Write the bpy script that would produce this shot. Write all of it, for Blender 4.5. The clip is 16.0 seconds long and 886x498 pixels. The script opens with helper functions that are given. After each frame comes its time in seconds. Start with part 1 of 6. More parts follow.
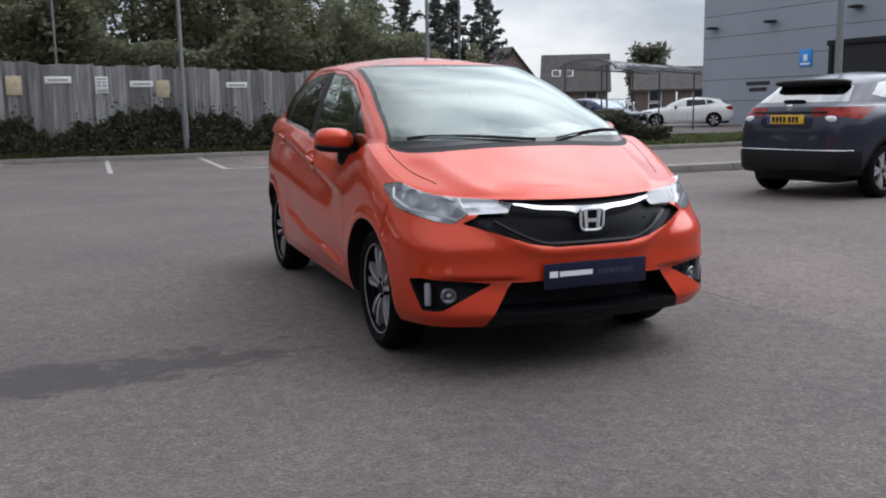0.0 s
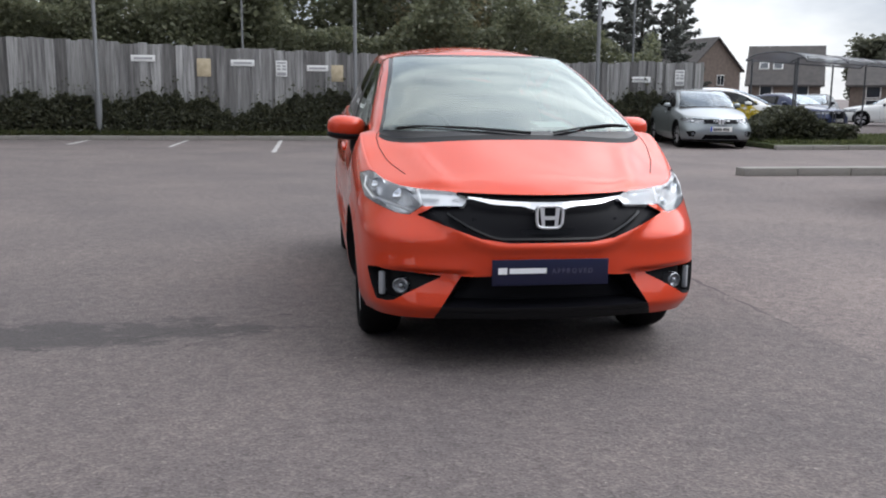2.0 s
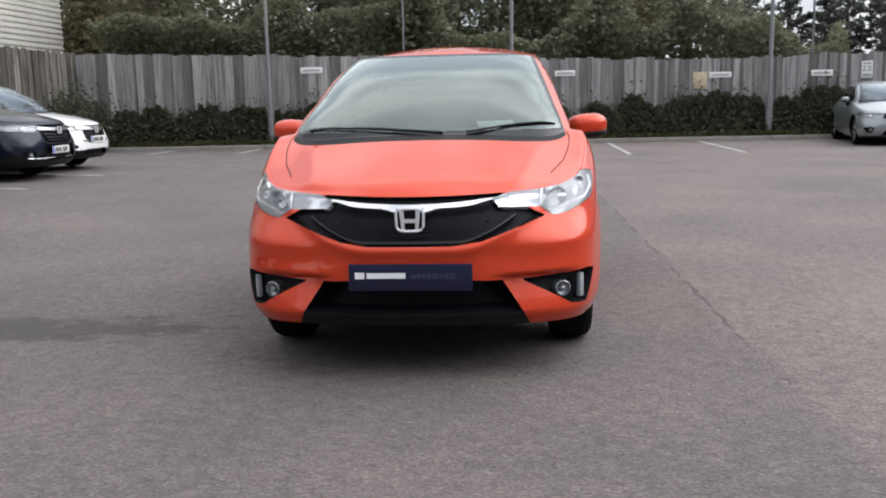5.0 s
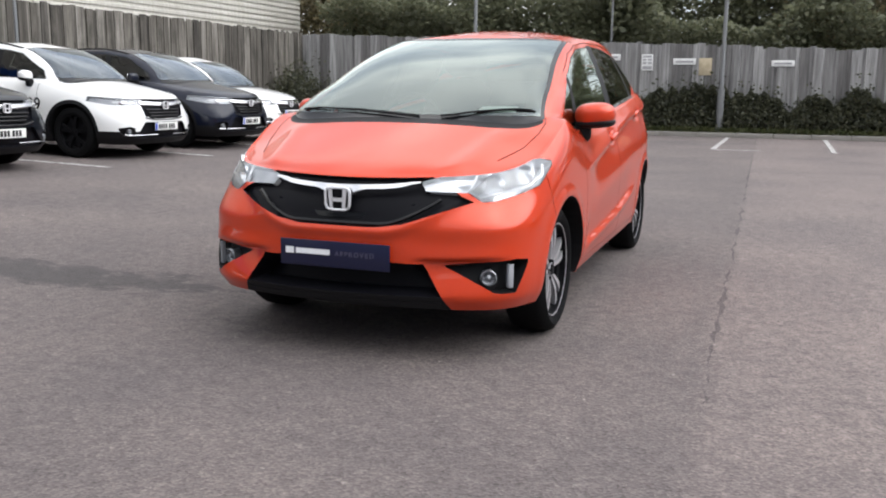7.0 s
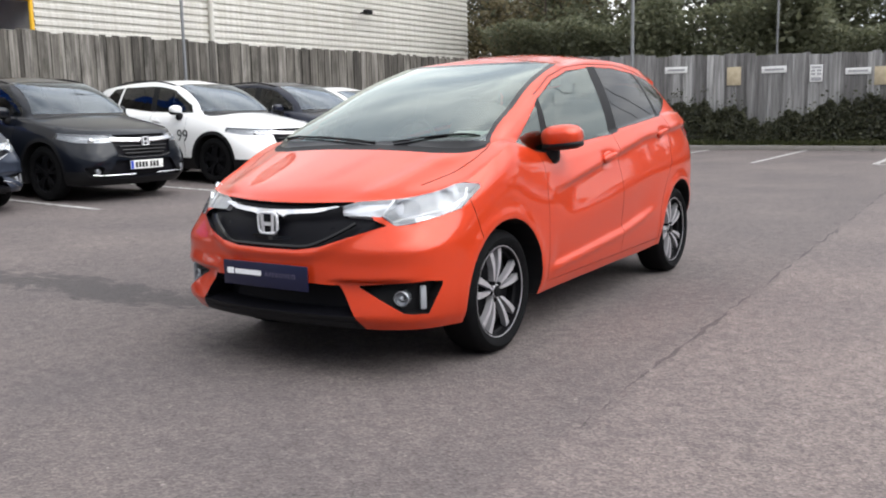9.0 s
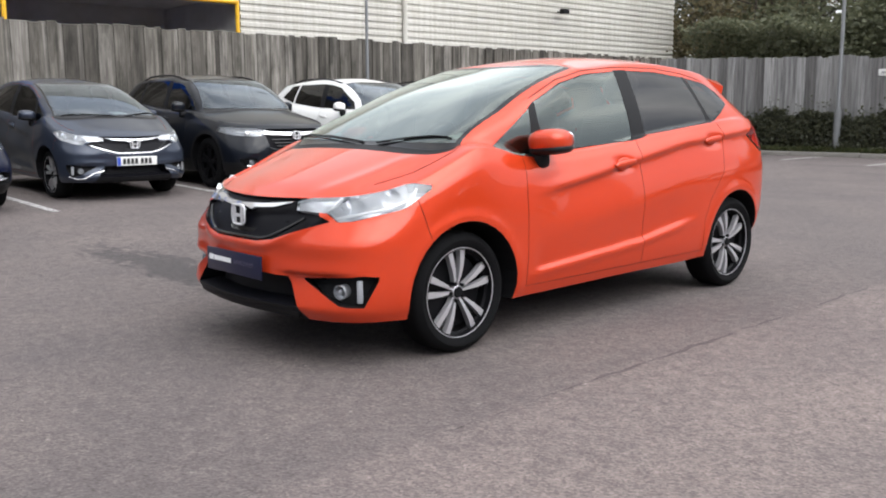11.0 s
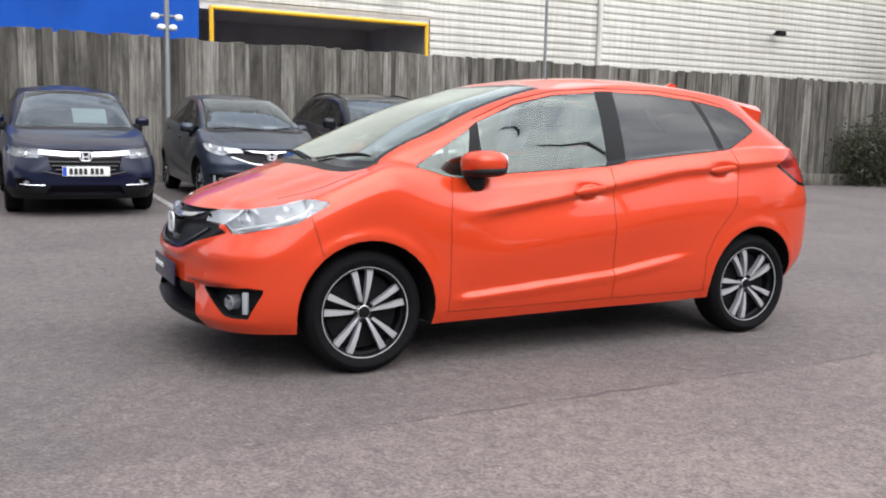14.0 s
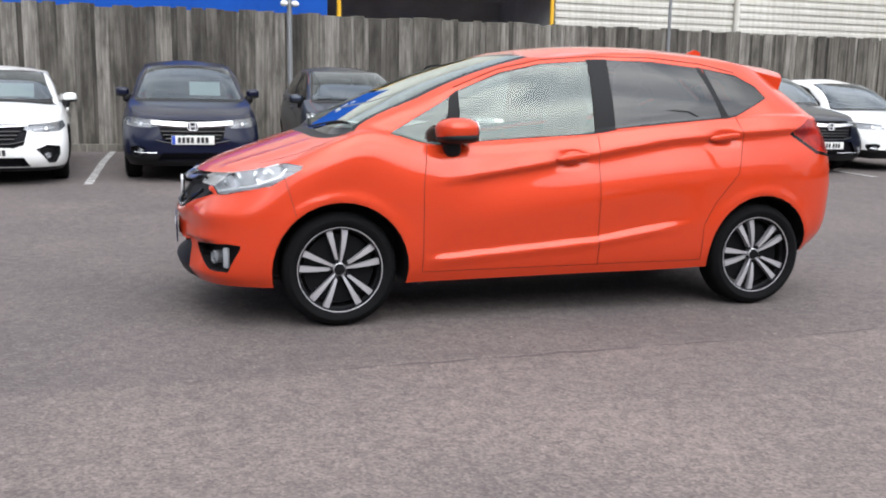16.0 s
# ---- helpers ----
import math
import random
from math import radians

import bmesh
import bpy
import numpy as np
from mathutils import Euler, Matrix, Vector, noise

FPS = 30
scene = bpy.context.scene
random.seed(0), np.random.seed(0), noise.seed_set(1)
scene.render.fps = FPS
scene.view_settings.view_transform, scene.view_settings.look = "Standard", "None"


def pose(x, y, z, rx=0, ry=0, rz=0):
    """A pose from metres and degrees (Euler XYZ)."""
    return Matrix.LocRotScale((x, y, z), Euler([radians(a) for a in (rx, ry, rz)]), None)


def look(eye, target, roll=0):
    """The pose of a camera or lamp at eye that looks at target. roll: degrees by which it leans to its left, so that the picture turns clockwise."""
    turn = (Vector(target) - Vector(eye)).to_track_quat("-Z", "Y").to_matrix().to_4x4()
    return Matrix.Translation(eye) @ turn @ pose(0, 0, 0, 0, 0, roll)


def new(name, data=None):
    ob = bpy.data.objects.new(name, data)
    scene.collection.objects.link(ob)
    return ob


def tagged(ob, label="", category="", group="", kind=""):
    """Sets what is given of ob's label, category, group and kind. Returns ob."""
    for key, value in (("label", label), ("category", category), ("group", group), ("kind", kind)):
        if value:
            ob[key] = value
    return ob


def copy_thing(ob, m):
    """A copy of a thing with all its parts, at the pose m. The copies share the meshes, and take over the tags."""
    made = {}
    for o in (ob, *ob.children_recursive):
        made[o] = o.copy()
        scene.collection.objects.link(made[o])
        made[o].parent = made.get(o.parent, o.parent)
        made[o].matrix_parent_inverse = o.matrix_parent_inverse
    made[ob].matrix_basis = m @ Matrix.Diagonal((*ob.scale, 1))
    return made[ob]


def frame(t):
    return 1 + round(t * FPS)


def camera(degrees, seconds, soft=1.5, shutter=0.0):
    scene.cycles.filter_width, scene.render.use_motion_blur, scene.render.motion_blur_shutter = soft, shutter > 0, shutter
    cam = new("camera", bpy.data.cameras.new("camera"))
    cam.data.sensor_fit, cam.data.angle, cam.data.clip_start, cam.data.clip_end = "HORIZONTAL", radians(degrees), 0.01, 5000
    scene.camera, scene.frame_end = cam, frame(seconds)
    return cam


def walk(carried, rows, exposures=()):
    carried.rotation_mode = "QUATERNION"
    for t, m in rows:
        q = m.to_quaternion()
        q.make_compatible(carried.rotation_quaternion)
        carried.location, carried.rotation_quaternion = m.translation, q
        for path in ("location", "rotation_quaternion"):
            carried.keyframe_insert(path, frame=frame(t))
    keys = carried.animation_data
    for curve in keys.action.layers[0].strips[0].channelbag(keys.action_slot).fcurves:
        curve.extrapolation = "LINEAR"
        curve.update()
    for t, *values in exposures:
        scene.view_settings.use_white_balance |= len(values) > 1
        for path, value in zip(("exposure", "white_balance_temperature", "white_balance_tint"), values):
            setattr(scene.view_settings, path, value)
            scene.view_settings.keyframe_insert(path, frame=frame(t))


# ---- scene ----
cam = camera(52.1, 16.0, soft=2.0)
PATH = [
    (0, (-2.072, -5.586, 1.211), (-1.369, -3.74, 0.899), -1.0),
    (0.5, (-1.81, -5.735, 1.209), (-1.252, -3.839, 0.905), 1.3),
    (1, (-1.571, -5.798, 1.199), (-1.039, -3.899, 0.863), 1.3),
    (1.5, (-1.299, -5.86, 1.213), (-0.875, -3.939, 0.856), 1.7),
    (2, (-1.035, -5.873, 1.219), (-0.749, -3.922, 0.884), 0.5),
    (2.5, (-0.71, -5.923, 1.23), (-0.569, -3.954, 0.912), 1.9),
    (3, (-0.465, -5.886, 1.218), (-0.346, -3.915, 0.895), 1.3),
    (3.5, (-0.211, -5.852, 1.215), (-0.187, -3.88, 0.885), 1.6),
    (3.7, (-0.118, -5.829, 1.21), (-0.129, -3.856, 0.881), 0.8),
    (5.8, (1.022, -5.759, 1.182), (0.601, -3.829, 0.869), 0.6),
    (6, (1.189, -5.708, 1.187), (0.668, -3.803, 0.87), 1.6),
    (6.5, (1.501, -5.622, 1.163), (0.892, -3.746, 0.831), 1.0),
    (7, (1.787, -5.516, 1.172), (1.098, -3.672, 0.821), 0.6),
    (7.5, (2.071, -5.429, 1.17), (1.252, -3.634, 0.844), -0.8),
    (8, (2.376, -5.334, 1.188), (1.416, -3.608, 0.875), 0.6),
    (8.5, (2.669, -5.192, 1.179), (1.661, -3.495, 0.859), -0.0),
    (9, (2.946, -5.069, 1.193), (1.863, -3.415, 0.889), -1.3),
    (9.5, (3.252, -4.942, 1.202), (2.015, -3.402, 0.891), -1.1),
    (9.7, (3.358, -4.876, 1.197), (2.078, -3.372, 0.876), -1.2),
    (11.8, (4.244, -3.905, 1.192), (2.684, -2.686, 0.91), 0.1),
    (12, (4.288, -3.806, 1.188), (2.701, -2.622, 0.906), -0.1),
    (12.5, (4.426, -3.594, 1.188), (2.796, -2.464, 0.93), -0.6),
    (13, (4.581, -3.368, 1.199), (2.9, -2.32, 0.923), 0.4),
    (13.5, (4.707, -3.134, 1.183), (3.007, -2.123, 0.885), 0.6),
    (14, (4.824, -2.92, 1.191), (3.059, -2.015, 0.934), 1.3),
    (14.5, (5.004, -2.729, 1.192), (3.198, -1.904, 0.95), 0.2),
    (15, (5.207, -2.514, 1.183), (3.396, -1.719, 0.888), 1.6),
    (15.5, (5.315, -2.327, 1.177), (3.46, -1.643, 0.877), 0.6),
    (16, (5.403, -2.107, 1.194), (3.514, -1.534, 0.869), 1.0),
]
walk(cam, [(t, look(eye, target, roll)) for t, eye, target, roll in PATH], [(0, -0.17, 6220, 10), (0.5, -0.15, 6220, 10), (1, -0.06, 6230, 10), (1.5, 0.06, 6260, 10), (2, 0.11, 6280, 10), (2.5, 0.02, 6300, 10), (3.5, 0.04, 6350, 10), (6, 0.3, 6480, 10), (8, 0.38, 6500, 10), (10, 0.41, 6500, 10), (12.5, 0.42, 6500, 10), (14, 0.5, 6450, 10), (15, 0.46, 6400, 10), (16, 0.4, 6400, 10)])

# ---- light ----
world = bpy.data.worlds.new("overcast_sky")
scene.world = world
world.use_nodes = True
wn, wl = world.node_tree.nodes, world.node_tree.links
for n in list(wn):
    wn.remove(n)
SUN_UP, SUN_AZ = 46.0, 82.0          # degrees: height, and bearing clockwise from +y


def wnode(kind, **values):
    n = wn.new(kind)
    for key, value in values.items():
        n.inputs[key].default_value = value
    return n


sky = wn.new("ShaderNodeTexSky")
sky.sky_type, sky.sun_disc = "NISHITA", False
sky.sun_elevation, sky.sun_rotation = radians(SUN_UP), radians(SUN_AZ)
sky_bg = wnode("ShaderNodeBackground", Strength=0.1)
wl.new(sky.outputs[0], sky_bg.inputs["Color"])
coord = wn.new("ShaderNodeTexCoord")
flat = wn.new("ShaderNodeMapping")
flat.inputs["Scale"].default_value = (1.0, 1.0, 2.6)
wl.new(coord.outputs["Generated"], flat.inputs["Vector"])
cloud = wnode("ShaderNodeTexNoise", Scale=2.6, Detail=6.0, Roughness=0.55)
wl.new(flat.outputs[0], cloud.inputs["Vector"])
tone = wn.new("ShaderNodeValToRGB")
tone.color_ramp.elements[0].position, tone.color_ramp.elements[0].color = 0.38, (0.52, 0.55, 0.61, 1)
tone.color_ramp.elements[1].position, tone.color_ramp.elements[1].color = 0.64, (1.07, 1.07, 1.07, 1)
wl.new(cloud.outputs["Fac"], tone.inputs["Fac"])
sep = wn.new("ShaderNodeSeparateXYZ")
wl.new(coord.outputs["Generated"], sep.inputs[0])
rise = wn.new("ShaderNodeMapRange")                     # an overcast sky is brighter overhead
rise.inputs["To Min"].default_value, rise.inputs["To Max"].default_value = 1.0, 2.0
wl.new(sep.outputs["Z"], rise.inputs["Value"])
toward = wn.new("ShaderNodeVectorMath")                 # and round the veiled sun
toward.operation = "DOT_PRODUCT"
toward.inputs[1].default_value = (math.sin(radians(SUN_AZ)) * math.cos(radians(SUN_UP)), math.cos(radians(SUN_AZ)) * math.cos(radians(SUN_UP)), math.sin(radians(SUN_UP)))
wl.new(coord.outputs["Generated"], toward.inputs[0])
halo = wn.new("ShaderNodeMapRange")
halo.interpolation_type = "SMOOTHSTEP"
halo.inputs["From Min"].default_value, halo.inputs["From Max"].default_value = 0.58, 1.0
halo.inputs["To Max"].default_value = 3.4
wl.new(toward.outputs["Value"], halo.inputs["Value"])
level = wn.new("ShaderNodeMath")
wl.new(rise.outputs[0], level.inputs[0])
wl.new(halo.outputs[0], level.inputs[1])
cloud_bg = wnode("ShaderNodeBackground")
wl.new(tone.outputs[0], cloud_bg.inputs["Color"])
wl.new(level.outputs[0], cloud_bg.inputs["Strength"])
cover = wn.new("ShaderNodeMixShader")
cover.inputs[0].default_value = 0.86
wl.new(sky_bg.outputs[0], cover.inputs[1])
wl.new(cloud_bg.outputs[0], cover.inputs[2])
wout = wn.new("ShaderNodeOutputWorld")
wl.new(cover.outputs[0], wout.inputs["Surface"])

sun = new("sun", bpy.data.lights.new("sun", "SUN"))
sun.data.energy, sun.data.angle, sun.data.color = 0.5, radians(52), (1.0, 0.96, 0.9)
az = radians(SUN_AZ)
sun_from = Vector((math.sin(az) * math.cos(radians(SUN_UP)), math.cos(az) * math.cos(radians(SUN_UP)), math.sin(radians(SUN_UP))))
sun.matrix_world = look(sun_from * 50, (0, 0, 0))

# ---- materials ----


class Mat:
    """A node material in the making: a Principled shader with helpers for noise and relief."""

    def __init__(self, name, color=(0.5, 0.5, 0.5), rough=0.6, metal=0.0, **more):
        self.m = bpy.data.materials.new(name)
        self.m.use_nodes = True
        self.nodes, self.links = self.m.node_tree.nodes, self.m.node_tree.links
        self.bsdf = next(n for n in self.nodes if n.type == "BSDF_PRINCIPLED")
        self.bsdf.inputs["Base Color"].default_value = (*color, 1)
        self.bsdf.inputs["Roughness"].default_value = rough
        self.bsdf.inputs["Metallic"].default_value = metal
        for key, value in more.items():
            self.bsdf.inputs[key.replace("_", " ")].default_value = value

    def node(self, kind, **values):
        n = self.nodes.new(kind)
        for key, value in values.items():
            n.inputs[key].default_value = value
        return n

    def link(self, a, b):
        self.links.new(a, b)

    def where(self, scale=(1, 1, 1), kind="Object"):
        c = self.node("ShaderNodeTexCoord")
        mp = self.node("ShaderNodeMapping")
        mp.inputs["Scale"].default_value = scale
        self.link(c.outputs[kind], mp.inputs["Vector"])
        return mp.outputs[0]

    def noise(self, scale, detail=3.0, stretch=(1, 1, 1), rough=0.5, kind="Object"):
        n = self.node("ShaderNodeTexNoise", Scale=scale, Detail=detail, Roughness=rough)
        self.link(self.where(stretch, kind), n.inputs["Vector"])
        return n.outputs["Fac"]

    def scattered(self, scale, detail, stretch, rough=0.6):
        """Noise whose place is shifted at random from object to object."""
        c, info, shift = self.node("ShaderNodeTexCoord"), self.node("ShaderNodeObjectInfo"), self.node("ShaderNodeVectorMath")
        shift.operation = "MULTIPLY_ADD"
        shift.inputs[1].default_value = (61.0, 37.0, 83.0)
        self.link(info.outputs["Random"], shift.inputs[0])
        self.link(c.outputs["Object"], shift.inputs[2])
        mp = self.node("ShaderNodeMapping")
        mp.inputs["Scale"].default_value = stretch
        self.link(shift.outputs[0], mp.inputs["Vector"])
        n = self.node("ShaderNodeTexNoise", Scale=scale, Detail=detail, Roughness=rough)
        self.link(mp.outputs[0], n.inputs["Vector"])
        return n.outputs["Fac"]

    def ramp(self, fac, stops):
        r = self.node("ShaderNodeValToRGB")
        els = r.color_ramp.elements
        while len(els) < len(stops):
            els.new(0.5)
        for el, (p, c) in zip(els, stops):
            el.position, el.color = p, (*c, 1) if len(c) == 3 else c
        self.link(fac, r.inputs["Fac"])
        return r.outputs[0]

    def mix(self, fac, a, b, blend="MIX"):
        n = self.node("ShaderNodeMix")
        n.data_type, n.blend_type = "RGBA", blend
        for sock, v in ((n.inputs[0], fac), (n.inputs[6], a), (n.inputs[7], b)):
            if isinstance(v, (int, float)):
                sock.default_value = v
            elif isinstance(v, tuple):
                sock.default_value = (*v, 1)
            else:
                self.link(v, sock)
        return n.outputs[2]

    def math(self, op, a, b=0.0, c=0.0):
        n = self.node("ShaderNodeMath")
        n.operation = op
        for sock, v in zip(n.inputs, (a, b, c)):
            if isinstance(v, (int, float)):
                sock.default_value = v
            else:
                self.link(v, sock)
        return n.outputs[0]

    def color(self, sock):
        self.link(sock, self.bsdf.inputs["Base Color"])
        return self

    def rough(self, fac, low, high):
        n = self.node("ShaderNodeMapRange")
        n.inputs["To Min"].default_value, n.inputs["To Max"].default_value = low, high
        self.link(fac, n.inputs["Value"])
        self.link(n.outputs[0], self.bsdf.inputs["Roughness"])
        return self

    def bump(self, fac, strength=0.3, distance=0.01):
        n = self.node("ShaderNodeBump", Strength=strength, Distance=distance)
        self.link(fac, n.inputs["Height"])
        self.link(n.outputs[0], self.bsdf.inputs["Normal"])
        return self


def car_paint(name, color, flake=0.25, rough=0.32, coat=1.0):
    m = Mat(name, color, rough, flake, Coat_Weight=coat, Coat_Roughness=0.03, Specular_IOR_Level=0.08)
    f = m.noise(900.0, 1.0)
    m.color(m.mix(f, tuple(c * 0.88 for c in color), tuple(min(1, c * 1.1) for c in color)))
    return m.m


def glass(name, tint, gloss=0.02, lift=2.8, sheen=(1.0, 1.0, 1.0)):
    m = Mat(name)
    m.nodes.remove(m.bsdf)
    clear = m.node("ShaderNodeBsdfTransparent", Color=(*tint, 1))
    shine = m.node("ShaderNodeBsdfGlossy", Color=(*sheen, 1), Roughness=gloss)
    fres = m.node("ShaderNodeFresnel", IOR=1.52)
    both = m.node("ShaderNodeMixShader")
    lift = m.math("MINIMUM", m.math("MULTIPLY", fres.outputs[0], lift), 1.0)
    m.link(lift, both.inputs[0])
    m.link(clear.outputs[0], both.inputs[1])
    m.link(shine.outputs[0], both.inputs[2])
    m.link(both.outputs[0], next(n for n in m.nodes if n.type == "OUTPUT_MATERIAL").inputs["Surface"])
    return m.m


ORANGE = car_paint("orange_pearl_paint", (0.56, 0.046, 0.012), 0.2, 0.34, 0.85)
WHITE_PAINT = car_paint("white_car_paint", (0.78, 0.78, 0.77), 0.0)
NAVY_PAINT = car_paint("navy_car_paint", (0.004, 0.006, 0.022), 0.05, 0.32, 0.6)
INK_PAINT = car_paint("ink_blue_car_paint", (0.006, 0.008, 0.018), 0.05, 0.32, 0.7)
BLACK_PAINT = car_paint("black_car_paint", (0.0045, 0.006, 0.010), 0.0, 0.32, 0.6)
GREY_PAINT = car_paint("blue_grey_car_paint", (0.032, 0.040, 0.060), 0.4, 0.34, 0.7)
SLATE_PAINT = car_paint("slate_car_paint", (0.030, 0.034, 0.052), 0.3, 0.32, 0.6)
SILVER_PAINT = car_paint("silver_car_paint", (0.27, 0.295, 0.305), 0.6)
BLUE_PAINT = car_paint("blue_car_paint", (0.03, 0.04, 0.09), 0.4)
CLEAR_GLASS = glass("green_tint_glass", (0.60, 0.66, 0.62), 0.02, 2.0, (0.92, 1.0, 0.95))
SCREEN_GLASS = glass("windscreen_glass", (0.46, 0.54, 0.50), 0.02, 2.0, (0.88, 0.97, 0.94))
# parked cars: shade put into the side tint, blue sky light into the screen sheen
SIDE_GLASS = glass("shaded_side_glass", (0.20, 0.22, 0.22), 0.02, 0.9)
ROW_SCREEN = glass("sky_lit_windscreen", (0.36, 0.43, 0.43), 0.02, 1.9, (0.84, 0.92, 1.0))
DARK_GLASS = glass("privacy_glass", (0.08, 0.085, 0.10), 0.02, 1.1)
LAMP_GLASS = glass("lamp_lens", (0.94, 0.95, 0.96), 0.02, 1.3)
GLOSS_BLACK = Mat("gloss_black_plastic", (0.004, 0.004, 0.005), 0.16, 0.0, Specular_IOR_Level=0.35).m
BLACK_TRIM = Mat("black_trim_plastic", (0.009, 0.009, 0.010), 0.5, 0.0, Specular_IOR_Level=0.18)
BLACK_TRIM = BLACK_TRIM.bump(BLACK_TRIM.noise(240.0), 0.08, 0.002).m
SHADE_GAP = Mat("painted_panel_gap", (0.20, 0.02, 0.008), 0.6).m
DARK_GAP = Mat("panel_gap", (0.01, 0.008, 0.008), 0.8).m
CHROME = Mat("chrome", (0.70, 0.70, 0.72), 0.2, 1.0).m
ALLOY = Mat("machined_alloy", (0.52, 0.51, 0.53), 0.3, 0.55).m
ALLOY_DARK = Mat("black_alloy_pocket", (0.005, 0.005, 0.006), 0.55, 0.0, Specular_IOR_Level=0.12).m
REFLECTOR = Mat("lamp_reflector", (0.50, 0.51, 0.53), 0.22, 0.5)
SILVER_TRIM = Mat("bright_silver_trim", (0.72, 0.72, 0.74), 0.28, 0.35).m
FOG_BOWL = Mat("fog_lamp_bowl", (0.30, 0.31, 0.33), 0.2, 0.5).m
RUNNING_LAMP = Mat("running_lamp_plastic", (0.30, 0.31, 0.33), 0.3).m
LAMP_BEZEL = Mat("lamp_bezel", (0.78, 0.79, 0.81), 0.2, 0.35).m
LAMP_BOWL = Mat("lamp_bowl", (0.90, 0.91, 0.93), 0.1, 1.0).m
REFLECTOR = REFLECTOR.bump(REFLECTOR.noise(16.0, 2.0, (1.0, 1.0, 2.5)), 0.6, 0.03).m
GRILLE_MESH = Mat("black_grille_mesh", (0.005, 0.005, 0.007), 0.45, 0.0, Specular_IOR_Level=0.12).m
LAMP_SILVER = Mat("lamp_silver", (0.84, 0.85, 0.87), 0.16, 0.5)
LAMP_SILVER = LAMP_SILVER.bump(LAMP_SILVER.noise(9.0, 1.0, (1.0, 1.0, 2.0)), 0.5, 0.03).m
LAMP_WHITE = Mat("lamp_white_plastic", (0.80, 0.81, 0.82), 0.25, 0.0, Coat_Weight=0.5).m
RED_LENS = Mat("red_lamp_lens", (0.50, 0.022, 0.008), 0.2, 0.0, Specular_IOR_Level=0.3)
RED_LENS = RED_LENS.color(RED_LENS.ramp(RED_LENS.noise(14.0, 2.0), [(0.35, (0.14, 0.005, 0.006)), (0.65, (0.32, 0.014, 0.008))])).m
tyre = Mat("tyre_rubber", (0.007, 0.007, 0.0075), 0.7, 0.0, Specular_IOR_Level=0.06)
TYRE = tyre.rough(tyre.noise(30.0), 0.6, 0.9).bump(tyre.noise(160.0), 0.15, 0.003).m
INTERIOR = Mat("interior_plastic", (0.03, 0.03, 0.032), 0.6)
INTERIOR = INTERIOR.bump(INTERIOR.noise(300.0), 0.1, 0.001).m
SEAT_CLOTH = Mat("seat_cloth", (0.045, 0.045, 0.05), 0.9)
SEAT_CLOTH = SEAT_CLOTH.bump(SEAT_CLOTH.noise(500.0), 0.2, 0.001).m
PAPER = Mat("white_paper", (0.8, 0.8, 0.78), 0.7).m
PLATE_WHITE = Mat("white_plate", (0.75, 0.75, 0.72), 0.35).m
PLATE_YELLOW = Mat("yellow_plate", (0.75, 0.45, 0.03), 0.35).m
PLATE_NAVY = Mat("navy_plate", (0.006, 0.008, 0.034), 0.3).m
PLATE_BLUE = Mat("plate_blue_band", (0.02, 0.07, 0.45), 0.35).m
INK = Mat("dark_ink", (0.015, 0.015, 0.016), 0.6).m
FAINT_INK = Mat("faint_grey_ink", (0.09, 0.08, 0.13), 0.5).m
WHITE_INK = Mat("white_ink", (0.85, 0.85, 0.86), 0.5).m

# ---- builders ----


def mesh_of(bm, name, material, smooth=True):
    me = bpy.data.meshes.new(name)
    bm.normal_update()
    bm.to_mesh(me)
    bm.free()
    for mat in material if isinstance(material, (list, tuple)) else [material]:
        me.materials.append(mat)
    if smooth:
        me.polygons.foreach_set("use_smooth", [True] * len(me.polygons))
        me.set_sharp_from_angle(angle=radians(38))
    return me


def part(name, bm, material, parent, label="", smooth=True, at=None):
    """Links a bmesh as one mesh object under a thing or a part."""
    ob = new(name, mesh_of(bm, name, material, smooth))
    ob.parent = parent
    if at is not None:
        ob.matrix_basis = at
    return tagged(ob, label)


def thing(name, at, label, category, group="", kind=""):
    ob = new(name)
    ob.empty_display_size = 0.2
    ob.matrix_basis = at
    return tagged(ob, label, category, group, kind)


def solid(name, bm, material, label="", category="", group="", kind="", smooth=True, at=None):
    ob = new(name, mesh_of(bm, name, material, smooth))
    if at is not None:
        ob.matrix_basis = at
    return tagged(ob, label, category, group, kind)


def add_box(bm, lo, hi, bevel=0.0, turn=None):
    """A box from corner lo to corner hi, with rounded edges; turn is a matrix laid on it."""
    lo, hi = Vector(lo), Vector(hi)
    out = bmesh.ops.create_cube(bm, size=1.0, matrix=Matrix.Translation((lo + hi) / 2) @ Matrix.Diagonal((*(hi - lo), 1)))
    verts = out["verts"]
    if bevel:
        edges = {e for v in verts for e in v.link_edges}
        got = bmesh.ops.bevel(bm, geom=list(edges), offset=bevel, segments=2, affect="EDGES", profile=0.5)
        verts = list({v for f in got["faces"] for v in f.verts} | {v for v in verts if v.is_valid})
    if turn is not None:
        bmesh.ops.transform(bm, matrix=turn, verts=verts)
    return verts


def box(lo, hi, bevel=0.0, turn=None):
    bm = bmesh.new()
    add_box(bm, lo, hi, bevel, turn)
    return bm


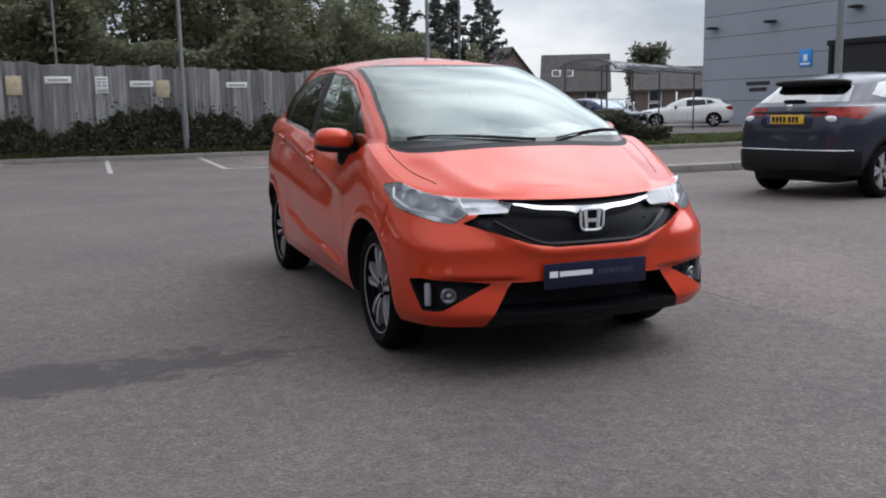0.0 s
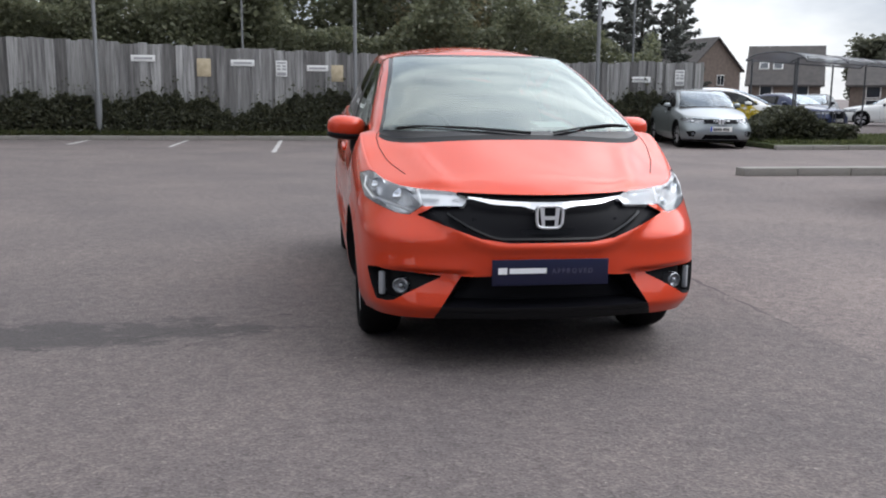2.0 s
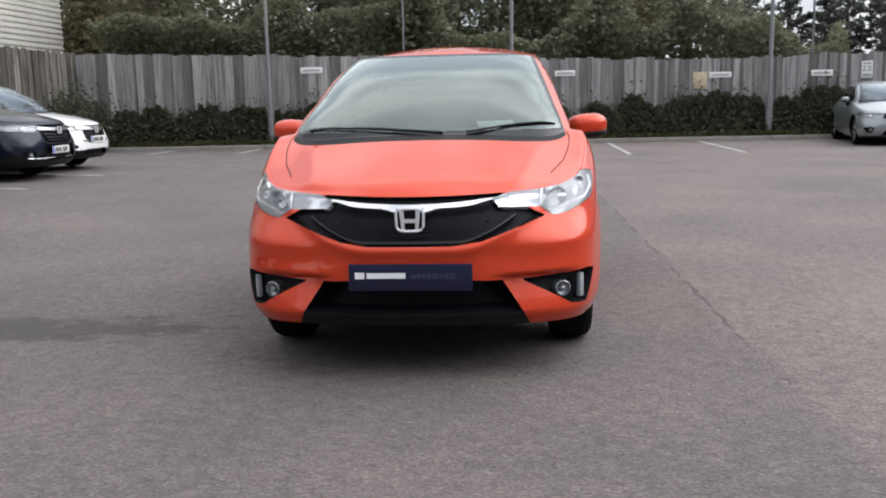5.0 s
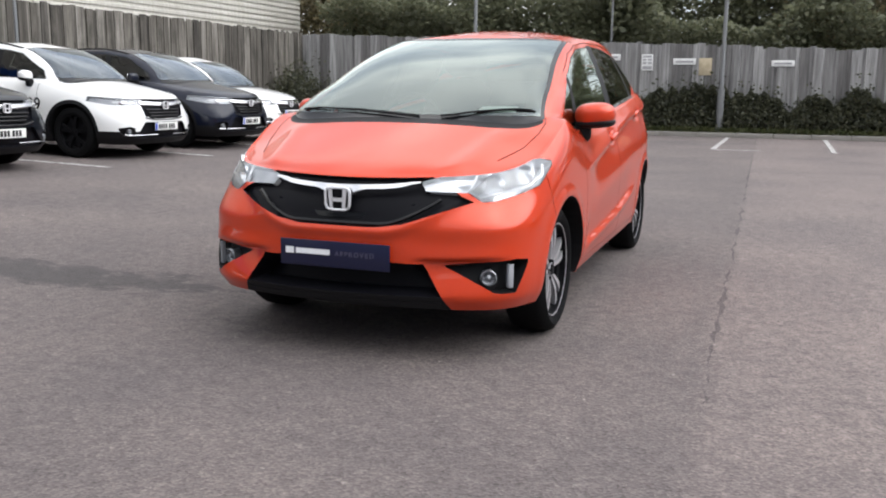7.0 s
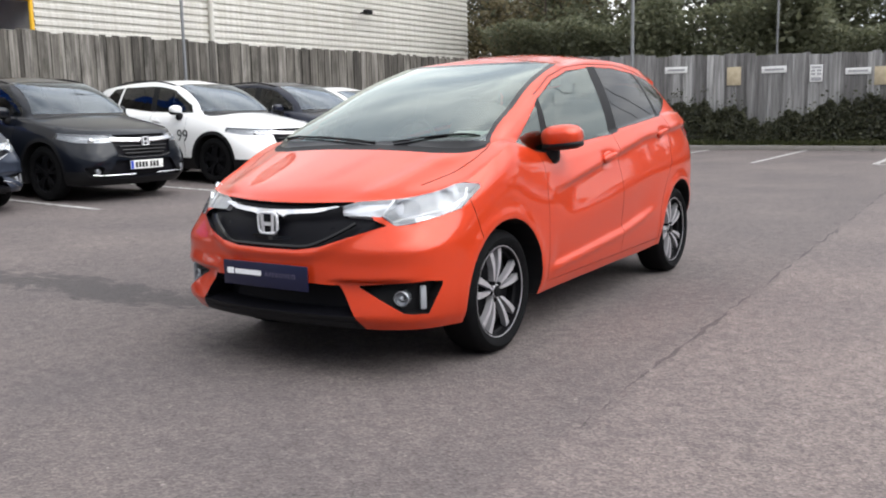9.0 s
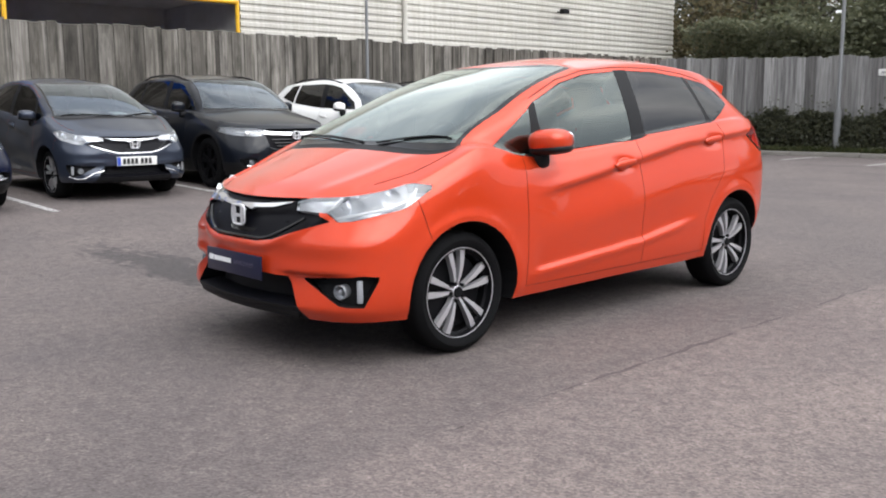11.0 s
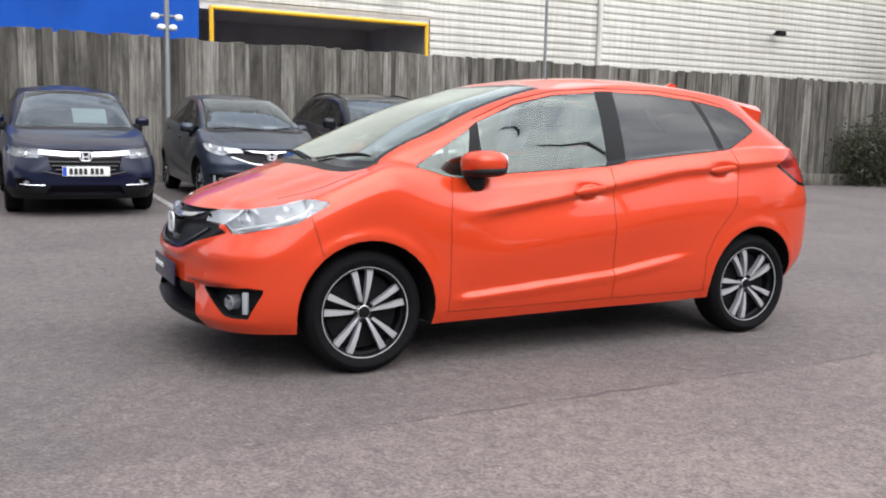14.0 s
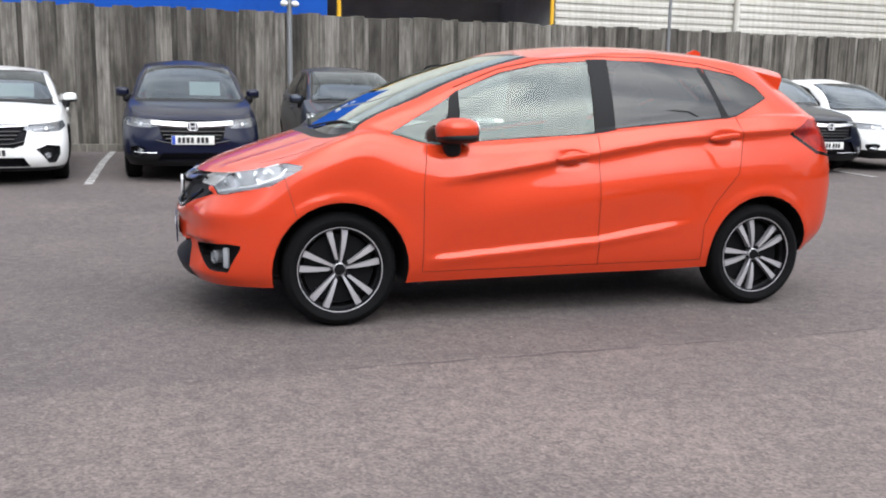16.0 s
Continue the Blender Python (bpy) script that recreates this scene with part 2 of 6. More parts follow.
def add_tube(bm, points, radius, sides=10, caps=True, taper=None):
    """A round bar along points; taper gives the radius at the last of them."""
    pts = [Vector(p) for p in points]
    rings, n = [], len(pts)
    for i, p in enumerate(pts):
        d = (pts[min(i + 1, n - 1)] - pts[max(i - 1, 0)]).normalized()
        side = d.cross(Vector((0, 0, 1)) if abs(d.z) < 0.9 else Vector((1, 0, 0))).normalized()
        up = side.cross(d)
        r = radius if taper is None else radius + (taper - radius) * i / max(1, n - 1)
        rings.append([bm.verts.new(p + r * (side * math.cos(a) + up * math.sin(a))) for a in np.linspace(0, 2 * math.pi, sides, endpoint=False)])
    for a, b in zip(rings, rings[1:]):
        for i in range(sides):
            bm.faces.new((a[i], a[(i + 1) % sides], b[(i + 1) % sides], b[i]))
    if caps:
        bm.faces.new(rings[0][::-1])
        bm.faces.new(rings[-1])
    return bm


def tube(points, radius, sides=10, caps=True, taper=None):
    return add_tube(bmesh.new(), points, radius, sides, caps, taper)


def add_lathe(bm, profile, steps=48, axis="x", centre=(0, 0, 0)):
    """Turns a profile of (along, radius) round an axis."""
    c, rings = Vector(centre), []
    for along, r in profile:
        ring = []
        for a in np.linspace(0, 2 * math.pi, steps, endpoint=False):
            u, v = r * math.cos(a), r * math.sin(a)
            ring.append(bm.verts.new(c + Vector({"x": (along, u, v), "y": (u, along, v), "z": (u, v, along)}[axis])))
        rings.append(ring)
    for a, b in zip(rings, rings[1:]):
        for i in range(steps):
            bm.faces.new((a[i], a[(i + 1) % steps], b[(i + 1) % steps], b[i]))
    return bm


def lathe(profile, steps=48, axis="x", centre=(0, 0, 0)):
    return add_lathe(bmesh.new(), profile, steps, axis, centre)


def add_prism(bm, outline, depth, place):
    """An outline of (u, v) with thickness depth along +w, laid by the matrix place."""
    low = [bm.verts.new(place @ Vector((u, v, 0))) for u, v in outline]
    top = [bm.verts.new(place @ Vector((u, v, depth))) for u, v in outline]
    bm.faces.new(low[::-1])
    bm.faces.new(top)
    for i in range(len(low)):
        j = (i + 1) % len(low)
        bm.faces.new((low[i], low[j], top[j], top[i]))
    return bm


def prism(outline, depth, place):
    return add_prism(bmesh.new(), outline, depth, place)


def blob(radii, centre=(0, 0, 0), power=2.6, us=24, vs=14):
    """A rounded lump: a superellipsoid."""
    bm = bmesh.new()
    out = bmesh.ops.create_uvsphere(bm, u_segments=us, v_segments=vs, radius=1.0)
    for v in out["verts"]:
        k = sum(abs(c) ** power for c in v.co) ** (-1 / power)
        v.co = Vector(centre) + Vector(c * k * r for c, r in zip(v.co, radii))
    return bm


def curve_through(knots):
    """A smooth function through knots of (at, value), level beyond them."""
    xs, ys = np.array([k[0] for k in knots], float), np.array([k[1] for k in knots], float)
    d = np.diff(ys) / np.diff(xs)
    m = np.zeros(len(xs))
    for i in range(1, len(xs) - 1):
        m[i] = 0 if d[i - 1] * d[i] < 0 else (d[i - 1] + d[i]) / 2
    m[0], m[-1] = d[0], d[-1]

    def f(x):
        x = np.clip(x, xs[0], xs[-1])
        i = np.clip(np.searchsorted(xs, x) - 1, 0, len(xs) - 2)
        h = xs[i + 1] - xs[i]
        t = (x - xs[i]) / h
        return (2 * t**3 - 3 * t**2 + 1) * ys[i] + (t**3 - 2 * t**2 + t) * h * m[i] + (3 * t**2 - 2 * t**3) * ys[i + 1] + (t**3 - t**2) * h * m[i + 1]

    return f


def smooth(a, b, x):
    t = np.clip((x - a) / (b - a), 0, 1)
    return t * t * (3 - 2 * t)

from mathutils.bvhtree import BVHTree

# ---- vehicles: one shell of rings from sill to roof, cut into panels, glass and lamps ----


def quarter(w, b, n, count, bow=0.0):
    """A quarter of a rounded plan outline, from (0, -b) to (w, 0), in even steps; bow pushes its middle out."""
    b -= bow
    k = 2 ** (-1 / n)
    x1 = np.linspace(0, k, 300)
    y2 = np.linspace(k, 0, 300)[1:]
    x = np.r_[x1, (1 - y2**n) ** (1 / n)] * w
    y = -np.r_[(1 - x1**n) ** (1 / n), y2] * b
    y = y - bow * (1 - (x / w) ** 2) * np.clip(-2 * y / b, 0, 1)
    s = np.r_[0, np.cumsum(np.hypot(np.diff(x), np.diff(y)))]
    at = np.linspace(0, s[-1], count + 1)
    return np.interp(at, s, x), np.interp(at, s, y)


def shell_rows(P, fine):
    """Rings of points, bottom to top, and the zone of each row of faces: 0 body side, 1 bonnet, 2 glass, 3 roof."""
    nf, nr = int(46 * fine) + 6, int(44 * fine) + 6
    rows_in = [int(34 * fine) + 4, int(12 * fine) + 3, int(16 * fine) + 3, int(7 * fine) + 2]
    front, rear, width = curve_through(P["front"]), curve_through(P["rear"]), curve_through(P["width"])
    bot, edge, roof, spine = (curve_through(P[k]) for k in ("bot", "edge", "roofedge", "spine"))
    hood = P["hood"]
    hs = np.linspace(0, 1, len(hood))
    hood_y, hood_z = curve_through([(s, p[0]) for s, p in zip(hs, hood)]), curve_through([(s, p[1]) for s, p in zip(hs, hood)])
    y0, (wb, wr), (wy, wz), (gy, gz) = 0.1, P["wg"], P["ws"], P["rg"]
    zf0, zf1, zr0, zr1 = float(bot(-9)), hood[0][1], float(bot(9)), float(edge(9))
    out, zones, last = [], [], None

    def ring(yf, yr, w, n1, n2, bow=0.0):
        xa, ya = quarter(w, y0 - yf, n1, nf, bow)
        xb, yb = quarter(w, yr - y0, n2, nr, 0.07)
        return np.r_[xa, xb[::-1][1:]], np.r_[ya + y0, (y0 - yb[::-1])[1:]]

    wt = float(width(1.0))
    n_top, bow_top, k0, k1 = P["nose_top"]
    flare = lambda y: 1 + P.get("flare", 0.0) * smooth(-0.9, -1.3, y)
    for f in np.linspace(0, 1, rows_in[0]):
        k = float(smooth(k0, k1, f))
        x, y = ring(float(front(zf0 + (zf1 - zf0) * f)), float(rear(zr0 + (zr1 - zr0) * f)), float(width(f)), P["nf"] + (n_top - P["nf"]) * k, P["nr"], P["bow"][0] + (bow_top - P["bow"][0]) * k)
        z = bot(y) + (edge(y) - bot(y)) * f
        x = x * (1 + (flare(y) - 1) * float(smooth(0.6, 0.93, f)))
        if "detail" in P:
            x = x + P["detail"](x, y, z)
        if "face" in P:
            y = y + P["face"](x, y, z)
        out.append((x, y, z)), zones.append(0)
    for h in np.linspace(0, 1, rows_in[1])[1:]:
        x, y = ring(float(hood_y(h)), float(rear(zr1)) - 0.015 * h, wt + (wb - wt) * h, n_top + (P["nw"] - n_top) * h, P["nr"], bow_top + (P["bow"][1] - bow_top) * h)
        w = np.clip(np.abs(x) / (wt + (wb - wt) * h), 0, 1) ** 2.6
        z = np.where(y < y0, float(hood_z(h)) * (1 - w) + (edge(y) + 0.012 * h) * w, edge(y) + 0.012 * h)
        if "ridge" in P:
            line = np.interp(y, *P["ridge"])
            z = z + P.get("ridge_high", 0.012) * np.exp(-(((np.abs(x) - line) / 0.055) ** 2)) * smooth(0.0, 0.2, h) * (1 - smooth(0.75, 0.95, h)) * (y < y0)
        x = x * (1 + (flare(y) - 1) * (1 - h))
        out.append((x, y, z)), zones.append(4 if h > 0.92 else 1)
    for g in np.linspace(0, 1, rows_in[2])[1:]:
        bow = g + 0.10 * math.sin(math.pi * g)
        w = wb + (wr - wb) * (0.58 * g + 0.42 * g * g)
        x, y = ring(hood[-1][0] + (wy - hood[-1][0]) * g, float(rear(zr1)) - 0.015 + (gy - float(rear(zr1)) + 0.015) * g**0.95, w, P["nw"], P["nr"], P["bow"][1])
        k = np.clip(np.abs(x) / w, 0, 1) ** 4
        side = edge(y) + 0.012 + (roof(y) - edge(y) - 0.012) * g
        zf = hood[-1][1] + (wz - hood[-1][1]) * min(1.0, bow)
        yc = float(y[np.argmax(np.abs(x) >= 0.93 * w)])
        drop = (1 - g) * (hood[-1][1] - float(edge(yc)) - 0.012) + g * P.get("crown", 0.035)
        t = smooth(yc, yc + 0.3 + 0.3 * g, y)
        z = (zf - drop * k) * (1 - t) + side * t
        out.append((x, y, z)), zones.append(2)
    x1, y1, z1 = out[-1]
    for r in np.linspace(0, 1, rows_in[3])[1:]:
        y = y0 + (y1 - y0) * (1 - 0.12 * r)
        out.append((x1 * (1 - r), y, z1 + (spine(y) - z1) * (1 - (1 - r) ** 2))), zones.append(3)
    return out, zones


def shell(P, fine):
    """The shell as a bmesh, with the zone on every face."""
    rows, zones = shell_rows(P, fine)
    bm = bmesh.new()
    zone = bm.faces.layers.int.new("zone")
    bm.faces.layers.int.new("tag")
    loops = []
    for n, (x, y, z) in enumerate(rows):
        right = [bm.verts.new((float(a), float(b), float(c))) for a, b, c in zip(x, y, z)]
        if n == len(rows) - 1:
            loops.append(right + right[1:-1][::-1])
            continue
        left = [bm.verts.new((-float(a), float(b), float(c))) for a, b, c in zip(x[1:-1], y[1:-1], z[1:-1])]
        loops.append(right + left[::-1])
    for n, (a, b) in enumerate(zip(loops, loops[1:])):
        m = len(a)
        for i in range(m):
            j = (i + 1) % m
            ring = [v for k, v in enumerate((a[i], a[j], b[j], b[i]))]
            ring = [v for k, v in enumerate(ring) if v not in ring[:k]]
            if len(ring) > 2:
                try:
                    f = bm.faces.new(ring)
                except ValueError:
                    continue
                f[zone] = zones[n + 1]
    bmesh.ops.recalc_face_normals(bm, faces=bm.faces[:])
    bm.normal_update()
    mid = max(bm.faces, key=lambda f: f.calc_center_median().z)
    if mid.normal.z < 0:
        bmesh.ops.reverse_faces(bm, faces=bm.faces[:])
    return bm


SIDE, FRONT, TOP = (Vector((0, 1, 0)), Vector((0, 0, 1))), (Vector((1, 0, 0)), Vector((0, 0, 1))), (Vector((1, 0, 0)), Vector((0, 1, 0)))


def cut(bm, poly, view, tag, keep, mirror=False):
    """Cuts a convex outline through the faces that keep() allows, as seen along a view, and tags what lies in it."""
    layer = bm.faces.layers.int["tag"]
    a, b = view
    pts = [Vector(p) for p in poly]
    area = sum(p.x * q.y - q.x * p.y for p, q in zip(pts, pts[1:] + pts[:1]))
    if area < 0:
        pts.reverse()
    lo = Vector((min(p.x for p in pts), min(p.y for p in pts)))
    hi = Vector((max(p.x for p in pts), max(p.y for p in pts)))
    faces = []
    for f in bm.faces:
        if f[layer] or not keep(f):
            continue
        us, vs = [v.co.dot(a) for v in f.verts], [v.co.dot(b) for v in f.verts]
        if max(us) >= lo.x and min(us) <= hi.x and max(vs) >= lo.y and min(vs) <= hi.y:
            faces.append(f)
    scale = 1 / a.length_squared
    for p, q in zip(pts, pts[1:] + pts[:1]):
        if not faces:
            return
        out = Vector((q.y - p.y, -(q.x - p.x)))
        geom = list({e for f in faces for e in f.edges}) + list({v for f in faces for v in f.verts}) + faces
        normal = a * out.x * scale + b * out.y
        got = bmesh.ops.bisect_plane(bm, geom=geom, dist=1e-5, plane_co=a * p.x * scale + b * p.y, plane_no=normal)
        faces = [f for f in got["geom"] if isinstance(f, bmesh.types.BMFace)]
        faces = [f for f in faces if (f.calc_center_median() - (a * p.x * scale + b * p.y)).dot(normal) < 0]
    for f in faces:
        f[layer] = tag


def strip(p, q, w):
    """A thin outline along the line p to q."""
    p, q = Vector(p), Vector(q)
    d = (q - p).normalized()
    n = Vector((-d.y, d.x)) * w / 2
    e = d * w * 0.4
    return [p - n - e, q - n + e, q + n + e, p + n - e]


def pieces(bm, tags, name, material, parent, label="", depth=0.0, walls=True, keep_normals=True, side=0, skin=0.0, behind=-99.0):
    """The faces of some tags as one part: flush, or sunk by depth with walls round it."""
    layer = bm.faces.layers.int["tag"]
    chosen = [f for f in bm.faces if f[layer] in tags and (side == 0 or f.calc_center_median().x * side > 0) and f.calc_center_median().y > behind]
    if not chosen:
        return None
    mark, out, made, normals = set(chosen), bmesh.new(), {}, []

    def vert(v, d):
        key = (v, d)
        if key not in made:
            made[key] = out.verts.new(v.co - v.normal * d)
            normals.append(v.normal.copy())
        return made[key]

    for f in chosen:
        out.faces.new([vert(v, depth) for v in f.verts])
        if skin:
            out.faces.new([vert(v, depth + skin) for v in reversed(f.verts)])
    if (depth and walls) or skin:
        for f in chosen:
            for lp in f.loops:
                others = [g for g in lp.edge.link_faces if g not in mark]
                if others or len(lp.edge.link_faces) == 1:
                    u, v = lp.vert, lp.link_loop_next.vert
                    lo, hi = (0.0, depth) if not skin else (depth, depth + skin)
                    ring = (vert(u, lo), vert(v, lo), vert(v, hi), vert(u, hi))
                    out.faces.new(ring if not skin else ring[::-1])
    me = bpy.data.meshes.new(name)
    out.to_mesh(me)
    out.free()
    me.materials.append(material)
    me.polygons.foreach_set("use_smooth", [True] * len(me.polygons))
    if keep_normals and not depth and not skin:
        me.normals_split_custom_set_from_vertices(normals)
    else:
        me.set_sharp_from_angle(angle=radians(40))
    ob = new(name, me)
    ob.parent = parent
    return tagged(ob, label)


def linings(bm, tags, x_in, name, material, parent, side):
    """Walls from the rim of a cut opening inwards to |x| = x_in, as in a wheel arch."""
    layer, out, made = bm.faces.layers.int["tag"], bmesh.new(), {}

    def vert(co):
        key = tuple(round(c, 5) for c in co)
        if key not in made:
            made[key] = out.verts.new(co)
        return made[key]

    for f in bm.faces:
        if f[layer] not in tags or f.calc_center_median().x * side < 0:
            continue
        for lp in f.loops:
            if any(g[layer] not in tags for g in lp.edge.link_faces):
                u, v = lp.vert.co, lp.link_loop_next.vert.co
                try:
                    out.faces.new((vert(u), vert(v), vert((side * x_in, v.y, v.z)), vert((side * x_in, u.y, u.z))))
                except ValueError:
                    pass
    return part(name, out, material, parent)


def round_outline(cy, cz, r, n=36, a0=0.0, a1=360.0):
    return [(cy + r * math.cos(radians(a)), cz + r * math.sin(radians(a))) for a in np.linspace(a0, a1, n, endpoint=False)]


WHEELS = {}


def wheel_meshes(style, r, rim, width, face, back):
    """Tyre, alloy and hub of a wheel with its axle along x and its face to +x."""
    key = (style, r)
    if key in WHEELS:
        return WHEELS[key]
    h = width / 2
    bm = lathe([(-h * 0.8, rim), (-h, rim + 0.02), (-h * 1.03, (r + rim) / 2), (-h * 0.86, r - 0.012), (-h * 0.6, r), (h * 0.6, r), (h * 0.86, r - 0.012), (h * 1.03, (r + rim) / 2), (h, rim + 0.02), (h * 0.8, rim - 0.004)], 64)
    tyre_me = mesh_of(bm, "tyre", TYRE)
    bm = lathe([(-h * 0.8, rim), (-h * 0.5, rim - 0.02), (h * 0.45, rim - 0.022), (h * 0.55, rim - 0.012), (h * 0.84, rim - 0.012), (h * 0.86, rim), (h * 0.8, rim + 0.003)], 64)
    barrel = mesh_of(bm, "rim_barrel", back)
    bm = bmesh.new()
    x0 = h * 0.62
    count, twin, wide = {"ten": (5, True, 0.0115), "five": (5, True, 0.022), "seven": (7, False, 0.03), "cross": (6, True, 0.02)}[style]
    for i in range(count):
        for sgn in ((-1, 1) if twin else (0,)):
            a0 = 2 * math.pi * i / count + math.pi / 2
            spread = sgn * 0.2
            inner, outer = (0.03 if style == "ten" else 0.045), rim - 0.008
            pts = []
            for k in np.linspace(0, 1, 5):
                rr = inner + (outer - inner) * k
                a = a0 + spread * ((1.1 - 0.1 * k) if style == "ten" else (0.55 + 0.45 * k))
                ww = wide * ((0.44 + 1.05 * k) if style == "ten" else (0.60 + 0.74 * k))
                pts.append((rr, a, ww, x0 + 0.012 * math.sin(math.pi * k) - 0.006 + 0.012 * k))
            lo, hi = [], []
            for rr, a, ww, xx in pts:
                c, s = math.cos(a), math.sin(a)
                for d, bag in ((-ww, lo), (ww, hi)):
                    p = Vector((xx, rr * c - d * s, rr * s + d * c))
                    bag.append((bm.verts.new(p), bm.verts.new(p - Vector((0.03, 0, 0)))))
            for k in range(4):
                a1, a2, b1, b2 = lo[k], lo[k + 1], hi[k], hi[k + 1]
                bm.faces.new((a1[0], b1[0], b2[0], a2[0]))
                bm.faces.new((a1[1], a1[0], a2[0], a2[1]))
                bm.faces.new((b1[0], b1[1], b2[1], b2[0]))
    k = 0.55 if style == "ten" else 1.0
    add_lathe(bm, [(x0 - 0.03, 0.062 * k), (x0 + 0.002, 0.06 * k), (x0 + 0.004, 0.03)], 24)
    add_lathe(bm, [(h * 0.78, rim - 0.006), (h * 0.865, rim - 0.005), (h * 0.875, rim - 0.001), (h * 0.80, rim + 0.003)], 64)
    bmesh.ops.recalc_face_normals(bm, faces=bm.faces[:])
    spokes = mesh_of(bm, "spokes", face)
    bm = lathe([(0.0, 0.02), (0.0, rim * 0.82), (0.02, rim * 0.82), (0.02, 0.02)], 40)
    add_lathe(bm, [(x0 - 0.01, 0.03), (x0 + 0.004, 0.0295), (x0 + 0.011, 0.026), (x0 + 0.013, 0.0005)], 24)
    for i in range(5):
        a = 2 * math.pi * (i + 0.5) / 5
        add_lathe(bm, [(x0 - 0.03, 0.011), (x0 + 0.004, 0.011), (x0 + 0.006, 0.0005)], 8, "x", (0, 0.045 * math.cos(a), 0.045 * math.sin(a)))
    hub = mesh_of(bm, "hub", ALLOY_DARK)
    WHEELS[key] = hub, tyre_me, barrel, spokes
    return WHEELS[key]


def add_wheels(car, P):
    yf, yr, r, rim, xf = P["wheels"]
    meshes = wheel_meshes(P["alloy"], r, rim, 0.2, P.get("alloy_face", ALLOY), P.get("alloy_back", ALLOY_DARK))
    for side in (1, -1):
        for y in (yf, yr):
            w = new("wheel", meshes[0])
            w.parent = car
            w.matrix_basis = pose(side * (xf - 0.1), y, r, 0, 0, 0 if side > 0 else 180) @ pose(0, 0, 0, P.get("spin", 0) + 17 * (y > 0), 0, 0)
            for name, me in zip(("tyre", "rim", "spokes"), meshes[1:]):
                c = new(name, me)
                c.parent = w


def plate(car, width, height, at, base, bars, band=None, label="number plate with plain dark bars"):
    """A flat plate with raised bars in place of characters; bars: (from, to, low, high, material) in metres."""
    p = part("number_plate", box((-width / 2, -0.004, -height / 2), (width / 2, 0.004, height / 2), 0.003), base, car, label, at=at)
    for a, b, lo, hi, mat in bars:
        part("plate_bar", box((a, -0.0062, lo), (b, -0.003, hi)), mat, p, smooth=False)
    if band:
        part("plate_band", box((-width / 2 + 0.004, -0.0058, -height / 2 + 0.004), (-width / 2 + 0.046, -0.003, height / 2 - 0.004)), band, p, smooth=False)
    return p


CAR_BARS = [(-0.185 + 0.052 * i + (0.022 if i > 3 else 0), -0.147 + 0.052 * i + (0.022 if i > 3 else 0), -0.036, 0.036, INK) for i in range(7)]


def seats_and_dash(car, P):
    """What shows through the glass: dashboard, wheel, two front seats, rear bench, mirror."""
    y, z, w = P["dash"]
    part("dashboard", blob((w, 0.30, 0.15), (0, y, z - 0.13), 4.0), INTERIOR, car)
    wheel = bmesh.new()
    ring = [(0.185 * math.cos(a), 0.185 * math.sin(a), 0) for a in np.linspace(0, 2 * math.pi, 33)]
    add_tube(wheel, ring, 0.016, 8, caps=False)
    add_box(wheel, (-0.18, -0.025, -0.01), (0.18, 0.025, 0.012), 0.006)
    add_box(wheel, (-0.06, -0.06, -0.02), (0.06, 0.06, 0.02), 0.015)
    part("steering_wheel", wheel, INTERIOR, car, at=pose(-0.36, y + 0.42, z - 0.06, 65, 0, 0))
    for x in (-0.36, 0.36):
        seat = part("seat", blob((0.25, 0.25, 0.09), (0, 0, 0), 4.0), SEAT_CLOTH, car, at=pose(x, y + 0.95, z - 0.42))
        part("seat_back", blob((0.24, 0.075, 0.33), (0, 0, 0.30), 4.0), SEAT_CLOTH, seat, at=pose(0, 0.24, 0.02, -14, 0, 0))
        part("headrest", blob((0.125, 0.05, 0.095), (0, 0, 0), 3.0), SEAT_CLOTH, seat, at=pose(0, 0.42, 0.74, -10, 0, 0))
    bench = part("rear_bench", blob((0.60, 0.25, 0.09), (0, 0, 0), 5.0), SEAT_CLOTH, car, at=pose(0, y + 1.78, z - 0.42))
    part("bench_back", blob((0.60, 0.075, 0.32), (0, 0, 0.30), 5.0), SEAT_CLOTH, bench, at=pose(0, 0.24, 0.02, -16, 0, 0))
    my, mz = P["ws"][0] - 0.05, P["ws"][1] - 0.09
    part("rear_view_mirror", blob((0.115, 0.02, 0.032), (0, 0, 0), 4.0), INTERIOR, car, at=pose(0, my, mz))


def door_mirror(car, side, at, paint, size=(0.105, 0.085, 0.068)):
    x, y, z = at
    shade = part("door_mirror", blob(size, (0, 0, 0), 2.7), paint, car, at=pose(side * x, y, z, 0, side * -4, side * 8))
    part("mirror_glass", blob((size[0] * 0.88, 0.008, size[2] * 0.82), (0, size[1] * 0.78, 0), 3.0), CHROME, shade)
    part("mirror_underside", blob((size[0] * 0.985, size[1] * 0.985, size[2] * 0.45), (0, 0.004, -size[2] * 0.62), 2.8), BLACK_TRIM, shade)
    part("mirror_arm", blob((0.055, 0.05, 0.058), (side * -size[0] * 0.72, 0.0, -size[2] * 1.30), 3.0), BLACK_TRIM, shade)


def door_handle(car, side, y, z, x, paint, tilt):
    h = part("door_handle", blob((0.014, 0.10, 0.018), (0, 0, 0), 3.0), paint, car, at=pose(side * (x + 0.024), y, z, tilt, 0, 0))
    part("handle_cup", blob((0.012, 0.062, 0.036), (side * -0.021, 0.004, -0.004), 2.5), paint, h)


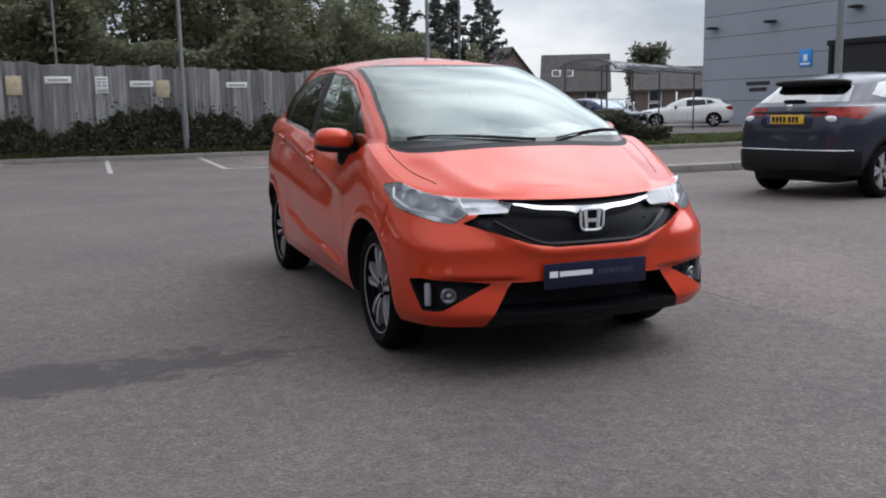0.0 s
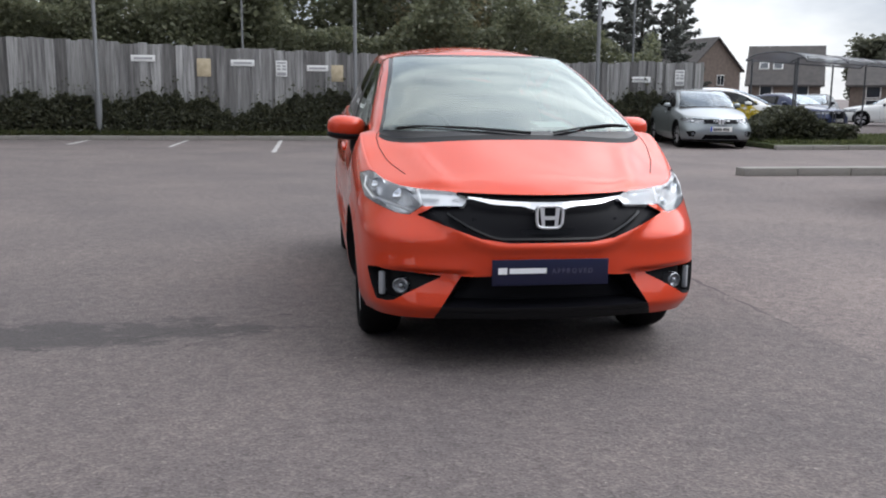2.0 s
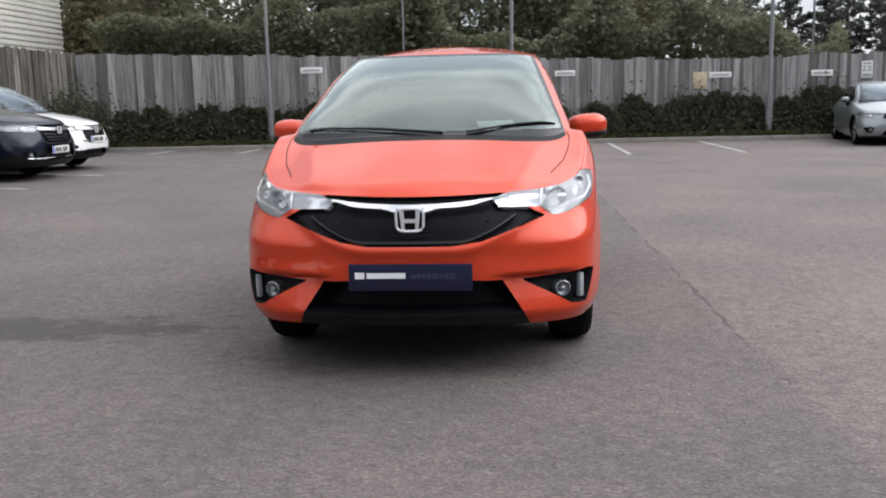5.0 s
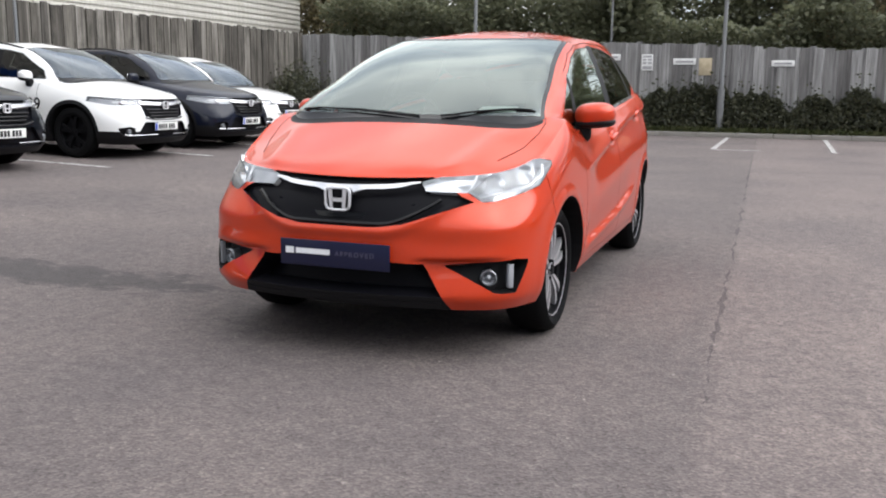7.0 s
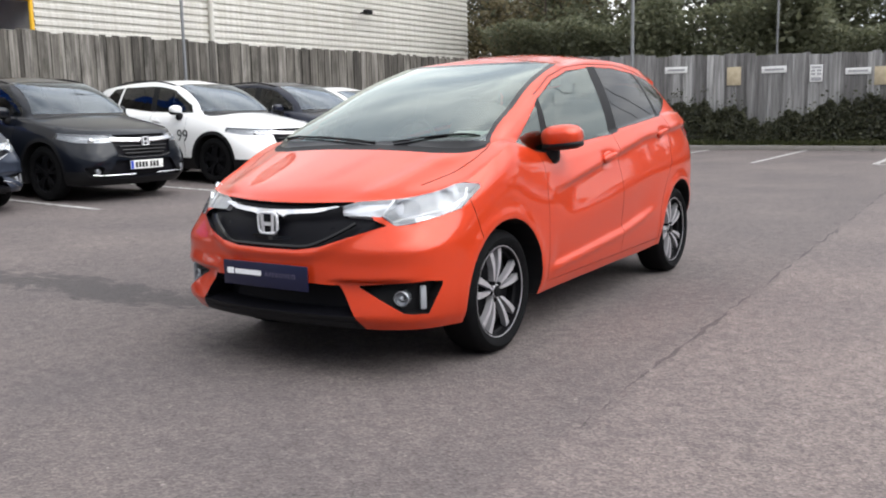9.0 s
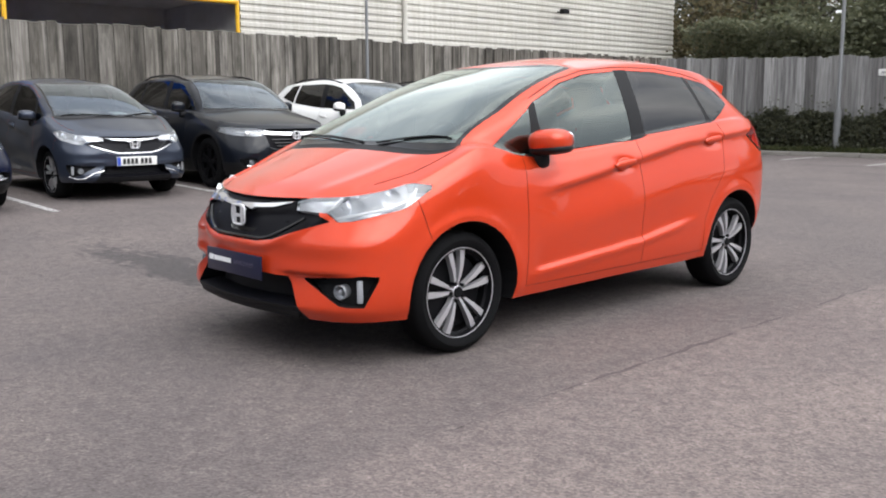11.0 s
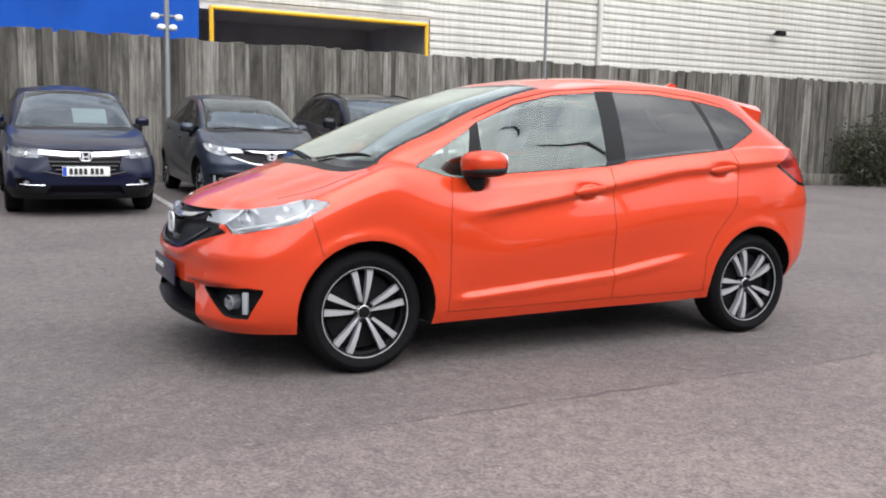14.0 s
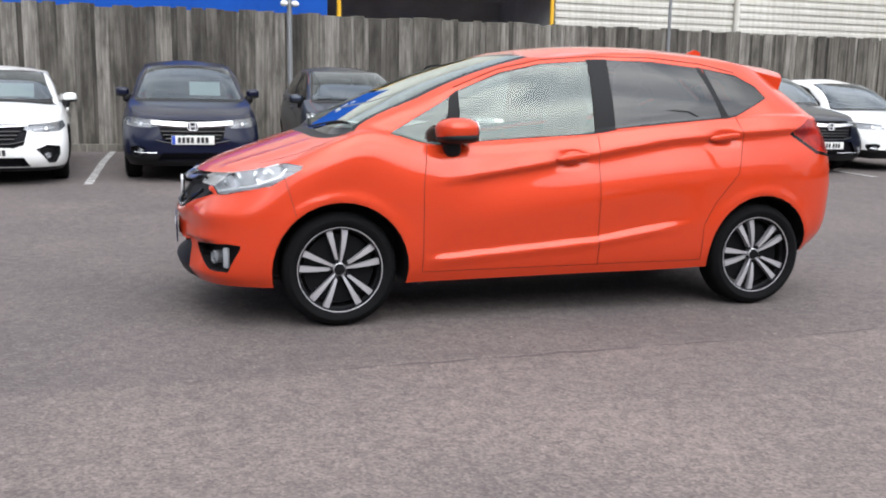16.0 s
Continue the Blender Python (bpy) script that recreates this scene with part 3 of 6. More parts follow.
def wiper(car, over, points):
    """A wiper arm with its blade, lying on the glass along points of (x, y)."""
    (x0, y0), (x1, y1) = points
    pts = [(x0 + (x1 - x0) * k, y0 + (y1 - y0) * k) for k in np.linspace(0, 1, 7)]
    bm = tube([(x, y, over(x, y) + 0.010) for x, y in pts], 0.006, 6, True, 0.004)
    add_tube(bm, [(x + 0.05 * (x1 - x0), y + 0.012, over(x + 0.05 * (x1 - x0), y + 0.012) + 0.004) for x, y in pts[2:]], 0.005, 5)
    part("wiper", bm, BLACK_TRIM, car)


def vehicle(name, P, paint, at, label, category="car", group="", fine=0.42, front_plate=PLATE_WHITE, rear_plate=False):
    """A whole car: shell, panels, glass, lamps, wheels and cabin. Its front is to -y, its base on the ground."""
    car = thing(name, at, label, category, group)
    bm = shell(P, fine)
    zone, tag = bm.faces.layers.int["zone"], bm.faces.layers.int["tag"]
    edge, roof = curve_through(P["edge"]), curve_through(P["roofedge"])

    def on(side, zones=(0, 1, 2, 3, 4)):
        return lambda f: f.calc_center_median().x * side > 0.2 and f[zone] in zones and abs(f.normal.x) > 0.15

    tree = BVHTree.FromBMesh(bm)

    def surf(x, z):
        hit = tree.ray_cast(Vector((x, -9, z)), Vector((0, 1, 0)))[0]
        return hit.y if hit else P["front"][2][1]

    def behind(x, z):
        hit = tree.ray_cast(Vector((x, 9, z)), Vector((0, -1, 0)))[0]
        return hit.y if hit else P["rear"][2][1]

    surf.behind = behind

    def over(x, y):
        hit = tree.ray_cast(Vector((x, y, 9)), Vector((0, 0, -1)))[0]
        return hit.z if hit else P["spine"][-1][1]

    yf, yr, r, rim, xf = P["wheels"]
    for s in (1, -1):
        for y in (yf, yr):
            cut(bm, round_outline(y, r + P.get("arch_lift", 0.0), P["arch"]), SIDE, 90 if y < 0 else 91, on(s, (0,)))
        for k, (pane, poly) in enumerate(P["win"]):
            cut(bm, poly, SIDE, {"quarter": 2, "front": 3, "rear": 4, "back": 5, "pillar": 40 + k}[pane], on(s, (1, 2, 4)))
    head = lambda f: f[zone] in (0, 1) and f.calc_center_median().y < -0.8
    ws = lambda f: f[zone] == 2 and f.calc_center_median().y < 0.3 and f.normal.y < -0.15
    (a, za), (b, zb) = P["screen"]
    cut(bm, [(-a, za), (a, za), (b, zb), (-b, zb)], FRONT, 1, ws)
    if "band" in P:
        (a, za), (b, zb) = P["band"]
        cut(bm, [(-a, za), (a, za), (b, zb), (-b, zb)], FRONT, 17, ws)
    if P.get("seal"):
        for pane, poly in P["win"]:
            mid = sum((Vector(p) for p in poly), Vector((0, 0))) / len(poly)
            wide = [Vector(p) + (Vector(p) - mid).normalized() * P["seal"] for p in poly]
            for s in (1, -1):
                cut(bm, wide, SIDE, 18, on(s, (1, 2, 4)))
    (a, za), (b, zb) = P["rear_screen"]
    cut(bm, [(-a, za), (a, za), (b, zb), (-b, zb)], FRONT, 7, lambda f: f[zone] == 2 and f.calc_center_median().y > 0.6 and f.normal.y > 0.15)
    diag = {s: (Vector((s, 1, 0)), Vector((0, 0, 1))) for s in (1, -1)}
    for s in (1, -1):
        here = lambda f, s=s: head(f) and f.calc_center_median().x * s > 0.1 and f[zone] == 0
        if "lamp_wedge" in P:
            cut(bm, P["lamp_wedge"], diag[s], 19, here)
        cut(bm, P["headlight"], diag[s], 10, here)
        if "lamp_wedge" in P:
            mid = sum((Vector(p) for p in P["headlight"]), Vector((0, 0))) / len(P["headlight"])
            cut(bm, [Vector(p) + (Vector(p) - mid).normalized() * 0.004 for p in P["headlight"]], diag[s], 20, here)
        if "fog" in P:
            cut(bm, P["fog"], diag[s], 11, here)
        cut(bm, P["tail"], SIDE, 14, lambda f, s=s: f.calc_center_median().x * s > P.get("tail_in", 0.5) and f.calc_center_median().y > 0.8 and f[zone] in (0, 1, 4))
    cut(bm, P["grille"], FRONT, 12, lambda f: head(f) and f[zone] == 0 and f.normal.y < -0.2)
    for poly in P["intake"]:
        cut(bm, poly, FRONT, 13, lambda f: head(f) and f[zone] == 0)
    for poly in P.get("skirt", ()):
        cut(bm, poly, FRONT, 15, lambda f: head(f) and f[zone] == 0)
    if "cladding" in P:
        zc = P["cladding"]
        for s in (1, -1):
            cut(bm, [(-9, 0), (9, 0), (9, zc), (-9, zc)], SIDE, 15, lambda f, s=s: f[zone] == 0 and f.calc_center_median().x * s >= 0)
            for y in (yf, yr):
                cut(bm, round_outline(y, r, P["arch"] + 0.05), SIDE, 15, on(s, (0,)))
    for p, q, wide in P.get("trim_lines", ()):
        for s in (1, -1):
            cut(bm, strip(p, q, wide), SIDE, 82, on(s, (0, 1, 4)))
    for view, seams in (("side", P.get("seams", ())), ("top", P.get("top_seams", ()))):
        for p, q in seams:
            for s in (1, -1):
                if view == "side":
                    cut(bm, strip(p, q, P.get("gap", 0.007)), SIDE, 80, on(s, (0, 1, 4)))
                else:
                    cut(bm, strip((s * p[0], p[1]), (s * q[0], q[1]), P.get("top_gap", 0.009)), TOP, 81, lambda f: f.calc_center_median().z > 0.6 and f.normal.z > 0.2)
    for p, q in P.get("frame_seams", ()):
        for s in (1, -1):
            cut(bm, strip(p, q, 0.0055), SIDE, 83, on(s, (2, 3)))
    for f in bm.faces:
        if f[tag]:
            continue
        c = f.calc_center_median()
        if f[zone] == 4 and c.y < P["cowl_end"] and f.normal.z > 0.45 and abs(c.x) < P["wg"][0] - 0.055:
            f[tag] = 16
        elif P.get("panels"):
            side = 1 if abs(f.normal.x) > 0.35 else 0
            (d0, d1, d2), zl = P["panels"], P["door_low"]
            if f[zone] == 0 and side and d0 < c.y < d1 and c.z > zl:
                f[tag] = 21
            elif f[zone] == 0 and side and d1 <= c.y < d2(c.z) and c.z > zl:
                f[tag] = 22
            elif f[zone] == 0 and c.y < P["bumper_end"](c.z):
                f[tag] = 23
            elif f[zone] in (0, 1, 4) and c.y < -0.9 and abs(c.x) < P["bonnet_half"](c.y) and f.normal.z > 0.3:
                f[tag] = 24
    bm.normal_update()
    pieces(bm, (0,), "body", paint, car)
    pieces(bm, (24,), "bonnet", paint, car)
    pieces(bm, (23,), "front_bumper", paint, car)
    for s in (1, -1):
        pieces(bm, (21,), "front_door", paint, car, side=s)
        pieces(bm, (22,), "rear_door", paint, car, side=s)
        pieces(bm, (2,), "quarter_window", P.get("side_glass", CLEAR_GLASS), car, side=s)
        pieces(bm, (3,), "front_window", P.get("side_glass", CLEAR_GLASS), car, side=s)
        pieces(bm, (4,), "rear_window", P.get("rear_glass", DARK_GLASS), car, side=s)
        pieces(bm, (5,), "rear_quarter_window", P.get("rear_glass", DARK_GLASS), car, side=s)
        for k in range(len(P["win"])):
            pieces(bm, (40 + k,), "window_pillar", BLACK_TRIM, car, side=s)
        lamp = pieces(bm, (10,), "headlight", P.get("lamp_back", REFLECTOR), car, "clear headlight with a bright reflector", depth=P.get("lamp_deep", 0.042), side=s)
        if lamp:
            pieces(bm, (10, 19), "lens", LAMP_GLASS, lamp, side=s)
            # thin dark outline coloured in for the shadow gap round the lamp
            pieces(bm, (20,), "lamp_seal", DARK_GAP, lamp, side=s, depth=0.004)
            pieces(bm, (19,), "indicator_chamber", LAMP_SILVER, lamp, depth=0.022, side=s)
            for line in P.get("lamp_lines", ()):
                pts = []
                for u, z in line:
                    lo, hi = 0.25, 0.835
                    for _ in range(22):
                        x = (lo + hi) / 2
                        lo, hi = (x, hi) if x + surf(x, z) < u else (lo, x)
                    pts.append((s * x, surf(x, z) + 0.009, z))
                part("light_guide", tube(pts, 0.007, 6), LAMP_WHITE, lamp)
            for lx, lz, ru, rv, turn in P.get("lamp_bowls", ()):
                bm2, rings = bmesh.new(), []
                for k in (0.16, 0.4, 0.64, 0.84, 1.0):
                    rings.append([bm2.verts.new((ru * k * math.cos(a), -0.07 * k * k, rv * k * math.sin(a))) for a in np.linspace(0, 2 * math.pi, 22, endpoint=False)])
                for a, b in zip(rings, rings[1:]):
                    for i in range(22):
                        bm2.faces.new((a[i], b[i], b[(i + 1) % 22], a[(i + 1) % 22]))
                bm2.faces.new(rings[0])
                inward = Vector((-s * math.sin(radians(turn)), math.cos(radians(turn)), 0)) * 0.082
                part("reflector_bowl", bm2, LAMP_BOWL, lamp, "faceted chrome reflector", smooth=False, at=pose(s * lx + inward.x, surf(lx, lz) + inward.y, lz, 0, 0, s * turn))
            for lx, lz, lr in P["bulbs"]:
                bulb = lathe([(0.035, lr * 1.25), (-0.01, lr * 1.2), (-0.012, lr), (-0.03, lr * 0.8), (-0.04, 0.0005)], 20, "y")
                part("projector", bulb, CHROME, lamp, at=pose(s * lx, surf(lx, lz) + 0.042, lz, 0, 0, s * 24))
            for (p0, p1) in P.get("lamp_strips", ()):
                part("light_strip", tube([(s * p[0], surf(*p) + 0.016, p[1]) for p in (p0, p1)], 0.006, 6), LAMP_WHITE, lamp)
        fog = pieces(bm, (11,), "fog_recess", BLACK_TRIM, car, "black fog lamp recess", depth=0.065, side=s)
        if fog and "fog_lamp" in P:
            fx, fz, fr = P["fog_lamp"]
            part("fog_lamp", lathe([(0.05, fr), (0.0, fr), (-0.004, fr * 0.88), (0.012, fr * 0.78), (0.018, fr * 0.45), (0.0, fr * 0.3), (-0.006, 0.0005)], 24, "y"), FOG_BOWL, fog, at=pose(s * fx, surf(fx, fz) + P.get("fog_in", 0.010), fz, 0, 0, s * 20))
            if "drl" in P:
                dx, dz0, dz1 = P["drl"]
                part("running_light", box((-0.014, -0.012, dz0), (0.014, 0.01, dz1), 0.006), RUNNING_LAMP, fog, at=pose(s * dx, surf(dx, (dz0 + dz1) / 2) + 0.040, 0, 0, 0, s * 50))
        pieces(bm, (14,), "tail_lamp", RED_LENS, car, "red tail lamp", side=s)
        for t in (90, 91):
            linings(bm, (t,), 0.02, "wheel_arch_liner", BLACK_TRIM, car, s)
        for y in (yf, yr):
            cap, rows = bmesh.new(), []
            for a in np.linspace(radians(8), radians(172), 25):
                q = (y + (P["arch"] + 0.012) * math.cos(a), r + P.get("arch_lift", 0.0) + (P["arch"] + 0.012) * math.sin(a))
                rows.append((cap.verts.new((s * 0.05, *q)), cap.verts.new((s * (xf - 0.07), *q))))
            for (a1, a2), (b1, b2) in zip(rows, rows[1:]):
                cap.faces.new((a1, a2, b2, b1))
            part("inner_arch", cap, BLACK_TRIM, car)
    pieces(bm, (1,), "windscreen", P.get("screen_glass", SCREEN_GLASS), car)
    pieces(bm, (7,), "rear_screen", P.get("rear_glass", DARK_GLASS), car)
    pieces(bm, (12,), "grille", P.get("grille_face", GRILLE_MESH), car, "black grille", depth=P.get("grille_deep", 0.03))
    pieces(bm, (13,), "lower_intake", GRILLE_MESH, car, "black lower air intake", depth=P.get("intake_deep", 0.05))
    pieces(bm, (15,), "lower_trim", BLACK_TRIM, car, "black plastic lower trim")
    pieces(bm, (16,), "cowl", BLACK_TRIM, car)
    pieces(bm, (17,), "screen_border", GLOSS_BLACK, car, "black printed border of the windscreen")
    for s in (1, -1):
        pieces(bm, (18,), "window_seal", BLACK_TRIM, car, side=s)
    for s in (1, -1):
        pieces(bm, (82,), "lamp_edge", GLOSS_BLACK, car, side=s)
    for t in (80, 81, 83):
        for s in (1, -1):
            pieces(bm, (t,), "panel_gap", P.get("gap_paint", DARK_GAP), car, depth=0.004, side=s)
    pieces(bm, (0, 21, 22), "cabin_lining", INTERIOR, car, depth=0.035, walls=False, keep_normals=False, behind=-0.9)
    low = P["bot"][len(P["bot"]) // 2][1]
    part("underbody", box((-xf + 0.26, P["front"][0][1] + 0.16, low - 0.03), (xf - 0.26, P["rear"][0][1] - 0.1, low + 0.16), 0.03), BLACK_TRIM, car)
    for y in (yf, yr):
        part("inner_wing", box((-0.56, y - P["arch"] - 0.03, low), (0.56, y + P["arch"] + 0.03, r + P["arch"] - 0.02), 0.02), BLACK_TRIM, car)
    part("cabin_floor", box((-xf + 0.1, yf + r + 0.1, low + 0.02), (xf - 0.1, yr - r - 0.1, low + 0.1), 0.02), BLACK_TRIM, car)
    bm.free()
    add_wheels(car, P)
    seats_and_dash(car, P)
    for s in (1, -1):
        door_mirror(car, s, P["mirror"], P.get("mirror_paint", paint), P.get("mirror_size", (0.105, 0.085, 0.068)))
        for hy, hz, hx in P["handles"]:
            door_handle(car, s, hy, hz, hx, paint, P.get("handle_tilt", 6))
    for _, build in P.get("extras", ()):
        build(car, paint, surf, over)
    if front_plate is not None:
        py, pz = P["plate"]
        if front_plate is PLATE_NAVY:
            plate(car, 0.525, 0.115, pose(0, py, pz), PLATE_NAVY, [(-0.235, -0.195, -0.006, 0.022, WHITE_INK), (-0.185, -0.02, -0.004, 0.019, WHITE_INK)], None, "dark navy dealer plate with white marks")
        else:
            plate(car, 0.52, 0.111, pose(0, py, pz), front_plate, CAR_BARS, PLATE_BLUE)
    return car

# ---- the orange hatchback ----


def hatch_relief(x, y, z):
    """The pressed lines of the doors and the lips of the wheel arches."""
    line = np.interp(y, (-0.85, -0.68, -0.17, 0.66, 1.41, 1.8), (0.74, 0.765, 0.845, 0.985, 1.045, 1.05))
    d = line - z
    fade = smooth(-0.80, -0.45, y) * (1 - smooth(1.55, 1.75, y))
    dx = -0.019 * smooth(-0.003, 0.016, d) * (1 - smooth(0.03, 0.26, d)) * fade
    dx = dx + 0.009 * np.exp(-((d + 0.02) / 0.035) ** 2) * fade
    low = np.interp(y, (-0.8, 0.17, 0.8), (0.355, 0.43, 0.53))
    e = z - low
    fade = smooth(-0.82, -0.7, y) * (1 - smooth(0.45, 0.85, y))
    dx = dx - 0.017 * smooth(-0.002, 0.014, e) * (1 - smooth(0.02, 0.24, e)) * fade
    dx = dx + 0.008 * np.exp(-((e + 0.016) / 0.026) ** 2) * fade
    for yc in (-1.265, 1.265):
        rr = np.hypot(y - yc, z - 0.31)
        dx = dx + 0.009 * np.exp(-((rr - 0.375) / 0.03) ** 2)
    for yh, zh in ((0.02, 0.885), (0.99, 1.0)):
        dx = dx - 0.022 * np.exp(-(((y - yh) / 0.085) ** 4) - ((z - zh) / 0.042) ** 4)
    return np.where(np.abs(x) > 0.5, dx, 0.0)


def hatch_face(x, y, z):
    """The swept ridge under the grille and the shelves below the brow beside the plate."""
    ax = np.abs(x)
    ridge = 0.565 + 0.95 * np.clip(ax - 0.22, 0, 1) ** 1.55
    near = smooth(-1.25, -1.6, y)
    dy = -0.017 * np.exp(-(((z - ridge) / 0.026) ** 2)) * (1 - smooth(0.62, 0.76, ax))
    brow = 0.450 + 0.03 * np.clip(ax - 0.5, 0, 1)
    dy = dy + 0.038 * smooth(brow + 0.012, brow - 0.010, z) * np.clip((z - 0.300) / 0.14, 0, 1) * smooth(0.34, 0.42, ax) * (1 - smooth(0.60, 0.76, ax))
    dy = dy + 0.010 * np.exp(-(((z - 0.52) / 0.05) ** 2)) * smooth(0.26, 0.40, ax) * (1 - smooth(0.72, 0.82, ax))
    return dy * near


def hatch_front(car, paint, surf, over):
    """Chrome wing, emblem, wipers, aerial fin, spoiler, number plate word and lower lip."""
    ys = lambda x: surf(x, 0.70 + 0.1 * abs(x)) + 0.004
    wing = bmesh.new()
    for s in (1, -1):
        prev = None
        for x in np.linspace(0.0, 0.35, 15):
            top = 0.757 + 0.13 * x * x + 0.004 * smooth(0.2, 0.35, x)
            thick = 0.026 * (1 - 0.65 * smooth(0.24, 0.35, x)) + 0.022 * (1 - smooth(0.05, 0.125, x))
            y = ys(x)
            ring = [wing.verts.new((s * x, y + 0.02, top)), wing.verts.new((s * x, y + 0.001, top)), wing.verts.new((s * x, y - 0.013, top - thick * 0.7)), wing.verts.new((s * x, y - 0.004, top - thick)), wing.verts.new((s * x, y + 0.02, top - thick))]
            if prev:
                for a in range(4):
                    wing.faces.new((prev[a], prev[a + 1], ring[a + 1], ring[a]))
            prev = ring
    bmesh.ops.remove_doubles(wing, verts=wing.verts[:], dist=1e-4)
    bmesh.ops.recalc_face_normals(wing, faces=wing.faces[:])
    part("chrome_bar", wing, CHROME, car, "bright chrome grille bar")
    bar = bmesh.new()
    prev = None
    for x in np.linspace(-0.33, 0.33, 25):
        z = 0.625 + 0.9 * max(0.0, abs(x) - 0.14) ** 1.8
        y = ys(x) - 0.006
        ring = [bar.verts.new((x, y + 0.02, z + 0.02)), bar.verts.new((x, y - 0.008, z + 0.012)), bar.verts.new((x, y - 0.012, z - 0.01)), bar.verts.new((x, y + 0.02, z - 0.022))]
        if prev:
            for a in range(3):
                bar.faces.new((prev[a], ring[a], ring[a + 1], prev[a + 1]))
        prev = ring
    bmesh.ops.recalc_face_normals(bar, faces=bar.faces[:])
    part("grille_blade", bar, GLOSS_BLACK, car)
    rim = [(x, surf(x, 0.600 + 0.95 * max(0.0, abs(x) - 0.21) ** 1.5) - 0.002, 0.597 + 0.95 * max(0.0, abs(x) - 0.21) ** 1.5) for x in np.linspace(-0.44, 0.44, 27)]
    part("grille_frame", tube(rim, 0.010, 6), GLOSS_BLACK, car, "gloss black frame along the grille's foot")
    emblem(car, pose(0, surf(0, 0.70) - 0.022, 0.695), 1.0)
    lip = bmesh.new()
    prev = None
    for x in np.linspace(-0.47, 0.47, 31):
        y = surf(x, 0.27) + 0.026
        z = 0.274 - 0.01 * abs(x)
        ring = [lip.verts.new((x, y + 0.10, z - 0.03)), lip.verts.new((x, y - 0.02, z - 0.022)), lip.verts.new((x, y - 0.03, z)), lip.verts.new((x, y + 0.05, z + 0.035))]
        if prev:
            for a in range(3):
                lip.faces.new((prev[a], ring[a], ring[a + 1], prev[a + 1]))
        prev = ring
    bmesh.ops.recalc_face_normals(lip, faces=lip.faces[:])
    part("bumper_lip", lip, BLACK_TRIM, car, "dark grey plastic bumper lip")
    wiper(car, over, ((-0.60, -1.235), (0.05, -1.325)))
    wiper(car, over, ((0.20, -1.318), (0.62, -1.20)))
    fin = prism([(0, 0), (0.17, 0), (0.165, 0.04), (0.12, 0.055)], 0.024, pose(0, 1.12, over(0, 1.22) - 0.012, 90, 0, 90) @ pose(0, 0, -0.01))
    part("aerial_fin", fin, paint, car)
    sp = bmesh.new()
    prev = None
    for x in np.linspace(-0.52, 0.52, 23):
        k = 1 - (abs(x) / 0.56) ** 3
        y1 = 1.54 + 0.065 * k
        z1 = over(x, 1.40) - 0.012
        ring = [sp.verts.new((x, 1.22, over(x, 1.22) + 0.0005)), sp.verts.new((x, 1.36, over(x, 1.36) + 0.004)), sp.verts.new((x, y1, z1)), sp.verts.new((x, y1 - 0.006, z1 - 0.03)), sp.verts.new((x, 1.53, z1 - 0.085))]
        if prev:
            for a in range(4):
                sp.faces.new((prev[a], ring[a], ring[a + 1], prev[a + 1]))
        prev = ring
    sp.verts.ensure_lookup_table()
    sp.faces.new(sp.verts[:5])
    sp.faces.new(sp.verts[-5:])
    bmesh.ops.recalc_face_normals(sp, faces=sp.faces[:])
    part("spoiler", sp, paint, car)
    if paint is ORANGE:                                # the dealer plate
        word = bpy.data.curves.new("plate_word", "FONT")
        word.body, word.size, word.extrude, word.space_character = "APPROVED", 0.03, 0.0006, 1.35
        ob = new("plate_word", word)
        bpy.context.view_layer.update()
        me = bpy.data.meshes.new_from_object(ob)
        bpy.data.objects.remove(ob)
        me.materials.append(FAINT_INK)
        t = new("plate_word", me)
        t.parent, t.matrix_basis = car, pose(0.005, -2.0812, 0.452, 90, 0, 0)
    # paper on the dash, which also stands in for a white reflection on the glass
    part("price_sheet", box((-0.10, -0.002, 0.0), (0.10, 0.002, 0.15)), PAPER, car, "white paper sheet behind the windscreen", at=pose(0.34, -0.86, 1.045, -80, 0, 8))


def emblem(car, at, k):
    """A chrome rounded frame with two upright bars and a cross piece."""
    w, h = 0.058 * k, 0.048 * k
    bm = bmesh.new()
    outline = []
    for a in np.linspace(0, 2 * math.pi, 29):
        c, s = math.cos(a), math.sin(a)
        outline.append((w * math.copysign(abs(c) ** 0.45, c) * (1 - 0.06 * s * -1), 0, h * math.copysign(abs(s) ** 0.45, s)))
    add_tube(bm, outline, 0.0065 * k, 6, caps=False)
    for s in (1, -1):
        add_prism(bm, [(s * 0.022 * k, -h * 0.86), (s * 0.036 * k, -h * 0.86), (s * 0.045 * k, h * 0.86), (s * 0.026 * k, h * 0.86)][:: s], 0.006 * k, pose(0, 0.002, 0, 90, 0, 0))
    add_box(bm, (-0.026 * k, -0.004 * k, -0.012 * k), (0.026 * k, 0.002, 0.004 * k))
    bmesh.ops.recalc_face_normals(bm, faces=bm.faces[:])
    e = part("emblem", bm, SILVER_TRIM, car, "chrome emblem in a rounded frame", at=at)
    part("emblem_back", box((-w, 0.004, -h), (w, 0.012, h), 0.003), GRILLE_MESH, e)


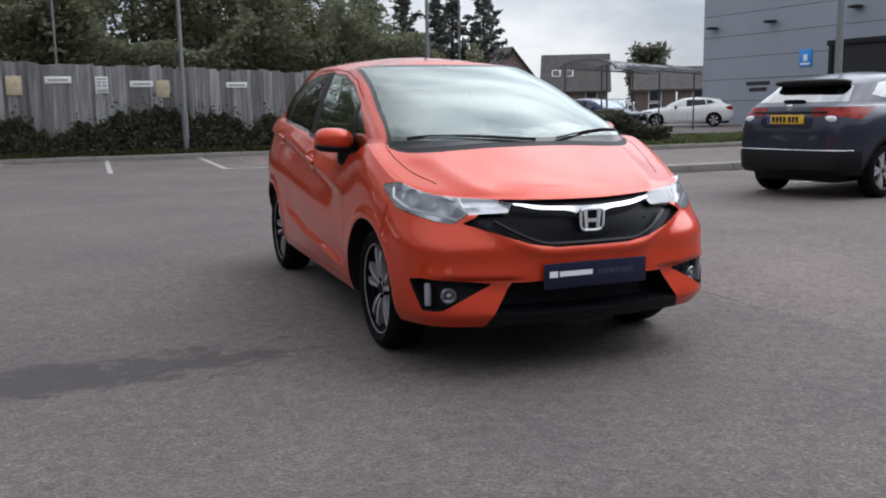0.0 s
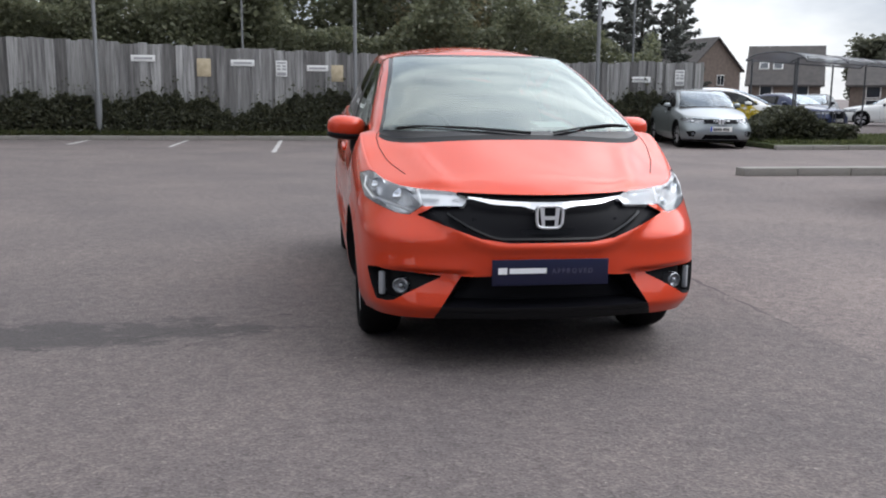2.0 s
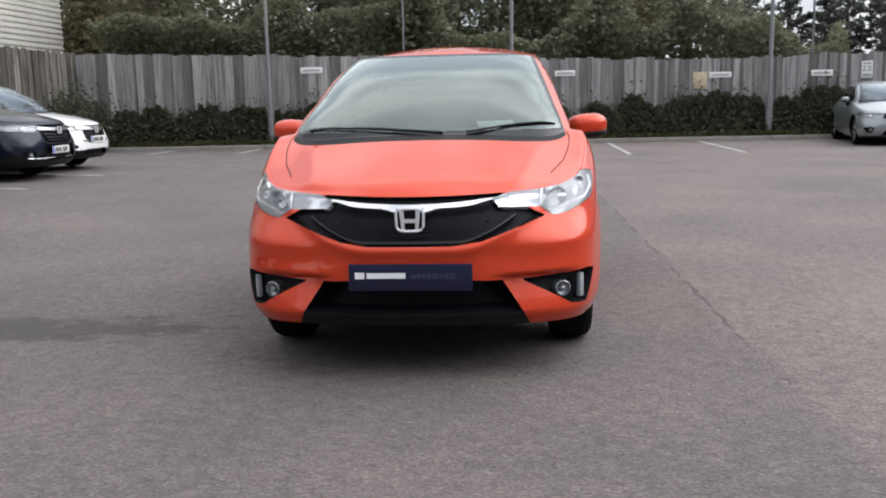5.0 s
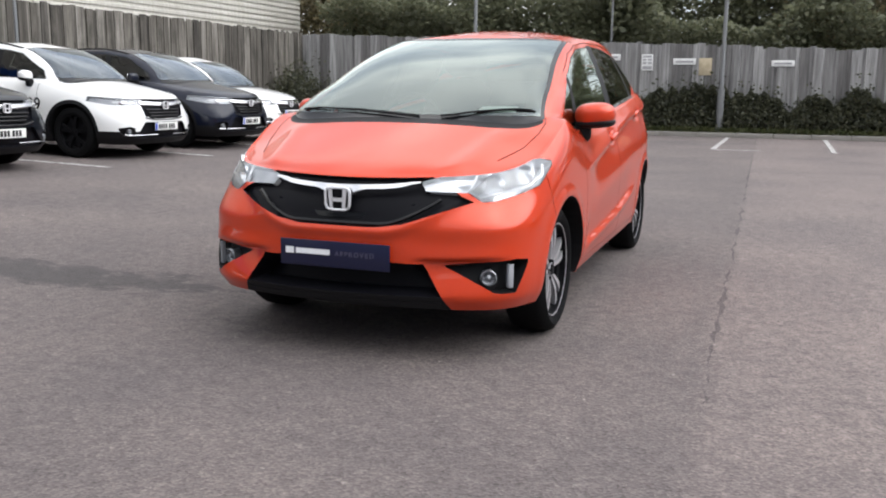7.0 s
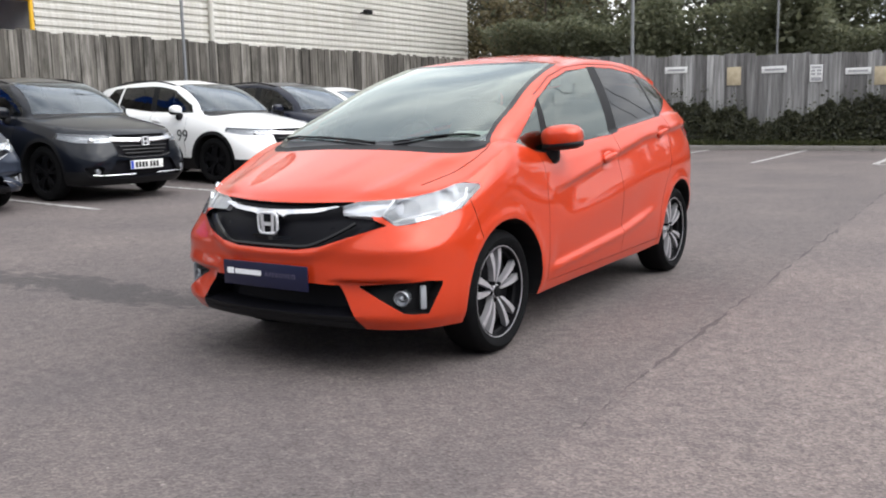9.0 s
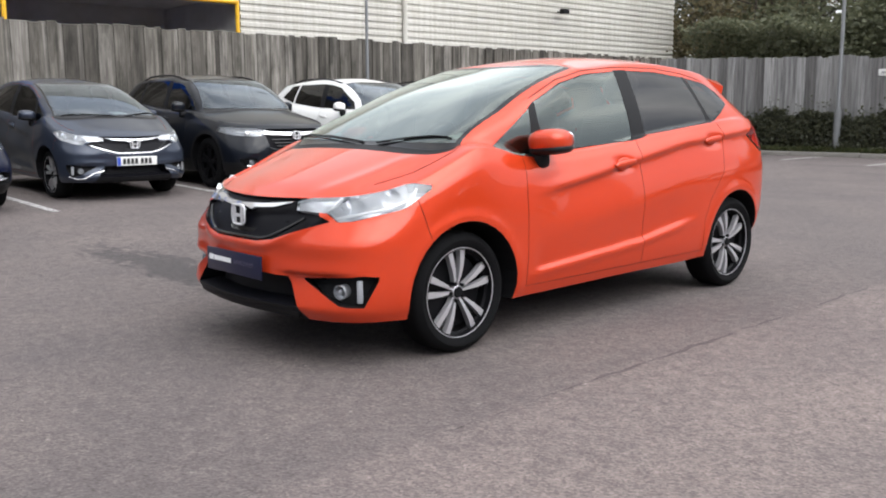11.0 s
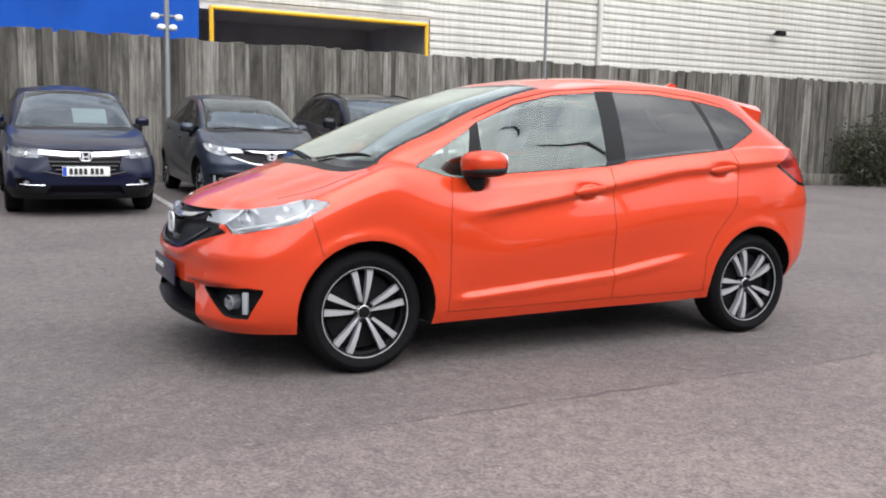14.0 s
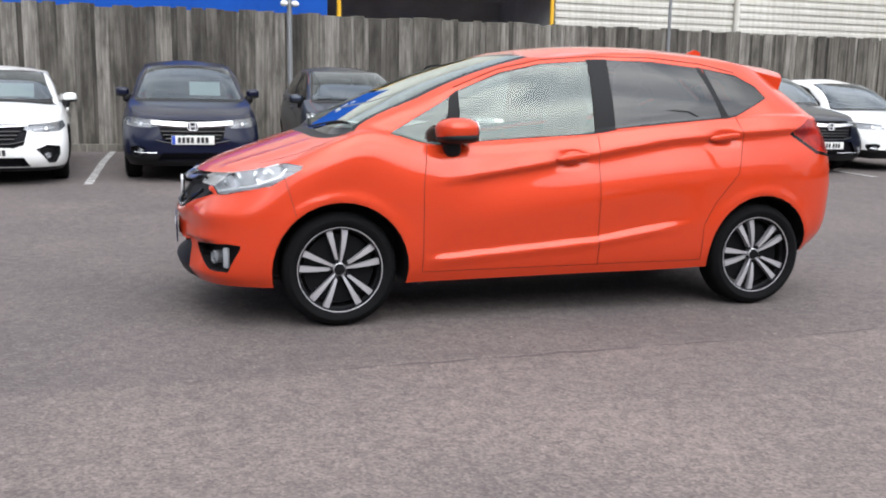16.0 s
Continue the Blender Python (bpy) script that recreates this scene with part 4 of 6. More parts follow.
HATCH = dict(
    front=[(0.24, -2.045), (0.30, -2.080), (0.42, -2.068), (0.52, -2.062), (0.60, -2.05), (0.70, -2.018), (0.785, -1.955)],
    rear=[(0.30, 1.82), (0.42, 1.92), (0.60, 1.955), (0.80, 1.955), (0.95, 1.92), (1.13, 1.845)],
    width=[(0, 0.80), (0.08, 0.822), (0.25, 0.84), (0.45, 0.842), (0.65, 0.838), (0.82, 0.818), (0.93, 0.792), (1, 0.762)],
    bot=[(-2.1, 0.24), (-1.6, 0.225), (-0.9, 0.228), (0, 0.238), (0.9, 0.25), (1.6, 0.31), (1.9, 0.30)],
    edge=[(-1.96, 0.783), (-1.75, 0.812), (-1.5, 0.882), (-1.28, 0.975), (-1.12, 1.025), (-0.97, 1.006), (-0.80, 0.962), (-0.6, 0.957), (0, 0.998), (0.4, 1.05), (1.0, 1.11), (1.4, 1.135), (1.8, 1.13)],
    hood=[(-1.955, 0.785), (-1.86, 0.838), (-1.70, 0.898), (-1.50, 0.966), (-1.33, 1.022)],
    ws=(-0.24, 1.470), rg=(1.52, 1.440), wg=(0.738, 0.566),
    roofedge=[(-0.1, 1.438), (0.2, 1.470), (0.6, 1.48), (1.0, 1.458), (1.30, 1.425), (1.50, 1.385)],
    spine=[(-0.24, 1.478), (0.0, 1.512), (0.3, 1.536), (0.6, 1.54), (1.0, 1.522), (1.30, 1.495), (1.50, 1.462)],
    nf=9.7, nw=9.0, nr=6.6, bow=(0.182, 0.05), nose_top=(9.4, 0.275, 0.61, 0.84), flare=0.031, gap=0.004, ridge=((-1.95, -1.6, -1.1), (0.40, 0.50, 0.60)), ridge_high=0.013, arch=0.358, arch_lift=0.004,
    wheels=(-1.265, 1.265, 0.305, 0.227, 0.80), alloy="ten", spin=4,
    win=[("quarter", [(-1.02, 0.998), (-0.70, 0.957), (-0.655, 1.205)]),
         ("pillar", [(-0.70, 0.957), (-0.60, 0.972), (-0.60, 1.242), (-0.655, 1.205)]),
         ("front", [(-0.60, 0.972), (0.185, 1.024), (0.185, 1.424), (-0.1, 1.398), (-0.35, 1.342), (-0.60, 1.242)]),
         ("pillar", [(0.185, 1.024), (0.315, 1.052), (0.31, 1.432), (0.185, 1.427)]),
         ("rear", [(0.315, 1.052), (1.00, 1.118), (0.955, 1.25), (0.885, 1.402), (0.6, 1.426), (0.31, 1.432)]),
         ("pillar", [(1.00, 1.118), (1.035, 1.124), (0.99, 1.25), (0.92, 1.402), (0.885, 1.402), (0.955, 1.25)]),
         ("back", [(1.035, 1.124), (1.10, 1.135), (1.33, 1.237), (1.27, 1.305), (1.15, 1.362), (0.92, 1.402), (0.99, 1.25)])],
    screen=((0.668, 1.040), (0.520, 1.447)), band=((0.71, 0.96), (0.540, 1.462)), seal=0.008, rear_screen=((0.55, 1.14), (0.46, 1.40)),
    headlight=[(-1.352, 0.737), (-1.315, 0.698), (-1.275, 0.691), (-0.93, 0.735), (-0.755, 0.788), (-0.691, 0.852), (-0.74, 0.863), (-1.25, 0.810)],
    lamp_back=LAMP_BEZEL, lamp_bowls=[(0.632, 0.759, 0.058, 0.044, 42), (0.735, 0.796, 0.052, 0.042, 54)], lamp_wedge=[(-1.572, 0.755), (-1.570, 0.735), (-1.39, 0.727), (-1.340, 0.736), (-1.246, 0.811), (-1.48, 0.790)],
    lamp_lines=[[(-1.255, 0.797), (-1.345, 0.734), (-1.29, 0.706), (-0.94, 0.751), (-0.80, 0.792), (-0.775, 0.835)]],
    lamp_deep=0.085, bulbs=[],
    fog=[(-1.467, 0.408), (-1.378, 0.332), (-1.298, 0.311), (-1.094, 0.301), (-1.035, 0.450), (-1.07, 0.456)],
    fog_in=0.034, fog_lamp=(0.645, 0.372, 0.036), drl=(0.722, 0.325, 0.43),
    grille=[(-0.57, 0.692), (-0.30, 0.60), (-0.18, 0.583), (0.18, 0.583), (0.30, 0.60), (0.57, 0.692), (0.37, 0.80), (-0.37, 0.80)],
    intake=[[(-0.475, 0.297), (0.475, 0.297), (0.385, 0.432), (0.27, 0.437), (-0.27, 0.437), (-0.385, 0.432)]],
    skirt=[[(-0.52, 0.20), (0.52, 0.20), (0.475, 0.299), (-0.475, 0.299)]],
    tail_in=0.45, tail=[(1.47, 1.045), (1.67, 0.93), (1.97, 0.89), (1.97, 1.08), (1.64, 1.12)],
    trim_lines=[((1.47, 1.03), (1.66, 0.922), 0.022), ((1.66, 0.92), (1.95, 0.88), 0.02)],
    seams=[((-0.83, 0.285), (-0.83, 0.75)), ((-0.83, 0.75), (-0.80, 0.96)), ((0.195, 0.285), (0.19, 1.03)), ((-0.83, 0.285), (0.86, 0.295)),
           ((0.86, 0.295), (0.86, 0.50)), ((0.86, 0.50), (0.93, 0.63)), ((0.93, 0.63), (1.08, 0.80)), ((1.08, 0.80), (1.12, 1.0)), ((1.12, 1.0), (1.08, 1.12)), ((-1.55, 0.79), (-1.50, 0.60))],
    frame_seams=[((-0.62, 1.262), (-0.36, 1.366)), ((-0.36, 1.366), (-0.1, 1.424)), ((-0.1, 1.424), (0.2, 1.452)), ((0.2, 1.452), (0.6, 1.455)), ((0.6, 1.455), (0.92, 1.428)), ((0.92, 1.428), (1.15, 1.384))],
    gap_paint=SHADE_GAP, top_gap=0.006,
    top_seams=[((0.690, -1.17), (0.703, -1.23)), ((0.703, -1.23), (0.698, -1.33)), ((0.698, -1.33), (0.667, -1.477)), ((0.667, -1.477), (0.60, -1.65))],
    panels=(-0.83, 0.195, lambda z: float(np.interp(z, (0.3, 0.5, 0.63, 0.8, 1.0, 1.1), (0.86, 0.86, 0.93, 1.08, 1.12, 1.08)))), door_low=0.288,
    bumper_end=lambda z: float(np.interp(z, (0.6, 0.79, 0.86), (-1.50, -1.55, -1.9))), bonnet_half=lambda y: float(np.interp(y, (-1.65, -1.477, -1.33, -1.23, -1.17), (0.60, 0.667, 0.698, 0.703, 0.69))),
    cowl=-1.40, cowl_end=-1.02, dash=(-0.80, 1.02, 0.62), mirror_size=(0.108, 0.108, 0.066), mirror=(0.83, -0.655, 1.036), handles=[(0.02, 0.893, 0.80), (0.99, 1.008, 0.776)], handle_tilt=7,
    grille_deep=0.022, intake_deep=0.11, plate=(-2.076, 0.457), detail=hatch_relief, face=hatch_face, extras=[("front", hatch_front)],
)
vehicle("orange_hatchback", HATCH, ORANGE, Matrix.Identity(4), "pearl orange five-door hatchback parked on grey tarmac", fine=1.5, front_plate=PLATE_NAVY)

# ---- the parked cars ----


def make_params(length, w, h, wb, r, nose_out, nose, base, top, belt, tail_top, clear=0.2, alloy="seven", clad=0.0, grille=0.5):
    """Parameters of a car from its main sizes: w half width, nose the bonnet edge's height, base and top the screen's (y, z), belt at front and rear."""
    yf, yr = -(wb / 2 + nose_out), length - (wb / 2 + nose_out)
    (by, bz), (ty, tz), (b0, b1) = base, top, belt
    ya = by + 0.27
    ks = (0.0, 0.14, 0.4, 0.72, 1.0)
    hood = [(yf + 0.10 + (by - yf - 0.10) * k, nose + (bz - nose) * k**0.7) for k in ks]
    edge = [(yf + 0.10, nose), (yf + 0.35, nose + 0.03), (-wb / 2 - 0.05, nose + 0.6 * (b0 - nose)), (ya, b0), (0.3, b0 + 0.3 * (b1 - b0)), (0.95, b1), (yr, b1 - 0.01)]
    e = curve_through(edge)
    roofedge = [(ty + 0.18, h - 0.095), (0.35, h - 0.06), (1.0, h - 0.085), (tail_top[0], tail_top[1] - 0.045)]
    t = lambda y: min(float(curve_through(roofedge)(y)) - 0.045, bz + (tz - 0.03 - bz) * (y - by - 0.10) / (ty - by) - 0.045)
    b = lambda y: float(e(y)) + 0.035
    yb = 0.06
    win = [("front", [(ya + 0.06, b(ya + 0.06)), (yb, b(yb)), (yb, t(yb)), (ty + 0.32, t(ty + 0.32)), (ty + 0.05, t(ty + 0.05)), (ya + 0.12, t(ya + 0.12))]),
           ("pillar", [(yb, b(yb)), (yb + 0.13, b(yb + 0.13)), (yb + 0.13, t(yb + 0.13)), (yb, t(yb))]),
           ("rear", [(yb + 0.13, b(yb + 0.13)), (0.98, b(0.98)), (0.92, t(0.92)), (yb + 0.13, t(yb + 0.13))]),
           ("back", [(1.03, b(1.03) + 0.01), (1.42, b(1.4) + 0.10), (1.2, t(1.2)), (0.97, t(0.97))])]
    z0 = nose - 0.14
    s0, s1 = 0.47 * w + yf + 0.07, w + yf + 0.62
    d = dict(
        front=[(clear, yf + 0.10), (clear + 0.1, yf + 0.02), (0.45, yf), (nose - 0.2, yf + 0.005), (nose - 0.08, yf + 0.03), (nose, yf + 0.10)],
        rear=[(clear + 0.12, yr - 0.13), (clear + 0.26, yr - 0.01), (b1 * 0.65, yr), (b1 - 0.15, yr - 0.03), (b1, yr - 0.10)],
        width=[(0, w - 0.07), (0.1, w - 0.03), (0.4, w), (0.7, w - 0.005), (0.88, w - 0.045), (1, w - 0.10)],
        bot=[(yf, clear), (0, clear + 0.02), (yr, clear + 0.12)], edge=edge, hood=hood, ws=(ty, tz), rg=tail_top, wg=(w - 0.125, w - 0.285),
        roofedge=roofedge, spine=[(ty, tz + 0.006), (ty + 0.35, h - 0.008), (0.4, h), (1.0, h - 0.015), (tail_top[0], tail_top[1] + 0.02)],
        nf=8.0, nw=9.0, nr=7.0, bow=(0.14, 0.05), nose_top=(6.0, 0.27, 0.40, 0.88), gap=0.006, arch=r + 0.055, wheels=(-wb / 2, wb / 2, r, r * 0.69, w - 0.04), alloy=alloy, win=win,
        screen=((w - 0.19, bz + 0.012), (w - 0.352, tz - 0.018)), rear_screen=((w - 0.26, b1 + 0.05), (w - 0.36, tail_top[1] - 0.05)),
        headlight=[(s0, nose - 0.10), (s0 + 0.08, z0 + 0.01), (s1 - 0.3, z0 + 0.03), (s1, nose - 0.035), (s1 - 0.02, nose + 0.03), (s1 - 0.4, nose - 0.015), (s0 + 0.02, nose - 0.05)],
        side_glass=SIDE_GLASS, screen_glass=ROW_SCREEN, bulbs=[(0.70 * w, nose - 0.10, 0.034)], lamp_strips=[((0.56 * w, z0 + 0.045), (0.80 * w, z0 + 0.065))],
        fog=[(s0 + 0.17, clear + 0.2), (s0 + 0.2, clear + 0.12), (s0 + 0.4, clear + 0.12), (s0 + 0.46, clear + 0.24), (s0 + 0.3, clear + 0.27)], fog_lamp=(0.72 * w, clear + 0.19, 0.035),
        grille=[(-grille * w, nose - 0.03), (-grille * w * 0.86, nose - 0.27), (-grille * w * 0.6, nose - 0.31), (grille * w * 0.6, nose - 0.31), (grille * w * 0.86, nose - 0.27), (grille * w, nose - 0.03)],
        intake=[[(-0.5 * w, clear + 0.06), (0.5 * w, clear + 0.06), (0.42 * w, clear + 0.17), (-0.42 * w, clear + 0.17)]],
        skirt=[[(-w, 0), (w, 0), (w, clear + 0.05), (-w, clear + 0.05)]],
        tail=[(yr - 0.42, b1 - 0.11), (yr - 0.2, b1 - 0.24), (yr + 0.1, b1 - 0.2), (yr + 0.1, b1 - 0.03), (yr - 0.2, b1 - 0.02)],
        seams=[((ya + 0.14, clear + 0.12), (ya + 0.14, b0 - 0.02)), ((yb + 0.07, clear + 0.12), (yb + 0.07, b0 + 0.05)), ((ya + 0.14, clear + 0.12), (0.95, clear + 0.13)), ((0.95, clear + 0.5), (1.06, b1 - 0.05))],
        band=((w - 0.15, b0 - 0.10), (w - 0.335, tz + 0.006)), cowl_end=ya, dash=(by + 0.46, bz + 0.01, w - 0.22), mirror=(w + 0.005, ya + 0.30, b0 + 0.085), mirror_size=(0.09, 0.065, 0.062),
        handles=[(yb - 0.10, b0 - 0.09, w - 0.055), (0.84, b1 - 0.11, w - 0.055)], plate=(yf - 0.005, nose - 0.36), yf=yf, yr=yr,
    )
    if clad:
        d["cladding"] = clad
    return d


def dress(nose_drop, bar_half, bar_high, lower=None, rails=False, sheet=False):
    """Chrome bar, emblem and other trim for a parked car."""

    def build(car, paint, surf, over):
        bm, prev = bmesh.new(), None
        for x in np.linspace(-bar_half, bar_half, 17):
            z = nose_drop + 0.06 * abs(x) ** 1.5
            y = surf(x, nose_drop) - 0.004
            ring = [bm.verts.new((x, y + 0.04, z + bar_high / 2)), bm.verts.new((x, y + 0.4 * bar_high - 0.006, z + bar_high / 2)), bm.verts.new((x, y - 0.008, z - bar_high * 0.2)), bm.verts.new((x, y + 0.002, z - bar_high / 2)), bm.verts.new((x, y + 0.03, z - bar_high / 2))]
            if prev:
                for a in range(4):
                    bm.faces.new((prev[a], ring[a], ring[a + 1], prev[a + 1]))
            prev = ring
        bmesh.ops.recalc_face_normals(bm, faces=bm.faces[:])
        part("chrome_bar", bm, CHROME, car, "bright chrome grille bar")
        emblem(car, pose(0, surf(0, nose_drop) - 0.02, nose_drop - 0.012), 1.05)
        for k in (1, 2, 3):
            z = nose_drop - bar_high / 2 - 0.045 * k
            half = bar_half * (0.86 - 0.07 * k)
            part("grille_fin", tube([(x, surf(x, z) + 0.008, z) for x in np.linspace(-half, half, 9)], 0.011, 6), GLOSS_BLACK, car)
        z = nose_drop - bar_high / 2 - 0.19
        part("grille_edge", tube([(x, surf(x, z) - 0.002, z + 0.25 * max(0.0, abs(x) - bar_half * 0.55) ** 1.1) for x in np.linspace(-bar_half * 0.9, bar_half * 0.9, 15)], 0.009, 6), GLOSS_BLACK, car)
        if lower:
            z, half, reach = lower
            for s in (1, -1):
                pts = [(s * x, surf(x, z) - 0.004, z + 0.02 + 0.10 * max(0.0, x - half + 0.1)) for x in np.linspace(half - reach, half, 9)]
                part("lower_strip", tube(pts, 0.007, 6), CHROME, car, "chrome strip low on the bumper")
        if rails:
            for s in (1, -1):
                pts = [(s * 0.60, y, over(s * 0.60, y) + (0.035 if 0 < i < 6 else 0.0)) for i, y in enumerate(np.linspace(-0.25, 1.25, 7))]
                part("roof_rail", tube(pts, 0.014, 6), BLACK_TRIM, car)
        if sheet:
            part("price_sheet", box((-0.21, -0.002, 0.0), (0.21, 0.002, 0.30)), PAPER, car, "white paper sheet behind the windscreen", at=pose(*sheet, -52, 0, 0))

    return ("trim", build)


def hatch_tail(car, paint, surf, over):
    """The back of the small crossover: plate, wiper, spoiler, black apron and lamp bar."""
    b = surf.behind
    part("tail_spoiler", blob((0.52, 0.14, 0.05), (0, 1.62, over(0, 1.55) - 0.03), 3.0), BLACK_TRIM, car, "black roof spoiler over the rear window")
    part("plate_recess", blob((0.36, 0.02, 0.085), (0, b(0, 0.94) - 0.004, 0.94), 5.0), SLATE_PAINT, car, "pale recess round the rear plate")
    plate(car, 0.52, 0.111, pose(0, b(0, 0.97) + 0.022, 0.97, 0, 0, 180), PLATE_YELLOW, CAR_BARS, PLATE_BLUE, "yellow rear number plate with plain dark bars")
    part("rear_wiper", blob((0.16, 0.02, 0.022), (0, b(0, 1.19) + 0.02, 1.19), 3.0), BLACK_TRIM, car)
    part("tail_emblem", blob((0.045, 0.012, 0.04), (0, b(0, 1.11) + 0.004, 1.11), 3.5), CHROME, car)
    part("plate_trim", tube([(x, b(x, 1.055) + 0.004, 1.055) for x in np.linspace(-0.52, 0.52, 13)], 0.014, 6), GLOSS_BLACK, car)
    for s in (1, -1):
        part("reversing_lamp", blob((0.085, 0.03, 0.04), (s * 0.56, b(0.56, 0.97) - 0.018, 0.975), 2.2), LAMP_WHITE, car, "white reversing lamp under the red lens")
    bm, prev = bmesh.new(), None
    for x in np.linspace(-0.84, 0.84, 25):
        y = b(x * 0.985, 0.5) + 0.012
        ring = [bm.verts.new((x, y - 0.08, 0.30)), bm.verts.new((x, y - 0.01, 0.36)), bm.verts.new((x, y + 0.006, 0.57)), bm.verts.new((x, y - 0.02, 0.61))]
        if prev:
            for a in range(3):
                bm.faces.new((prev[a], ring[a], ring[a + 1], prev[a + 1]))
        prev = ring
    bmesh.ops.recalc_face_normals(bm, faces=bm.faces[:])
    part("rear_apron", bm, BLACK_TRIM, car, "black plastic rear apron")
    part("apron_strip", tube([(x, b(x, 0.60) + 0.012, 0.60) for x in np.linspace(-0.8, 0.8, 17)], 0.008, 6), CHROME, car)


SUV = make_params(4.60, 0.927, 1.635, 2.66, 0.36, 0.94, 0.885, (-1.14, 1.115), (-0.36, 1.56), (1.06, 1.15), (1.80, 1.505), 0.21, "five", 0.40, 0.52)
SUV["extras"] = [dress(0.778, 0.47, 0.055, (0.325, 0.72, 0.55), True)]
SUV["intake"] = [[(-0.60, 0.30), (0.60, 0.30), (0.43, 0.53), (-0.43, 0.53)]]
SUV["plate"] = (SUV["yf"] - 0.005, 0.465)
SUV["mirror_size"] = (0.10, 0.07, 0.075)
SUV_DARK = dict(SUV, alloy_face=ALLOY_DARK, alloy_back=ALLOY_DARK)
CROSS = make_params(4.33, 0.886, 1.56, 2.61, 0.33, 0.87, 0.82, (-1.08, 1.02), (-0.32, 1.475), (1.02, 1.13), (1.66, 1.425), 0.21, "cross", 0.36, 0.48)
CROSS["plate"] = (CROSS["yf"] - 0.012, 0.545)
CROSS["extras"] = [dress(0.728, 0.50, 0.07, (0.36, 0.70, 0.26))]
CROSS_SHEET = dict(CROSS, extras=[dress(0.728, 0.50, 0.07, (0.36, 0.70, 0.26), False, (0.22, -0.62, 1.07))])
CROSS_TAIL = dict(CROSS, extras=[("tail", hatch_tail)], alloy="five", tail_in=0.30, tail=[(1.52, 1.115), (1.80, 0.97), (2.3, 1.035), (2.3, 1.10), (1.85, 1.12)], rear_glass=glass("sky_lit_rear_glass", (0.12, 0.13, 0.14), 0.03, 2.6))
LOW = make_params(4.52, 0.90, 1.42, 2.70, 0.325, 0.90, 0.76, (-1.00, 0.985), (-0.15, 1.36), (0.93, 1.02), (1.75, 1.28), 0.17, "five", 0.0, 0.5)
LOW["extras"] = [dress(0.70, 0.44, 0.02, None, False, (0.25, -0.55, 1.0))]
LOW["fog"] = [(LOW["fog"][0][0] - 0.05, 0.40), (LOW["fog"][1][0], 0.27), (LOW["fog"][2][0] + 0.02, 0.27), (LOW["fog"][3][0] + 0.03, 0.47), (LOW["fog"][4][0], 0.50)]
SALOON = make_params(4.55, 0.883, 1.44, 2.65, 0.315, 0.90, 0.74, (-0.98, 0.985), (-0.30, 1.385), (0.93, 0.96), (1.25, 1.36), 0.17, "seven", 0.0, 0.32)
SALOON["extras"] = [dress(0.66, 0.2, 0.012)]
SALOON["grille"] = [(-0.44, 0.70), (-0.40, 0.595), (0.40, 0.595), (0.44, 0.70)]
SALOON["plate"] = (SALOON["yf"] - 0.005, 0.47)
SALOON["rear"] = [(0.29, 2.05), (0.45, 2.15), (0.7, 2.15), (0.94, 2.05)]


def grey_trim(car, paint, surf, over):
    """Chrome under the grille and a pale blade low on the bumper."""
    low = lambda x: 0.585 + 0.42 * max(0.0, abs(x) - 0.2) ** 1.3
    part("grille_edge", tube([(x, surf(x, low(x)) - 0.004, low(x)) for x in np.linspace(-0.52, 0.52, 25)], 0.008, 6), CHROME, car)
    for s in (1, -1):
        pts = [(s * x, surf(x, z) - 0.004, z) for x, z in ((0.40, 0.375), (0.52, 0.345), (0.62, 0.285), (0.70, 0.275), (0.76, 0.31))]
        part("bumper_blade", tube(pts, 0.008, 6, True, 0.006), CHROME, car, "pale silver bumper blade")


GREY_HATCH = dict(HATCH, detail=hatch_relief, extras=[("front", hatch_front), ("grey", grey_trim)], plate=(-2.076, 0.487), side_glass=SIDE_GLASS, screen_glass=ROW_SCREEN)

ROW = "cars parked along the board fence"


def lie(x, y):
    """The height of the tarmac: it rises gently towards the side fence."""
    return 0.027 * min(6.3, max(0.0, -x - 3.2)) * (1 - float(smooth(10.0, 17.5, y)))


def row_car(name, P, paint, nose_x, y, label, turn=0.0, **more):
    front = min(p[1] for p in P["front"])
    yf, yr = P["wheels"][:2]
    za, zb = lie(nose_x + front - yf, y), lie(nose_x + front - yr, y)
    lift = za + (zb - za) * -yf / (yr - yf)
    return vehicle(name, P, paint, pose(nose_x + front, y, lift, 0, 0, 90 + turn) @ pose(0, 0, 0, math.degrees(math.atan2(zb - za, yr - yf))), label, group=ROW, **more)


row_car("white_hatchback", LOW, WHITE_PAINT, -6.30, -4.33, "white low five-door hatchback parked nose out by the board fence", 5.0)
row_car("navy_crossover", CROSS_SHEET, NAVY_PAINT, -6.50, -1.81, "navy compact crossover with a wide chrome grille bar")
row_car("blue_grey_hatchback", GREY_HATCH, GREY_PAINT, -7.05, 0.58, "blue-grey five-door hatchback parked between two crossovers", fine=0.7)
row_car("black_suv", SUV_DARK, BLACK_PAINT, -6.90, 2.86, "black family SUV with chrome grille bar, parked nose out")
white_suv = row_car("white_suv", SUV_DARK, WHITE_PAINT, -6.80, 5.70, "white family SUV with black wheels and lower trim")
word = bpy.data.curves.new("wing_number", "FONT")
word.body, word.size, word.extrude = "99", 0.26, 0.001
ob = new("wing_number", word)
bpy.context.view_layer.update()
me = bpy.data.meshes.new_from_object(ob)
bpy.data.objects.remove(ob)
me.materials.append(INK)
ob = new("wing_number", me)
ob.parent, ob.matrix_basis = white_suv, pose(-0.932, -0.56, 0.66, 90, 0, -90)
